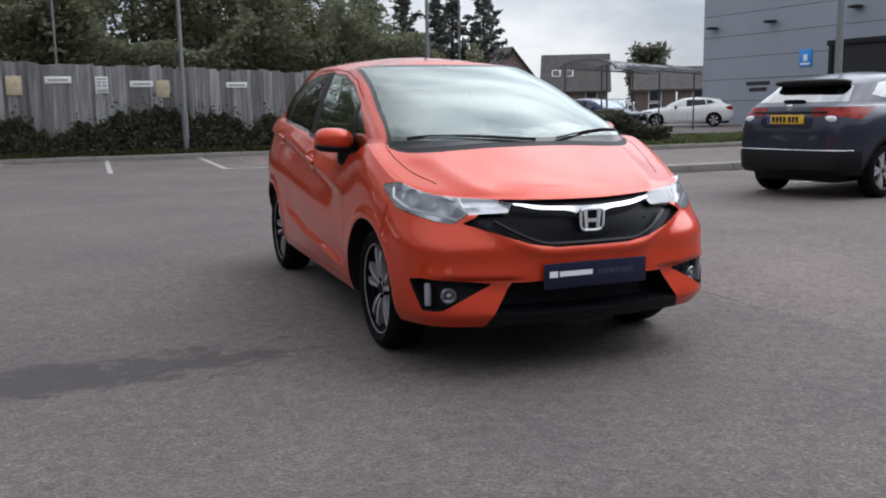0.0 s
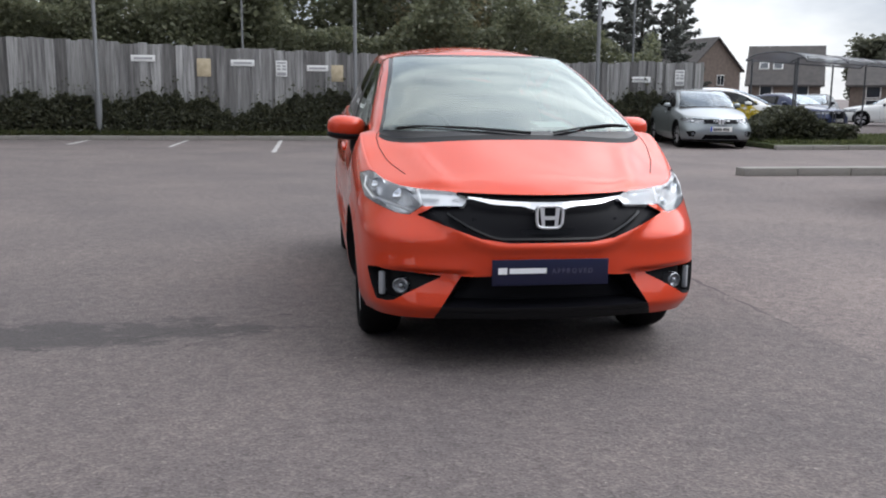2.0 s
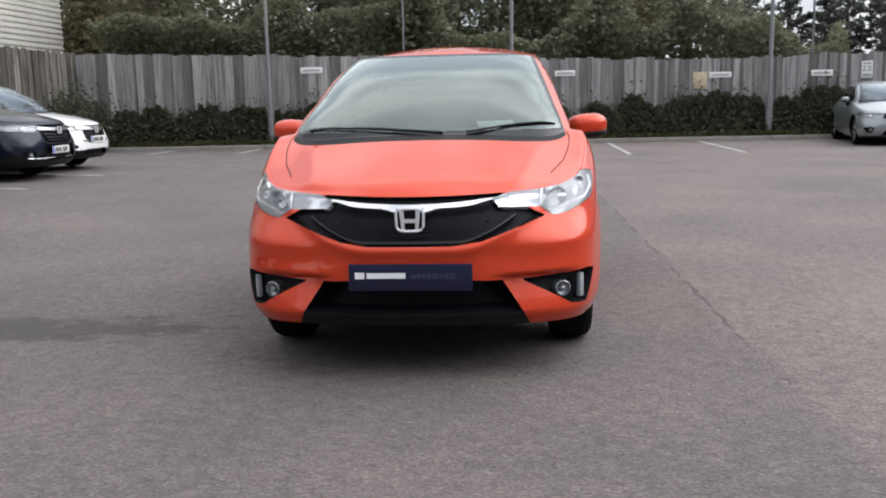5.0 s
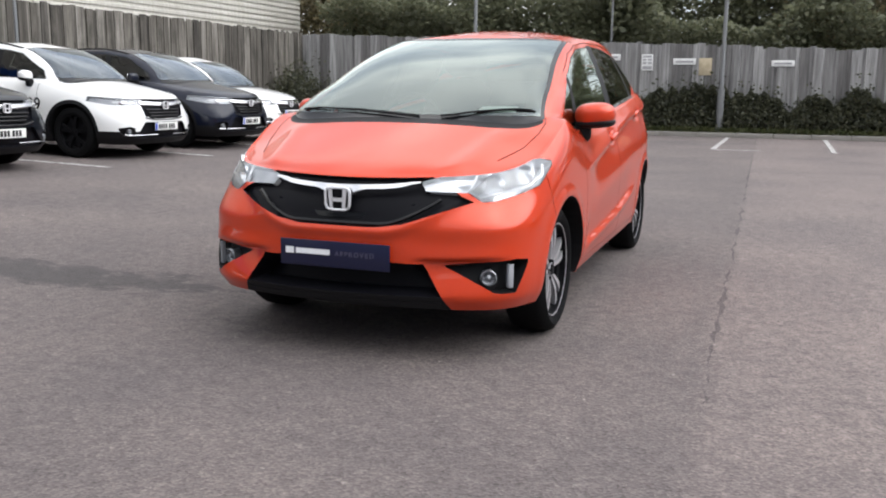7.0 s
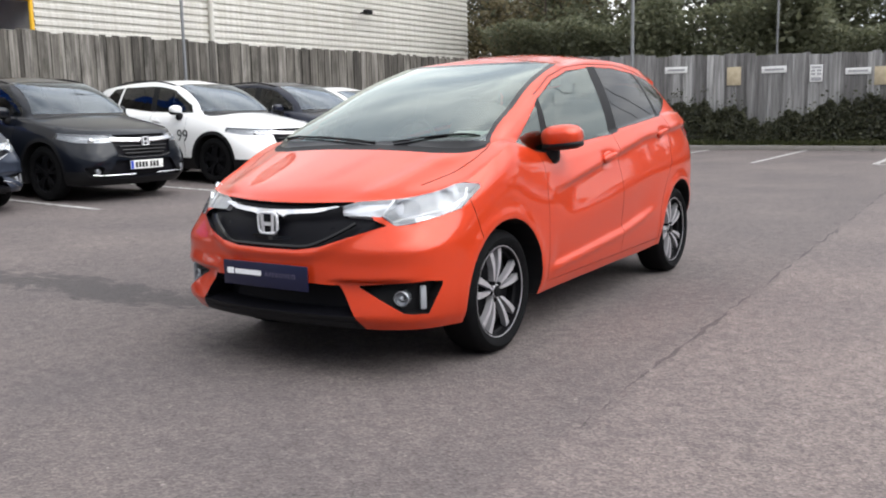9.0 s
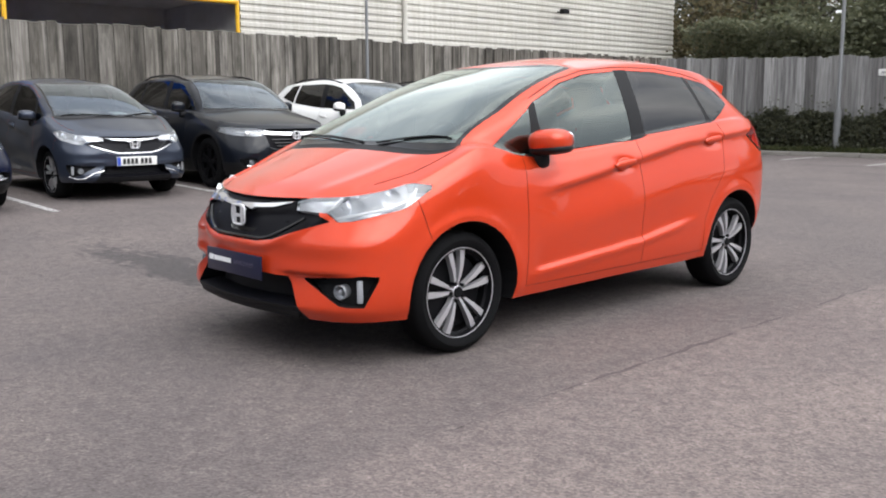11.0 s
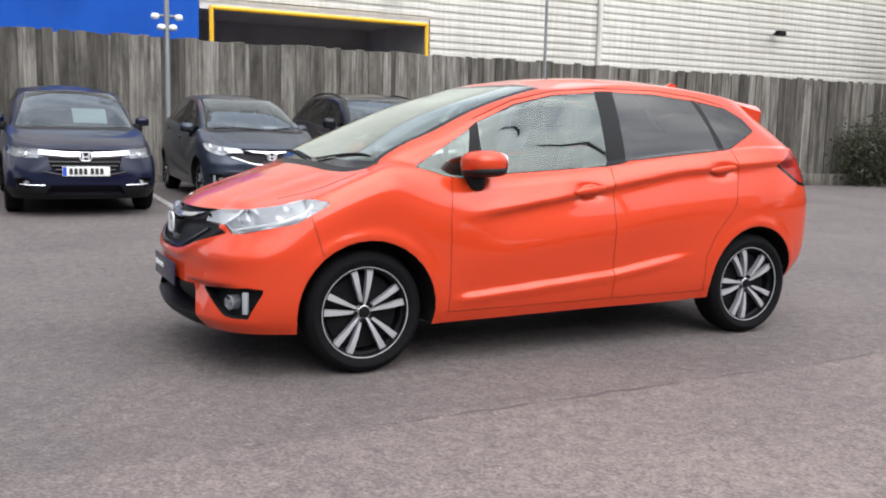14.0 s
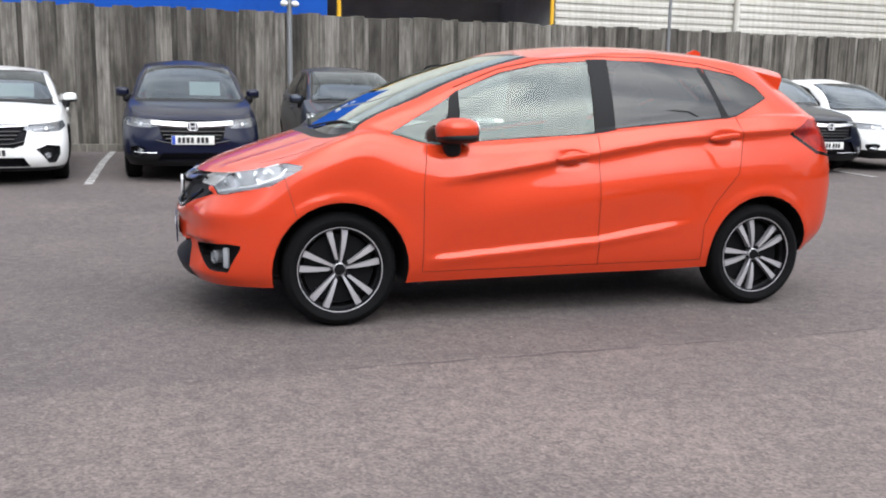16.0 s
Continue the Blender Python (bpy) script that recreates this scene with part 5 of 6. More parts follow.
row_car("navy_suv", SUV_DARK, INK_PAINT, -6.85, 8.08, "dark navy family SUV parked nose out by the fence")
row_car("white_crossover", CROSS, WHITE_PAINT, -7.15, 9.98, "white compact crossover at the end of the parked row")
head_to = Vector((0.975, 0.222, 0))
c = Vector((6.78, 3.69, 0)) + head_to * 1.305
vehicle("slate_crossover", CROSS_TAIL, SLATE_PAINT, pose(c.x, c.y, 0, 0, 0, 103), "slate grey compact crossover seen from behind, yellow rear plate", front_plate=None)
vehicle("silver_saloon", SALOON, SILVER_PAINT, pose(8.99, 16.88, 0, 0, 0, -9), "older silver four-door saloon parked by the hedge")
vehicle("white_estate", dict(GREY_HATCH, seal=0.0), WHITE_PAINT, pose(12.6, 22.7, 0, 0, 0, 62), "white hatchback standing beyond the hedge", fine=0.35)
vehicle("blue_hatchback", LOW, BLUE_PAINT, pose(17.9, 28.2, 0, 0, 0, 20), "deep blue hatchback standing beyond the hedge", fine=0.3)
vehicle("dark_hatchback", LOW, BLACK_PAINT, pose(21.6, 33.0, 0, 0, 0, -40), "dark hatchback beside the cycle shelter", fine=0.3)
vehicle("far_white_hatchback", LOW, WHITE_PAINT, pose(25.2, 32.2, 0, 0, 0, -128), "white hatchback in front of the grey showroom", fine=0.3)

# ---- ground ----
ASPHALT = Mat("asphalt", (0.15, 0.14, 0.14), 0.9)
m = ASPHALT
speck = m.node("ShaderNodeTexVoronoi", Scale=95.0)
m.link(m.where(), speck.inputs["Vector"])
stone = m.ramp(speck.outputs["Color"], [(0.0, (0.071, 0.0597, 0.0585)), (0.5, (0.114, 0.0965, 0.0942)), (0.965, (0.151, 0.1285, 0.124)), (1.0, (0.36, 0.33, 0.31))])
grime = m.ramp(m.noise(0.55, 5.0, rough=0.6), [(0.3, (0.74, 0.735, 0.75)), (0.7, (1.16, 1.13, 1.09))])
mottle = m.ramp(m.noise(13.0, 4.0, rough=0.6), [(0.3, (0.74, 0.74, 0.745)), (0.7, (1.20, 1.195, 1.185))])
chips = m.ramp(m.noise(52.0, 3.0, rough=0.7), [(0.34, (0.84, 0.835, 0.83)), (0.66, (1.15, 1.145, 1.14))])
base = m.mix(1.0, m.mix(1.0, m.mix(1.0, stone, grime, "MULTIPLY"), mottle, "MULTIPLY"), chips, "MULTIPLY")
xyz = m.node("ShaderNodeSeparateXYZ")
m.link(m.where(), xyz.inputs[0])
wob = m.noise(3.5, 4.0)
wob2 = m.noise(0.9, 2.0)
# a later, paler strip of tarmac starts along a joint near x = 1.5
off = m.math("ADD", m.math("SUBTRACT", xyz.outputs["X"], 1.52), m.math("MULTIPLY", m.math("SUBTRACT", wob, 0.5), 0.10))
off = m.math("ADD", off, m.math("MULTIPLY", xyz.outputs["Y"], 0.022))
pale = m.node("ShaderNodeMapRange")
pale.inputs["From Min"].default_value, pale.inputs["From Max"].default_value = -0.05, 0.05
m.link(off, pale.inputs["Value"])
base = m.mix(pale.outputs[0], base, m.mix(1.0, base, (1.24, 1.22, 1.205), "MULTIPLY"))
crack = m.math("LESS_THAN", m.math("ABSOLUTE", off), m.math("MULTIPLY", m.math("SUBTRACT", m.noise(1.9, 5.0, rough=0.65), m.math("ADD", 0.42, m.math("MULTIPLY", m.math("MAXIMUM", m.math("SUBTRACT", -1.3, xyz.outputs["Y"]), 0.0), 0.10))), 0.085))
base = m.mix(m.math("MULTIPLY", crack, 0.66), base, (0.026, 0.022, 0.022))
# an old dark spill beside the car, with a ragged edge
sx = m.math("DIVIDE", m.math("ADD", xyz.outputs["X"], 2.60), 1.30)
sy = m.math("DIVIDE", m.math("ADD", xyz.outputs["Y"], m.math("ADD", 1.17, m.math("MULTIPLY", m.math("SUBTRACT", wob2, 0.5), 0.5))), 0.27)
spill = m.math("ADD", m.math("MULTIPLY", sx, sx), m.math("MULTIPLY", sy, sy))
spill = m.math("ADD", spill, m.math("MULTIPLY", m.math("SUBTRACT", m.noise(4.0, 8.0, (1.0, 1.6, 1.0), rough=0.75), 0.5), 8.0))
dark = m.node("ShaderNodeMapRange")
dark.inputs["From Min"].default_value, dark.inputs["From Max"].default_value = 1.2, 0.7
m.link(spill, dark.inputs["Value"])
base = m.mix(m.math("MULTIPLY", dark.outputs[0], 0.78), base, (0.036, 0.032, 0.032))
# broken cracks along the near edge of the spill and beside it
rise = m.node("ShaderNodeMapRange")
rise.interpolation_type = "SMOOTHSTEP"
for key, value in (("From Min", -2.35), ("From Max", -1.1), ("To Min", 1.46), ("To Max", 0.86)):
    rise.inputs[key].default_value = value
m.link(xyz.outputs["X"], rise.inputs["Value"])
fine = m.math("MULTIPLY", m.math("SUBTRACT", m.noise(6.0, 5.0, rough=0.7), 0.5), 0.22)
reach = m.math("MULTIPLY", m.math("GREATER_THAN", xyz.outputs["X"], -4.0), m.math("LESS_THAN", xyz.outputs["X"], -1.15))
for shift, tilt, wide in ((0.0, 0.0, 0.085), (-0.42, 0.16, 0.06), (0.36, -0.10, 0.05)):
    line = m.math("ADD", m.math("ADD", xyz.outputs["Y"], rise.outputs[0]), m.math("ADD", fine, m.math("MULTIPLY", m.math("ADD", xyz.outputs["X"], 2.0 + (shift / tilt if tilt else 0.0)), -tilt)))
    split = m.math("LESS_THAN", m.math("ABSOLUTE", line), m.math("MULTIPLY", m.math("SUBTRACT", m.noise(2.2 + shift, 5.0, rough=0.65), 0.47), wide))
    base = m.mix(m.math("MULTIPLY", m.math("MULTIPLY", split, reach), 0.75), base, (0.028, 0.024, 0.024))
m.color(base)
m.rough(speck.outputs["Distance"], 0.75, 0.95)
m.bump(m.math("ADD", speck.outputs["Distance"], m.noise(40.0, 3.0)), 0.34, 0.01)
bm = bmesh.new()
gx = [-900, -9.6] + [-9.5 + 0.35 * i for i in range(19)] + [-2.8, 900]
gy = [-900, 9.9] + [10.0 + 0.5 * i for i in range(16)] + [17.6, 900]
sheet = [[bm.verts.new((x, y, lie(x, y))) for y in gy] for x in gx]
for a, b in zip(sheet, sheet[1:]):
    for i in range(len(gy) - 1):
        bm.faces.new((a[i], b[i], b[i + 1], a[i + 1]))
solid("ground", bm, ASPHALT.m, "grey worn tarmac of a car park", kind="structure")

LINE = Mat("worn_white_line", (0.62, 0.61, 0.58), 0.8)
LINE.color(LINE.ramp(LINE.noise(14.0, 5.0, rough=0.7), [(0.38, (0.15, 0.14, 0.137)), (0.62, (0.50, 0.49, 0.47))]))
LINE = LINE.m
CONCRETE = Mat("kerb_concrete", (0.30, 0.28, 0.26), 0.85)
CONCRETE.color(CONCRETE.mix(CONCRETE.noise(1.7, 5.0), CONCRETE.ramp(CONCRETE.noise(60.0, 3.0), [(0.3, (0.22, 0.205, 0.19)), (0.7, (0.36, 0.34, 0.32))]), (0.15, 0.14, 0.12)))
CONCRETE = CONCRETE.bump(CONCRETE.noise(60.0, 3.0), 0.3, 0.006).m
bay = 0
for x in (-9.1, -6.65, -4.2, -1.8, 0.44, 2.70, 5.05):
    solid("bay_line", box((x - 0.05, 13.5, 0.001), (x + 0.05, 18.55, 0.005)), LINE, "worn white painted bay line on tarmac", "road marking", "bay lines", smooth=False)
solid("bay_line", box((0.49, 13.45, 0.001), (1.36, 13.55, 0.005)), LINE, "short worn white cross mark on tarmac", "road marking", "bay lines", smooth=False)
for y in (-7.9, -5.5, -3.07, -0.64, 1.80, 4.12, 6.4, 8.75):
    bm, prev = bmesh.new(), None
    for x in (-12.0, -9.5, -6.5):
        ring = [bm.verts.new((x, y + d, lie(x, y) + h)) for d, h in ((-0.05, 0.001), (-0.05, 0.005), (0.05, 0.005), (0.05, 0.001))]
        for i in range(3 if prev else 0):
            bm.faces.new((prev[i], ring[i], ring[i + 1], prev[i + 1]))
        prev = ring
    bmesh.ops.recalc_face_normals(bm, faces=bm.faces[:])
    solid("bay_line", bm, LINE, "worn white painted bay line on tarmac", "road marking", "bay lines", smooth=False)
solid("bay_line", box((7.2, 5.0, 0.001), (12.0, 5.1, 0.005)), LINE, "worn white painted bay line on tarmac", "road marking", "bay lines", smooth=False)


def kerb_line(name, a, b, deep=0.14, high=0.11, label="weathered concrete kerb"):
    """A kerb of 0.9 m units from a to b, on the ground, its face on the right of that way."""
    a, b = Vector((*a, 0)), Vector((*b, 0))
    d = (b - a)
    n = max(1, round(d.length / 0.915))
    step = d.length / n
    k = thing(name, Matrix.Translation(a) @ Matrix.Rotation(math.atan2(d.y, d.x), 4, "Z"), label, "kerb", kind="structure")
    me = mesh_of(box((0.004, 0, -0.05), (step - 0.004, deep, high), 0.014), "kerb_unit", CONCRETE)
    for i in range(n):
        u = new("kerb_unit", me)
        u.parent, u.matrix_basis = k, pose(i * step, 0, random.uniform(-0.004, 0.004))


kerb_line("kerb_1", (-12.0, 18.6), (10.5, 18.6))
kerb_line("kerb_2", (5.7, 7.55), (34.0, 7.55), 0.3, 0.13)
kerb_line("kerb_3", (9.9, 14.35), (34.0, 14.35))
SOIL = Mat("soil_and_litter", (0.06, 0.045, 0.03), 0.95)
SOIL.color(SOIL.ramp(SOIL.noise(12.0, 5.0), [(0.3, (0.03, 0.026, 0.016)), (0.7, (0.085, 0.075, 0.04))]))
SOIL = SOIL.bump(SOIL.noise(30.0, 4.0), 0.6, 0.03).m
bm = bmesh.new()
prof = [(18.74, 0.0), (18.75, 0.10), (18.95, 0.16), (19.3, 0.30), (21.0, 0.34), (34.0, 0.34), (34.05, 0.0)]
cols = [[bm.verts.new((x, y, z + (0.05 * noise.noise(Vector((x * 0.8, y * 2, 0))) if 0.1 < z else 0))) for y, z in prof] for x in np.linspace(-40, 10.5, 80)]
for a, b in zip(cols, cols[1:]):
    for i in range(len(prof) - 1):
        bm.faces.new((a[i], b[i], b[i + 1], a[i + 1]))
solid("planting_bed", bm, SOIL, "dark soil bank behind the kerb", kind="structure")
GRASS_BASE = Mat("turf", (0.05, 0.07, 0.02), 0.95)
GRASS_BASE.color(GRASS_BASE.ramp(GRASS_BASE.noise(5.0, 6.0), [(0.3, (0.035, 0.05, 0.014)), (0.7, (0.08, 0.095, 0.03))]))
GRASS_BASE = GRASS_BASE.bump(GRASS_BASE.noise(90.0, 3.0), 0.8, 0.04).m
solid("verge", box((9.95, 14.49, 0), (34, 19.5, 0.13), 0.03), GRASS_BASE, "mown grass verge behind a kerb", kind="structure")

# ---- fences ----
WOOD = Mat("weathered_boards", (0.2, 0.18, 0.15), 0.9)
m = WOOD
info = m.node("ShaderNodeObjectInfo")
tone = m.ramp(info.outputs["Random"], [(0.0, (0.052, 0.047, 0.040)), (0.3, (0.098, 0.090, 0.078)), (0.6, (0.140, 0.130, 0.114)), (0.85, (0.215, 0.202, 0.183)), (1.0, (0.076, 0.070, 0.062))])
grain = m.ramp(m.scattered(4.0, 6.0, (5.0, 5.0, 0.22), 0.68), [(0.30, (0.42, 0.40, 0.385)), (0.5, (0.92, 0.91, 0.90)), (0.70, (1.7, 1.69, 1.68))])
damp = m.ramp(m.scattered(2.3, 6.0, (1.6, 1.0, 0.45), 0.65), [(0.36, (0.42, 0.42, 0.39)), (0.52, (0.95, 0.94, 0.93)), (0.7, (1.22, 1.22, 1.22))])
m.color(m.mix(1.0, m.mix(1.0, tone, grain, "MULTIPLY"), damp, "MULTIPLY"))
WOOD = m.bump(m.scattered(14.0, 5.0, (9.0, 9.0, 0.4)), 0.5, 0.008).m
GREYWOOD = Mat("grey_weathered_boards", (0.15, 0.145, 0.14), 0.9)
m = GREYWOOD
info = m.node("ShaderNodeObjectInfo")
tone = m.ramp(info.outputs["Random"], [(0.0, (0.12, 0.115, 0.113)), (0.4, (0.195, 0.191, 0.188)), (0.8, (0.28, 0.276, 0.273)), (1.0, (0.35, 0.346, 0.34))])
grain = m.ramp(m.scattered(4.0, 5.0, (4.0, 4.0, 0.25)), [(0.28, (0.5, 0.5, 0.5)), (0.7, (1.4, 1.4, 1.4))])
m.color(m.mix(1.0, tone, grain, "MULTIPLY"))
GREYWOOD = m.bump(m.scattered(14.0, 5.0, (9.0, 9.0, 0.4)), 0.4, 0.008).m


def board_fence(name, a, b, top, base, material, widths, label, step=0.0):
    """Overlapping upright boards from a to b on posts and rails; top(s) is the height s metres along."""
    a, b = Vector((*a, 0)), Vector((*b, 0))
    d = b - a
    f = thing(name, Matrix.Translation(a) @ Matrix.Rotation(math.atan2(d.y, d.x), 4, "Z"), label, "fence", kind="structure")
    rng, s, meshes = random.Random(len(name) * 7 + 3), 0.0, {}
    front = True
    while s < d.length - 0.02:
        w = rng.choice(widths) if front else rng.choice((0.14, 0.16))
        high = round(top(s) / 0.05) * 0.05
        key = (w, high)
        if key not in meshes:
            meshes[key] = mesh_of(box((0, 0, base), (w, 0.02, high), 0.003), "board", material, False)
        bo = new("board", meshes[key])
        bo.parent = f
        bo.matrix_basis = pose(s, (-0.024 if front else 0.0) - 0.006 * rng.random(), rng.uniform(-0.035, 0.03), 0, rng.uniform(-0.35, 0.35), rng.uniform(-1.5, 1.5))
        s += w - (0.03 if front else 0.035)
        front = not front
    bays = max(1, round(d.length / 1.85))
    for i in range(bays):
        s0, s1 = d.length * i / bays, d.length * (i + 1) / bays
        for z in (base + 0.3, min(top(s0), top(s1)) - 0.35):
            part("rail", box((s0, 0.03, z - 0.04), (s1, 0.075, z + 0.04), 0.006), material, f)
    part("gravel_board", box((0, -0.02, base - 0.22), (d.length, 0.03, base + 0.02), 0.008), material, f)
    return f


board_fence("fence_side", (-12.2, -16.0), (-12.2, 19.4), lambda s: 2.75, 0.2, WOOD, (0.17, 0.2, 0.22, 0.25), "tall weathered brown-grey upright board fence")
board_fence("fence_back", (-12.1, 19.35), (10.2, 19.35), lambda s: 2.72 - 0.034 * min(s, 17.0) + (0.0 if s < 17 else 0.012 * (s - 17)), 0.35, GREYWOOD, (0.17, 0.2, 0.23), "grey weathered upright board fence above planting")
solid("sleeper", box((-12.18, -16, 0), (-12.02, 18.6, 0.30), 0.01), WOOD, "low timber edging along the fence", kind="structure")

# ---- notices on the back fence ----
CREAM = Mat("cream_board", (0.50, 0.42, 0.29), 0.8)
CREAM = CREAM.color(CREAM.ramp(CREAM.noise(6.0, 4.0), [(0.3, (0.40, 0.33, 0.22)), (0.7, (0.56, 0.48, 0.34))])).m
SIGN = Mat("white_sign", (0.72, 0.72, 0.71), 0.5).m


def notice(x, z, w, h, kind):
    at = pose(x, 19.312, z)
    if kind == "cream":
        solid("notice_board", box((0, -0.008, -h), (w, 0.006, 0), 0.003), CREAM, "plain cream plywood board fixed to the fence", "board", "fence notices", at=at)
        return
    n = solid("notice", box((0, -0.006, -h), (w, 0.004, 0), 0.002), SIGN, "white fence notice with small unreadable dark lines", "sign", "fence notices", at=at)
    rows = [(0.35, 0.65, 0.12, 0.88)] if kind == "strip" else [(0.08, 0.2, 0.1, 0.9), (0.28, 0.40, 0.1, 0.42), (0.28, 0.40, 0.55, 0.9), (0.47, 0.6, 0.1, 0.42), (0.47, 0.6, 0.55, 0.9), (0.74, 0.93, 0.1, 0.9)]
    for lo, hi, a, b in rows:
        part("notice_bar", box((w * a, -0.0085, -h * hi), (w * b, -0.005, -h * lo)), FAINT_GREY, n, smooth=False)


FAINT_GREY = Mat("faded_print", (0.33, 0.33, 0.34), 0.7).m
for x, z, w, h, kind in ((-5.66, 2.19, 0.62, 0.17, "strip"), (-3.98, 2.12, 0.36, 0.47, "cream"), (-3.10, 2.10, 0.62, 0.17, "strip"), (-1.92, 2.09, 0.30, 0.42, "sheet"), (-1.10, 1.98, 0.58, 0.16, "strip"), (-0.44, 1.99, 0.32, 0.44, "cream"), (1.33, 1.93, 0.55, 0.15, "strip"),
                         (5.0, 1.80, 0.36, 0.44, "cream"), (5.42, 1.79, 0.58, 0.15, "strip"), (8.05, 1.78, 0.55, 0.16, "strip"), (9.33, 1.98, 0.28, 0.44, "sheet")):
    notice(x, z, w, h, kind)

# ---- posts ----
GALV = Mat("galvanised_steel", (0.19, 0.195, 0.20), 0.55, 0.5)
GALV = GALV.rough(GALV.noise(20.0, 4.0), 0.4, 0.7).m


def lamp_column(x, y, high, label, r=0.07, ground_z=0.0, head=True, fitting=0.0):
    c = thing("lamp_column", pose(x, y, ground_z), label, "lamp post", "lamp columns")
    part("shaft", tube([(0, 0, 0), (0, 0, 1.1), (0, 0, 1.15), (0, 0, high)], r, 14, True, r * 0.62), GALV, c)
    part("base_sleeve", tube([(0, 0, 0), (0, 0, 1.05)], r * 1.25, 14), GALV, c)
    if head:
        part("lantern", blob((0.13, 0.32, 0.06), (0, -0.25, high + 0.03), 3.0), GALV, c)
    if fitting:
        part("bracket", tube([(-0.02, -0.22, fitting), (-0.02, 0.22, fitting)], 0.025, 8), GALV, c)
        for dy, dz in ((-0.2, -0.02), (0.2, -0.02), (-0.1, -0.2), (0.1, -0.2)):
            part("camera_dome", blob((0.07, 0.07, 0.055), (0.03, dy, fitting + dz), 2.3), PLATE_WHITE, c)
        part("bracket", tube([(-0.02, -0.12, fitting - 0.18), (-0.02, 0.12, fitting - 0.18)], 0.025, 8), GALV, c)
    return c


lamp_column(-6.45, 18.92, 8.0, "slim galvanised lamp column by the back fence", 0.07, 0.14)
lamp_column(0.18, 18.92, 8.0, "slim galvanised lamp column by the back fence", 0.07, 0.14)
lamp_column(6.90, 18.92, 8.0, "slim galvanised lamp column by the back fence", 0.075, 0.14)
lamp_column(-11.8, 0.09, 7.0, "galvanised column with four small pale camera domes", 0.065, 0.0, True, 3.08)
lamp_column(-11.8, 7.95, 7.0, "thin galvanised lamp column by the side fence", 0.045)
lamp_column(10.9, 7.75, 8.0, "tall grey lamp column on the kerbed island", 0.09, 0.12)
for x in (-2.80, 8.15):
    solid("thin_pole", tube([(x, 19.6, 0.3), (x, 19.6, 7.5)], 0.03, 8), GALV, "thin bare pole behind the fence", "pole")

# ---- warehouse beyond the side fence ----
CLAD = Mat("cream_cladding", (0.56, 0.54, 0.49), 0.5)
m = CLAD
CLAD = m.color(m.mix(1.0, m.ramp(m.noise(0.5, 4.0, (1, 1, 0.4)), [(0.3, (0.52, 0.50, 0.455)), (0.7, (0.62, 0.60, 0.55))]), m.ramp(m.noise(6.0, 4.0, (1, 2.0, 0.15)), [(0.35, (0.86, 0.85, 0.82)), (0.6, (1.0, 1.0, 1.0))]), "MULTIPLY")).m
BLUE_CLAD = Mat("blue_cladding", (0.006, 0.05, 0.42), 0.5, 0.0, Specular_IOR_Level=0.12)
BLUE_CLAD = BLUE_CLAD.color(BLUE_CLAD.ramp(BLUE_CLAD.noise(0.8, 3.0), [(0.3, (0.006, 0.058, 0.30)), (0.7, (0.008, 0.074, 0.36))])).m
YELLOW = Mat("yellow_steel", (0.72, 0.40, 0.015), 0.45).m
CAVE = Mat("dark_block_wall", (0.05, 0.05, 0.055), 0.9)
CAVE = CAVE.color(CAVE.ramp(CAVE.noise(2.0, 4.0), [(0.3, (0.44, 0.43, 0.42)), (0.7, (0.56, 0.55, 0.54))])).m
VOID = Mat("dark_doorway", (0.02, 0.02, 0.022), 0.8).m
BOX_X, Y0, YA, YB, Y1, ZT = -15.0, -14.0, 1.45, 6.65, 24.3, 3.72


def corrugated(y_from, y_to, z_from, z_to, pitch, deep, upright=False):
    """A ribbed metal sheet on x = BOX_X, its ribs level or upright."""
    bmx = bmesh.new()
    lo, hi = (y_from, y_to) if upright else (z_from, z_to)
    outline, s = [], lo
    while s < hi - 1e-6:
        for k, d in ((0.0, 0.0), (0.30, 0.0), (0.42, deep), (0.88, deep)):
            if s + k * pitch < hi:
                outline.append((s + k * pitch, d))
        s += pitch
    outline.append((hi, 0.0))
    other = (z_from, z_to) if upright else (y_from, y_to)
    rows = [[bmx.verts.new((BOX_X + d, o, z) if not upright else (BOX_X + d, z, o)) for z, d in outline] for o in other]
    for i in range(len(outline) - 1):
        bmx.faces.new((rows[0][i], rows[1][i], rows[1][i + 1], rows[0][i + 1]))
    bmesh.ops.recalc_face_normals(bmx, faces=bmx.faces[:])
    if sum(f.normal.x for f in bmx.faces) < 0:
        bmesh.ops.reverse_faces(bmx, faces=bmx.faces[:])
    return bmx


wh = thing("warehouse", Matrix.Identity(4), "large warehouse clad in cream ribbed metal with a blue end", "building")
part("cladding", corrugated(YB + 0.1, Y1, 0.3, 8.6, 0.175, 0.035), CLAD, wh, "cream sheet metal with level ribs", smooth=False)
part("cladding", corrugated(YA - 0.12, YB + 0.1, ZT + 0.1, 8.6, 0.175, 0.035), CLAD, wh, smooth=False)
part("cladding", corrugated(Y0, YA - 0.12, 4.7, 8.6, 0.175, 0.035), CLAD, wh, smooth=False)
part("blue_cladding", corrugated(Y0, YA - 0.12, 0.3, 4.7, 0.9, 0.012, True), BLUE_CLAD, wh, "smooth deep blue cladding panels", smooth=False)
part("rear_mass", box((-34, Y0, 0), (-19.2, Y1, 8.6)), CLAD, wh, smooth=False)
part("roof", box((-34, Y0 - 0.1, 8.6), (BOX_X + 0.15, Y1 + 0.1, 8.8)), CLAD, wh, smooth=False)
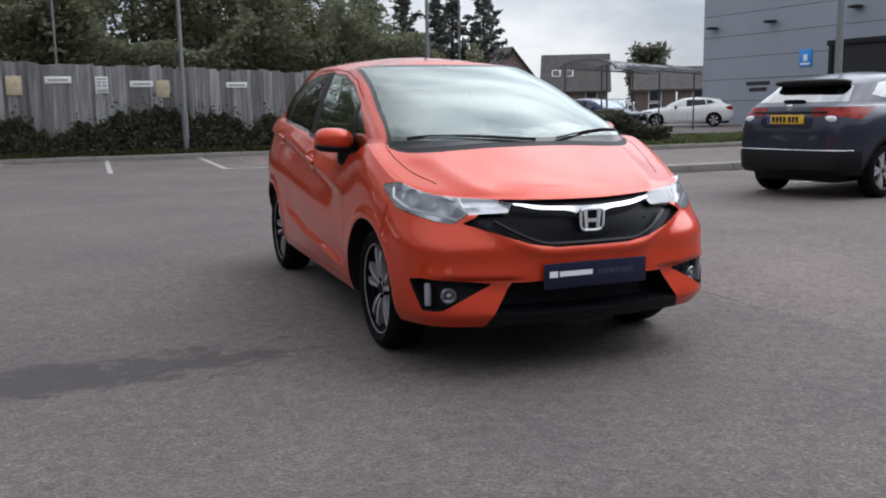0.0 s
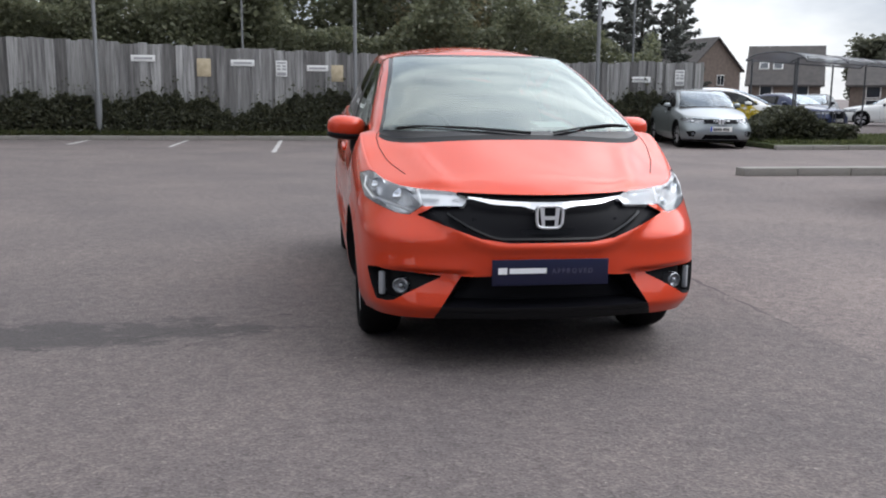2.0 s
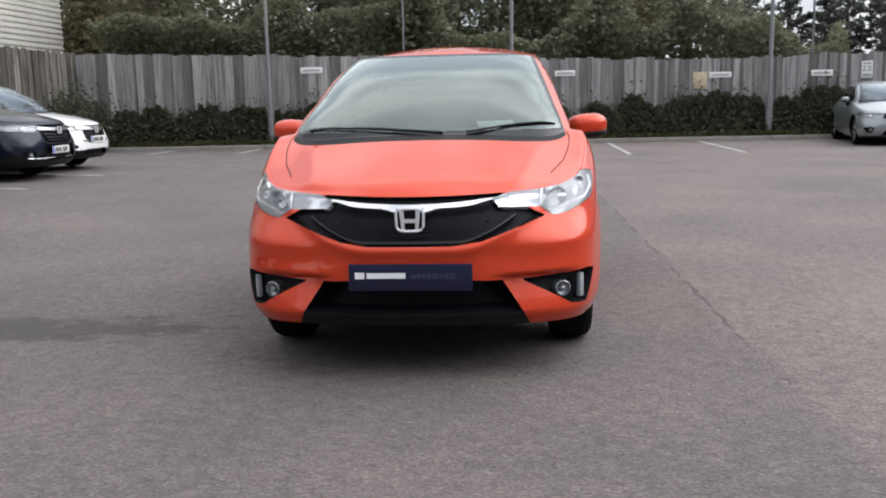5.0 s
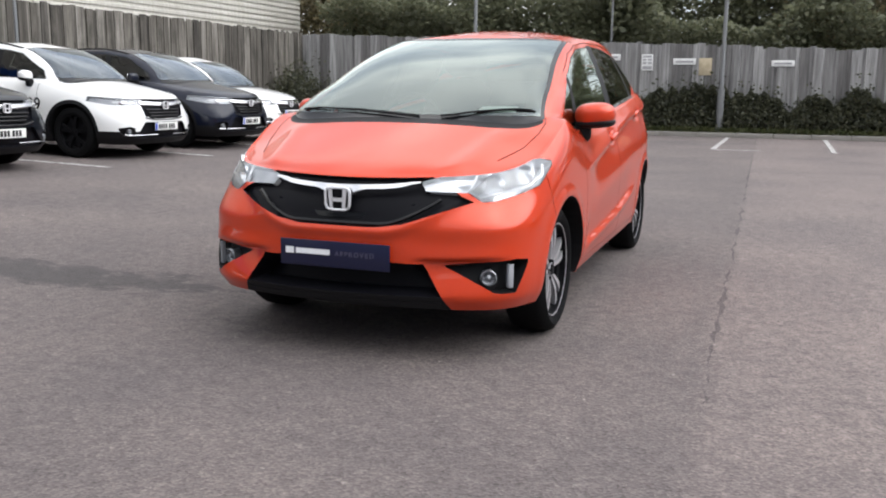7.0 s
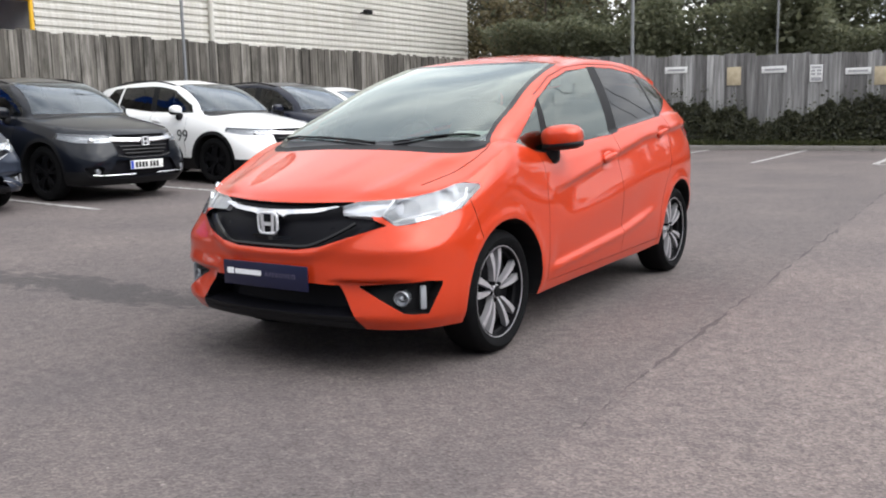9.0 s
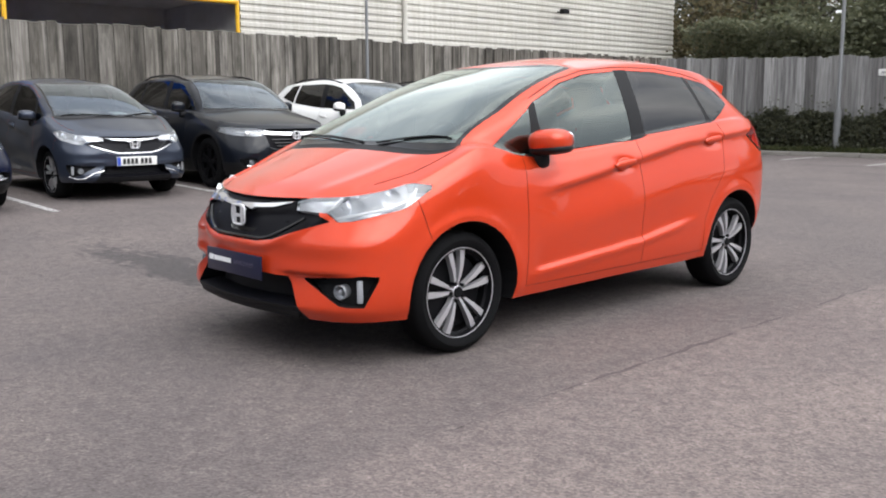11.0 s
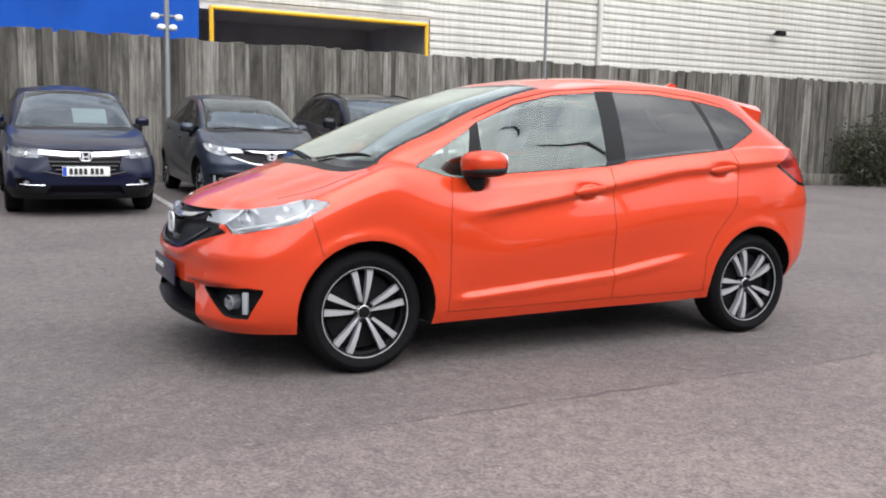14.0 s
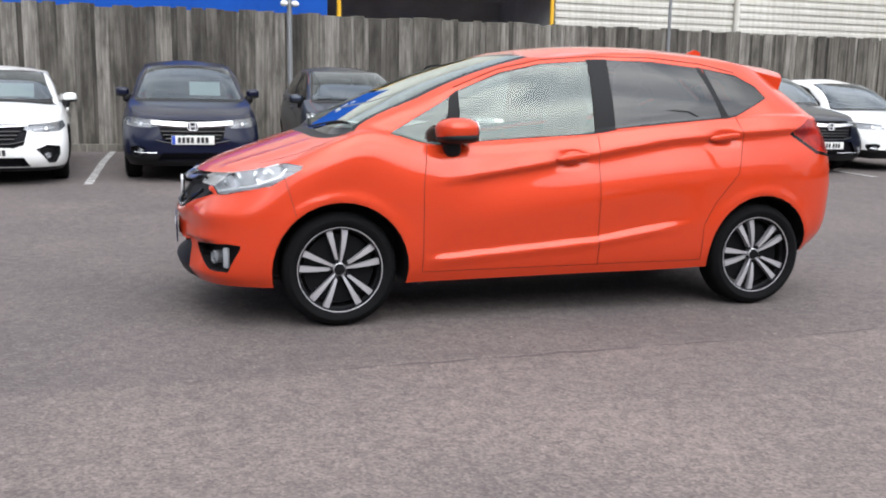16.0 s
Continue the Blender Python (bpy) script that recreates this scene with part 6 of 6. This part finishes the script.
part("side_wall", box((-19.2, Y1 - 0.2, 0), (BOX_X - 0.01, Y1 - 0.005, 8.6)), CLAD, wh, smooth=False)
part("side_wall", box((-19.2, Y0, 0), (BOX_X - 0.01, YA - 0.2, 8.6)), BLUE_CLAD, wh, smooth=False)
part("bay_wall", box((-19.2, YB + 0.14, 0), (BOX_X - 0.01, YB + 0.4, 8.6)), CAVE, wh, smooth=False)
part("bay_ceiling", box((-19.2, YA - 0.2, ZT + 0.14), (BOX_X - 0.01, YB + 0.14, ZT + 0.4)), CAVE, wh, smooth=False)
part("bay_back", box((-19.2, YA - 0.2, 0), (-18.9, YB + 0.14, ZT + 0.14)), CAVE, wh, "dark recessed loading bay", smooth=False)
part("bay_lintel", box((BOX_X - 0.4, YA - 0.1, ZT - 0.06), (BOX_X - 0.02, YB + 0.1, ZT + 0.1)), CAVE, wh, smooth=False)
part("yellow_frame", tube([(BOX_X + 0.10, YA + 0.12, 0.3), (BOX_X + 0.10, YA + 0.12, ZT)], 0.05, 8), YELLOW, wh, "yellow steel guard rail round the bay")
part("yellow_frame", tube([(BOX_X + 0.10, YA + 0.12, ZT - 0.04), (BOX_X + 0.10, YB - 0.02, ZT - 0.04)], 0.05, 8), YELLOW, wh)
part("yellow_frame", tube([(BOX_X + 0.10, YB - 0.02, 0.3), (BOX_X + 0.10, YB - 0.02, ZT)], 0.05, 8), YELLOW, wh)
part("downpipe", tube([(BOX_X + 0.10, 11.65, 0.3), (BOX_X + 0.10, 11.65, 8.5)], 0.065, 10), CLAD, wh, "cream metal downpipe")
for y, z in ((5.82, 4.36), (17.92, 4.23), (-1.2, 3.9)):
    f = part("floodlight", box((BOX_X + 0.22, y - 0.14, z - 0.07), (BOX_X + 0.40, y + 0.14, z + 0.07), 0.02), BLACK_TRIM if y > 0 else PLATE_WHITE, wh, "small wall floodlight")
    part("arm", tube([(BOX_X, y, z), (BOX_X + 0.25, y, z)], 0.025, 6), BLACK_TRIM, f)

# ---- showroom, shelter and houses on the far right ----
GREYCLAD = Mat("blue_grey_cladding", (0.20, 0.225, 0.255), 0.45)
GREYCLAD = GREYCLAD.color(GREYCLAD.ramp(GREYCLAD.noise(0.4, 3.0, (1, 1, 0.3)), [(0.3, (0.25, 0.28, 0.325)), (0.7, (0.285, 0.315, 0.36))])).m
show = thing("showroom", pose(29.0, 36.0, 0, 0, 0, 4), "tall blue-grey metal-clad showroom building", "building")
part("wall", box((0, -60, 0), (0.3, 0, 10.5)), GREYCLAD, show, smooth=False)
part("wall", box((0.3, -0.3, 0), (26, 0, 10.5)), GREYCLAD, show, smooth=False)
part("roof", box((0, -60, 10.5), (26, 0.05, 10.8)), GREYCLAD, show, smooth=False)
for k in range(9):
    part("cladding_joint", box((-0.006, -60, 1.2 + 1.1 * k), (0.002, 0, 1.225 + 1.1 * k)), VOID, show, smooth=False)
# no opening here: the doorway's inner shade is a dark panel on the wall
part("service_door", box((-0.02, -22.0, 0), (0.02, -8.6, 3.6)), VOID, show, "flat dark panel coloured as the shade inside an open service doorway", smooth=False)
for y in (-22.0, -8.6):
    part("door_jamb", box((-0.08, y - 0.1, 0), (0.0, y + 0.1, 3.75), 0.01), BLACK_TRIM, show)
part("door_head", box((-0.1, -22.2, 3.6), (0.0, -8.4, 3.85), 0.01), BLACK_TRIM, show)
SKYSIGN = Mat("bright_blue_sign", (0.03, 0.28, 0.72), 0.4).m
sg = part("blue_sign", box((-0.05, -7.5, 2.75), (0.0, -6.75, 3.55), 0.01), SKYSIGN, show, "square blue wall sign with a white mark")
part("sign_mark", box((-0.058, -7.25, 3.0), (-0.045, -7.0, 3.3), 0.01), WHITE_INK, sg)
part("sign_bar", box((-0.058, -7.4, 2.83), (-0.045, -6.85, 2.92)), WHITE_INK, sg, smooth=False)
for z, a, b in ((1.95, -4.9, -3.3), (1.65, -4.7, -3.5)):
    part("sign_bar", box((-0.012, a, z), (0.0, b, z + 0.2)), INK, show, "dark unreadable wall lettering as plain bars", smooth=False)
for y, z in ((-0.9, 5.0), (-5.0, 5.0), (-10.0, 5.2)):
    part("wall_lamp", blob((0.28, 0.30, 0.07), (-0.25, y, z), 3.0), VOID, show)

# added out of view: blocks low southern sky, so faces towards -y are darker
solid("wall_south", box((-12.5, -17.4, 0), (29.0, -17.0, 8.8)), GREYCLAD, "unseen plain grey wall added to close the car park and block low sky light", kind="structure", smooth=False)

ROOFPLASTIC = glass("smoked_roof_sheet", (0.66, 0.68, 0.70), 0.3, 0.35)
SHELTER_STEEL = Mat("dark_grey_steel", (0.09, 0.092, 0.10), 0.5, 0.4).m
sh = thing("cycle_shelter", pose(14.7, 21.57, 0, 0, 0, 37), "open shelter with a curved translucent roof on slim posts", "shelter")
arc = [(0.05 + 2.1 * (1 - math.cos(a)) / 2, 2.38 + 0.32 * math.sin(a)) for a in np.linspace(0.0, math.pi * 0.93, 15)]
bm = bmesh.new()
rows = [[bm.verts.new((x, y, z)) for y, z in arc] for x in np.linspace(0, 10.0, 6)]
for a, b in zip(rows, rows[1:]):
    for i in range(len(arc) - 1):
        bm.faces.new((a[i], b[i], b[i + 1], a[i + 1]))
part("roof_sheet", bm, ROOFPLASTIC, sh)
for x in np.linspace(0, 10.0, 4):
    part("roof_rib", tube([(x, y, z) for y, z in arc], 0.026, 6), SHELTER_STEEL, sh)
    for y in ((0.35, 1.9) if x in (0.0, 10.0) else (1.9,)):
        part("post", tube([(x, y, 0), (x, y, 2.5)], 0.035, 8), SHELTER_STEEL, sh)
for y, z in (arc[0], arc[7], arc[-1]):
    part("purlin", tube([(0, y, z), (10.0, y, z)], 0.03, 6), SHELTER_STEEL, sh)
for k in range(6):
    part("cycle_rail", tube([(0.5 + k, 0.5, 0), (0.5 + k, 0.5, 0.75), (0.5 + k, 1.2, 0.75), (0.5 + k, 1.2, 0)], 0.025, 6), SHELTER_STEEL, sh)

BRICK = Mat("far_brick", (0.22, 0.13, 0.09), 0.9)
BRICK = BRICK.color(BRICK.ramp(BRICK.noise(3.0, 5.0), [(0.3, (0.11, 0.085, 0.072)), (0.7, (0.16, 0.125, 0.105))])).m
TILE = Mat("far_roof_tiles", (0.075, 0.06, 0.055), 0.9)
TILE = TILE.color(TILE.ramp(TILE.noise(2.0, 5.0), [(0.3, (0.05, 0.046, 0.045)), (0.7, (0.078, 0.07, 0.066))])).m
FRAME_WHITE = Mat("white_window_frame", (0.7, 0.7, 0.68), 0.5).m


def house(at, w, d, eaves, ridge, label, gable_windows=1, front_windows=3, chimney=True, skylights=0):
    """A house, its gable to -y and its ridge along y."""
    h = thing("house", at, label, "house", "far houses")
    bmx = prism([(-w / 2, 0), (w / 2, 0), (w / 2, eaves), (0, ridge), (-w / 2, eaves)], d, pose(0, 0, 0, 90, 0, 0) @ pose(0, 0, -d))
    part("wall", bmx, BRICK, h, smooth=False)
    for s in (1, -1):
        o = 0.35
        k = (ridge - eaves) / (w / 2)
        low, top = Vector((s * (w / 2 + o), 0, eaves - o * k)), Vector((0, 0, ridge))
        bmx = bmesh.new()
        vs = [bmx.verts.new(p + Vector((0, y, z))) for z in (0.02, 0.2) for y in (-o, d + o) for p in (low, top)]
        for q in ((0, 1, 3, 2), (4, 6, 7, 5), (0, 4, 5, 1), (1, 5, 7, 3), (3, 7, 6, 2), (2, 6, 4, 0)):
            bmx.faces.new([vs[i] for i in q])
        bmesh.ops.recalc_face_normals(bmx, faces=bmx.faces[:])
        part("roof", bmx, TILE, h, smooth=False)
    spots = [(-w * 0.2 + 0.4 * w * i if gable_windows > 1 else 0.1 * w, z) for i in range(gable_windows) for z in ((eaves * 0.72,) if gable_windows == 1 else (eaves * 0.25, eaves * 0.72))]
    for x, z in spots:
        wnd = part("window", box((x - 0.5, -0.06, z - 0.6), (x + 0.5, 0.02, z + 0.6), 0.01), FRAME_WHITE, h)
        for s in (-1, 1):
            part("pane", box((x + s * 0.24 - 0.2, -0.075, z - 0.52), (x + s * 0.24 + 0.2, -0.05, z + 0.52)), DARK_PANE, wnd, smooth=False)
    for i in range(front_windows):
        y = d * (i + 0.5) / front_windows
        for z in (eaves * 0.25, eaves * 0.75):
            wnd = part("window", box((-w / 2 - 0.06, y - 0.6, z - 0.55), (-w / 2 + 0.02, y + 0.6, z + 0.55), 0.01), FRAME_WHITE, h)
            part("pane", box((-w / 2 - 0.075, y - 0.52, z - 0.47), (-w / 2 - 0.05, y + 0.52, z + 0.47)), DARK_PANE, wnd, smooth=False)
    pitch = math.degrees(math.atan2(ridge - eaves, w / 2))
    for i in range(skylights):
        at_y, up = d * (0.30 + 0.2 * i) + 2.0, 0.42
        sky_window = part("skylight", box((-0.5, -0.45, 0.0), (0.5, 0.45, 0.08), 0.02), FRAME_WHITE, h, at=pose(-w / 2 * (1 - up), at_y, eaves + (ridge - eaves) * up + 0.2, 0, -pitch, 0))
        part("pane", box((-0.42, -0.37, 0.07), (0.42, 0.37, 0.095)), DARK_PANE, sky_window, smooth=False)
    if chimney:
        part("chimney", box((-0.4, d * 0.5 - 0.35, ridge - 0.5), (0.4, d * 0.5 + 0.35, ridge + 1.0), 0.03), BRICK, h)


DARK_PANE = Mat("dark_window_pane", (0.02, 0.024, 0.03), 0.08).m
house(pose(44.9, 94.0, 0, 0, 0, 14), 7.0, 10.0, 4.4, 7.8, "brown brick house with a steep gable", 1, 3, False)
house(pose(49.57, 80.05, 0, 0, 0, 60.85), 8.0, 6.6, 2.6, 6.2, "brown brick house, its long roof towards the car park", 1, 2, False, 2)
house(pose(49.79, 67.97, 0, 0, 0, 55.9), 6.0, 3.7, 2.4, 4.35, "low brown brick house behind the shelter", 1, 1, False)
house(pose(53.0, 65.8, 0, 0, 0, 55.9), 6.0, 3.6, 2.4, 4.3, "low brown brick house beside the showroom", 1, 1, False)

# ---- trees, shrubs and grass ----


def leaf_mat(name, dark, mid, light):
    mm = Mat(name, mid, 0.5)
    g = mm.node("ShaderNodeNewGeometry")
    mm.color(mm.ramp(g.outputs["Random Per Island"], [(0.0, dark), (0.55, mid), (1.0, light)]))
    mm.bsdf.inputs["Specular IOR Level"].default_value = 0.5
    thin = mm.node("ShaderNodeBsdfTranslucent")
    mm.link(mm.bsdf.inputs["Base Color"].links[0].from_socket, thin.inputs["Color"])
    both = mm.node("ShaderNodeMixShader")
    both.inputs[0].default_value = 0.5
    mm.link(mm.bsdf.outputs[0], both.inputs[1])
    mm.link(thin.outputs[0], both.inputs[2])
    mm.link(both.outputs[0], next(n for n in mm.nodes if n.type == "OUTPUT_MATERIAL").inputs["Surface"])
    return mm.m


LEAF = leaf_mat("green_leaves", (0.105, 0.113, 0.07), (0.15, 0.16, 0.095), (0.20, 0.205, 0.125))
LEAF_DARK = leaf_mat("dark_leaves", (0.08, 0.085, 0.06), (0.115, 0.12, 0.082), (0.16, 0.16, 0.11))
LEAF_BROWN = leaf_mat("turning_leaves", (0.10, 0.08, 0.045), (0.17, 0.145, 0.075), (0.25, 0.21, 0.12))
NEEDLE = leaf_mat("conifer_needles", (0.075, 0.082, 0.075), (0.11, 0.118, 0.105), (0.15, 0.155, 0.135))
IVY = leaf_mat("bank_leaves", (0.04, 0.044, 0.028), (0.07, 0.075, 0.046), (0.12, 0.12, 0.07))
BLADE = leaf_mat("grass_blades", (0.04, 0.055, 0.016), (0.075, 0.09, 0.03), (0.14, 0.14, 0.06))
BARK = Mat("bark", (0.07, 0.055, 0.042), 0.9)
BARK = BARK.bump(BARK.noise(14.0, 5.0, (1, 1, 0.2)), 0.7, 0.03).m


def leaves_at(points, sizes, rng, flat=0.4, long=1.5):
    """One mesh of small folded leaves at the points."""
    n = len(points)
    d = rng.normal(size=(n, 3))
    d[:, 2] = d[:, 2] * flat
    d /= np.linalg.norm(d, axis=1)[:, None] + 1e-9
    up = rng.normal(size=(n, 3))
    side = np.cross(d, up)
    side /= np.linalg.norm(side, axis=1)[:, None] + 1e-9
    s = sizes[:, None]
    nrm = np.cross(d, side)
    a = points - d * s * long * 0.5
    b = points + side * s * 0.5 + nrm * s * 0.12
    c = points + d * s * long * 0.5
    e = points - side * s * 0.5 + nrm * s * 0.12
    verts = np.stack([a, b, c, e], 1).reshape(-1, 3)
    faces = np.arange(4 * n).reshape(-1, 4)
    me = bpy.data.meshes.new("leaves")
    me.from_pydata(verts.tolist(), [], faces.tolist())
    return me


def broad_tree(name, seed, high, spread, leaf, count, material, label, at, clump=0.55):
    """A tapered trunk, forking limbs, and clumps of leaves about their ends."""
    rng = np.random.default_rng(seed)
    rr = random.Random(seed)
    t = thing(name, at, label, "tree", "trees behind the fence")
    bmx = bmesh.new()
    add_tube(bmx, [(0, 0, 0), (0.06, 0.03, high * 0.2), (-0.05, 0.05, high * 0.45), (0.05, 0, high * 0.85)], 0.05 + high * 0.016, 9, True, 0.03)
    tips = []
    for k in range(15):
        z = high * (0.16 + 0.68 * k / 14)
        a = k * 2.4 + rr.uniform(-0.5, 0.5)
        reach = spread * (0.55 + 0.5 * math.sin(math.pi * (0.15 + 0.75 * k / 14))) * rr.uniform(0.65, 1.05)
        end = Vector((math.cos(a) * reach, math.sin(a) * reach, z + high * rr.uniform(0.06, 0.17)))
        mid = Vector((math.cos(a) * reach * 0.5, math.sin(a) * reach * 0.5, z + high * 0.03))
        add_tube(bmx, [(0, 0, z), mid, end], 0.05, 5, True, 0.012)
        tips += [end, mid.lerp(end, 0.55) + Vector((rr.uniform(-0.4, 0.4), rr.uniform(-0.4, 0.4), rr.uniform(-0.2, 0.5)))]
        for j in range(3):
            q = end + Vector((rr.uniform(-0.7, 0.7), rr.uniform(-0.7, 0.7), rr.uniform(-0.5, 0.7)))
            add_tube(bmx, [mid.lerp(end, 0.6), q], 0.018, 4, True, 0.006)
            tips.append(q)
    tips.append(Vector((0, 0, high * 0.95)))
    part("trunk", bmx, BARK, t)
    centre = np.array([tuple(p) for p in tips])
    pick = rng.integers(0, len(centre), count)
    size = rng.uniform(0.55, 1.25, len(centre)) * clump
    pts = centre[pick] + rng.normal(size=(count, 3)) * size[pick][:, None] * np.array([1, 1, 0.75])
    pts[:, 2] = np.maximum(pts[:, 2], 0.25)
    pts = pts[rng.random(count) > 0.86 * smooth(0.40, 0.74, pts[:, 2] / high)]
    me = leaves_at(pts, rng.uniform(0.6, 1.35, len(pts)) * leaf, rng)
    me.materials.append(material)
    c = new("crown", me)
    c.parent = t
    return t


def conifer(name, seed, high, spread, at, label, count=5600):
    rng, rr = np.random.default_rng(seed), random.Random(seed)
    t = thing(name, at, label, "tree", "trees behind the fence")
    bmx = bmesh.new()
    add_tube(bmx, [(0, 0, 0), (0.03, 0, high * 0.5), (0, 0, high)], 0.14, 8, True, 0.015)
    pts = []
    for k in range(58):
        z = high * (0.12 + 0.87 * k / 57)
        reach = spread * (1 - k / 59) ** 0.85 * rr.uniform(0.45, 1.2)
        a = k * 2.39 + rr.uniform(-0.4, 0.4)
        end = Vector((math.cos(a) * reach, math.sin(a) * reach, z + reach * rr.uniform(0.05, 0.45)))
        add_tube(bmx, [(0, 0, z), end], 0.022, 4, True, 0.006)
        for j in range(int(count / 58 * (0.35 + reach / spread))):
            f = rr.random() ** 0.6
            p = Vector((0, 0, z)).lerp(end, f)
            w = 0.05 + 0.10 * (1 - f)
            pts.append((p.x + rr.gauss(0, w), p.y + rr.gauss(0, w), p.z + rr.gauss(-0.04, w)))
    part("trunk", bmx, BARK, t)
    me = leaves_at(np.array(pts), rng.uniform(0.07, 0.15, len(pts)), rng, 0.5, 2.6)
    me.materials.append(NEEDLE)
    c = new("crown", me)
    c.parent = t
    return t


LABEL_TREE = "broadleaf tree with uneven crown behind the board fence"
t1 = broad_tree("broadleaf_tree", 1, 9.5, 2.3, 0.12, 19000, LEAF, LABEL_TREE, pose(-9.6, 24.5, 0.3, 0, 0, 10))
t2 = broad_tree("broadleaf_tree", 2, 10.5, 2.6, 0.12, 20000, LEAF_DARK, LABEL_TREE, pose(-6.4, 25.8, 0.3, 0, 0, 60))
t3 = broad_tree("broadleaf_tree", 3, 8.0, 2.0, 0.13, 11000, LEAF, LABEL_TREE, pose(-3.4, 23.6, 0.3))
t4 = broad_tree("broadleaf_tree", 4, 8.6, 2.0, 0.13, 9000, LEAF_BROWN, "tree with thinning brown autumn leaves behind the fence", pose(-12.6, 26.5, 0.3), 0.6)
for base, x, y, k, turn in ((t1, -0.6, 25.6, 1.0, 140), (t2, 1.9, 27.0, 0.95, 200), (t1, 3.9, 25.2, 0.9, 255), (t3, 5.6, 24.2, 0.8, 70),
                            (t1, -4.6, 31.0, 1.0, 15), (t1, 3.6, 31.5, 0.95, 170), (t2, -14.2, 29.0, 0.95, 130), (t4, -11.2, 23.2, 0.7, 190),
                            (t4, 3.2, 23.0, 0.7, 40), (t3, -7.6, 22.4, 0.66, 310), (t4, -15.2, 27.4, 0.95, 75), (t2, -17.6, 31.5, 0.9, 20)):
    copy_thing(base, pose(x, y, 0.3, 0, 0, turn) @ Matrix.Diagonal((k, k, k, 1)))
c1 = conifer("conifer_tree", 11, 7.8, 2.2, pose(16.3, 36.5, 0, 0, 0, 0), "dark pointed conifer standing against the sky")
for x, y, k in ((14.9, 37.2, 0.92), (13.6, 36.0, 0.84), (12.3, 37.0, 0.95), (10.4, 36.0, 0.88), (9.0, 33.0, 0.85)):
    copy_thing(c1, pose(x, y, 0, 0, 0, x * 50) @ Matrix.Diagonal((k, k, k, 1)))
broad_tree("far_tree", 21, 8.6, 1.8, 0.46, 34000, LEAF_DARK, "round-headed tree beyond the houses", pose(58.7, 86.0, 0) @ Matrix.Diagonal((0.85, 0.85, 0.85, 1)))


def mass(name, count, place, size, material, label, seed, flat=0.5, long=1.4):
    rng = np.random.default_rng(seed)
    pts = place(rng, count)
    me = leaves_at(pts, rng.uniform(0.6, 1.4, len(pts)) * size, rng, flat, long)
    me.materials.append(material)
    return tagged(new(name, me), label, "plants", kind="stuff")


def bank(rng, n):
    x = rng.uniform(-12.0, 10.4, n)
    lump = np.array([noise.noise(Vector((a * 0.55, 0.3, 5.0))) + 0.55 * noise.noise(Vector((a * 1.9, 1.3, 2.0))) + 0.4 * noise.noise(Vector((a * 6.1, 0.3, 9.0))) for a in x])
    top = 0.98 + 0.55 * lump
    z = 0.13 + (top - 0.13).clip(0.12) * rng.random(n) ** 0.75 * np.where(rng.random(n) < 0.04, 1.35, 1.0)
    front = 18.78 + 0.30 * ((z - 0.13) / 0.9).clip(0, 1)
    return np.stack([x, front + rng.random(n) ** 1.6 * (19.3 - front), z + 0.08], 1)


mass("shrub_bank", 64000, bank, 0.055, IVY, "dark ivy and low shrubs on the bank under the fence", 31)


def under(rng, n):
    x, z = rng.uniform(-12.3, 9.6, n), 0.4 + 4.6 * rng.random(n) ** 0.9
    lump = np.array([noise.noise(Vector((a * 0.55, b * 0.5, 7.0))) for a, b in zip(x, z)])
    keep = z < 3.9 + 1.6 * lump - 1.5 * smooth(6.8, 8.5, x)
    y = 20.4 + 1.1 * rng.random(n) + 1.6 * lump.clip(-0.4, 0.6)
    return np.stack([x, y, z], 1)[keep]


mass("undergrowth", 78000, under, 0.10, LEAF, "dark tangled undergrowth behind the fence", 32)


def corner(rng, n):
    p = rng.normal(size=(n, 3)) * (0.35, 0.5, 0.45) + (-11.7, 18.4, 0.75)
    p[:, 2] = np.abs(p[:, 2]) + 0.02
    p[:, 0] = np.maximum(p[:, 0], -12.1)
    return p


mass("corner_shrub", 5000, corner, 0.06, IVY, "dark shrub in the corner of the two fences", 33)


def hedge(rng, n):
    x, y, z = rng.uniform(10.1, 12.7, n), rng.uniform(15.4, 16.7, n), rng.random(n) ** 0.6
    k = 0.80 * (1 - smooth(12.0, 13.0, x) * 0.6) * (0.85 + 0.3 * np.sin(3 * x))
    return np.stack([x, y, 0.12 + z * k], 1)


mass("hedge", 11000, hedge, 0.06, IVY, "low clipped dark green hedge beside the drive", 34)


def yellow_bush(rng, n):
    return rng.normal(size=(n, 3)) * (0.3, 0.2, 0.12) + (10.4, 17.6, 0.75)


mass("yellow_bush", 1200, yellow_bush, 0.06, leaf_mat("yellow_leaves", (0.25, 0.19, 0.01), (0.42, 0.32, 0.02), (0.55, 0.45, 0.05)), "small yellow-leaved bush by the hedge", 35)


def blades(rng, n):
    x = rng.uniform(-12, 10.4, n)
    return np.stack([x, 18.76 + 0.25 * rng.random(n) ** 1.5, 0.12 + 0.10 * rng.random(n)], 1)


mass("grass", 16000, blades, 0.022, BLADE, "rough grass along the kerb", 36, 3.0, 5.0)


def verge_blades(rng, n):
    return np.stack([rng.uniform(10, 32, n), 14.55 + 4.8 * rng.random(n) ** 1.6, 0.14 + 0.05 * rng.random(n)], 1)


mass("verge_grass", 26000, verge_blades, 0.03, BLADE, "short mown grass on the verge", 37, 3.0, 3.5)
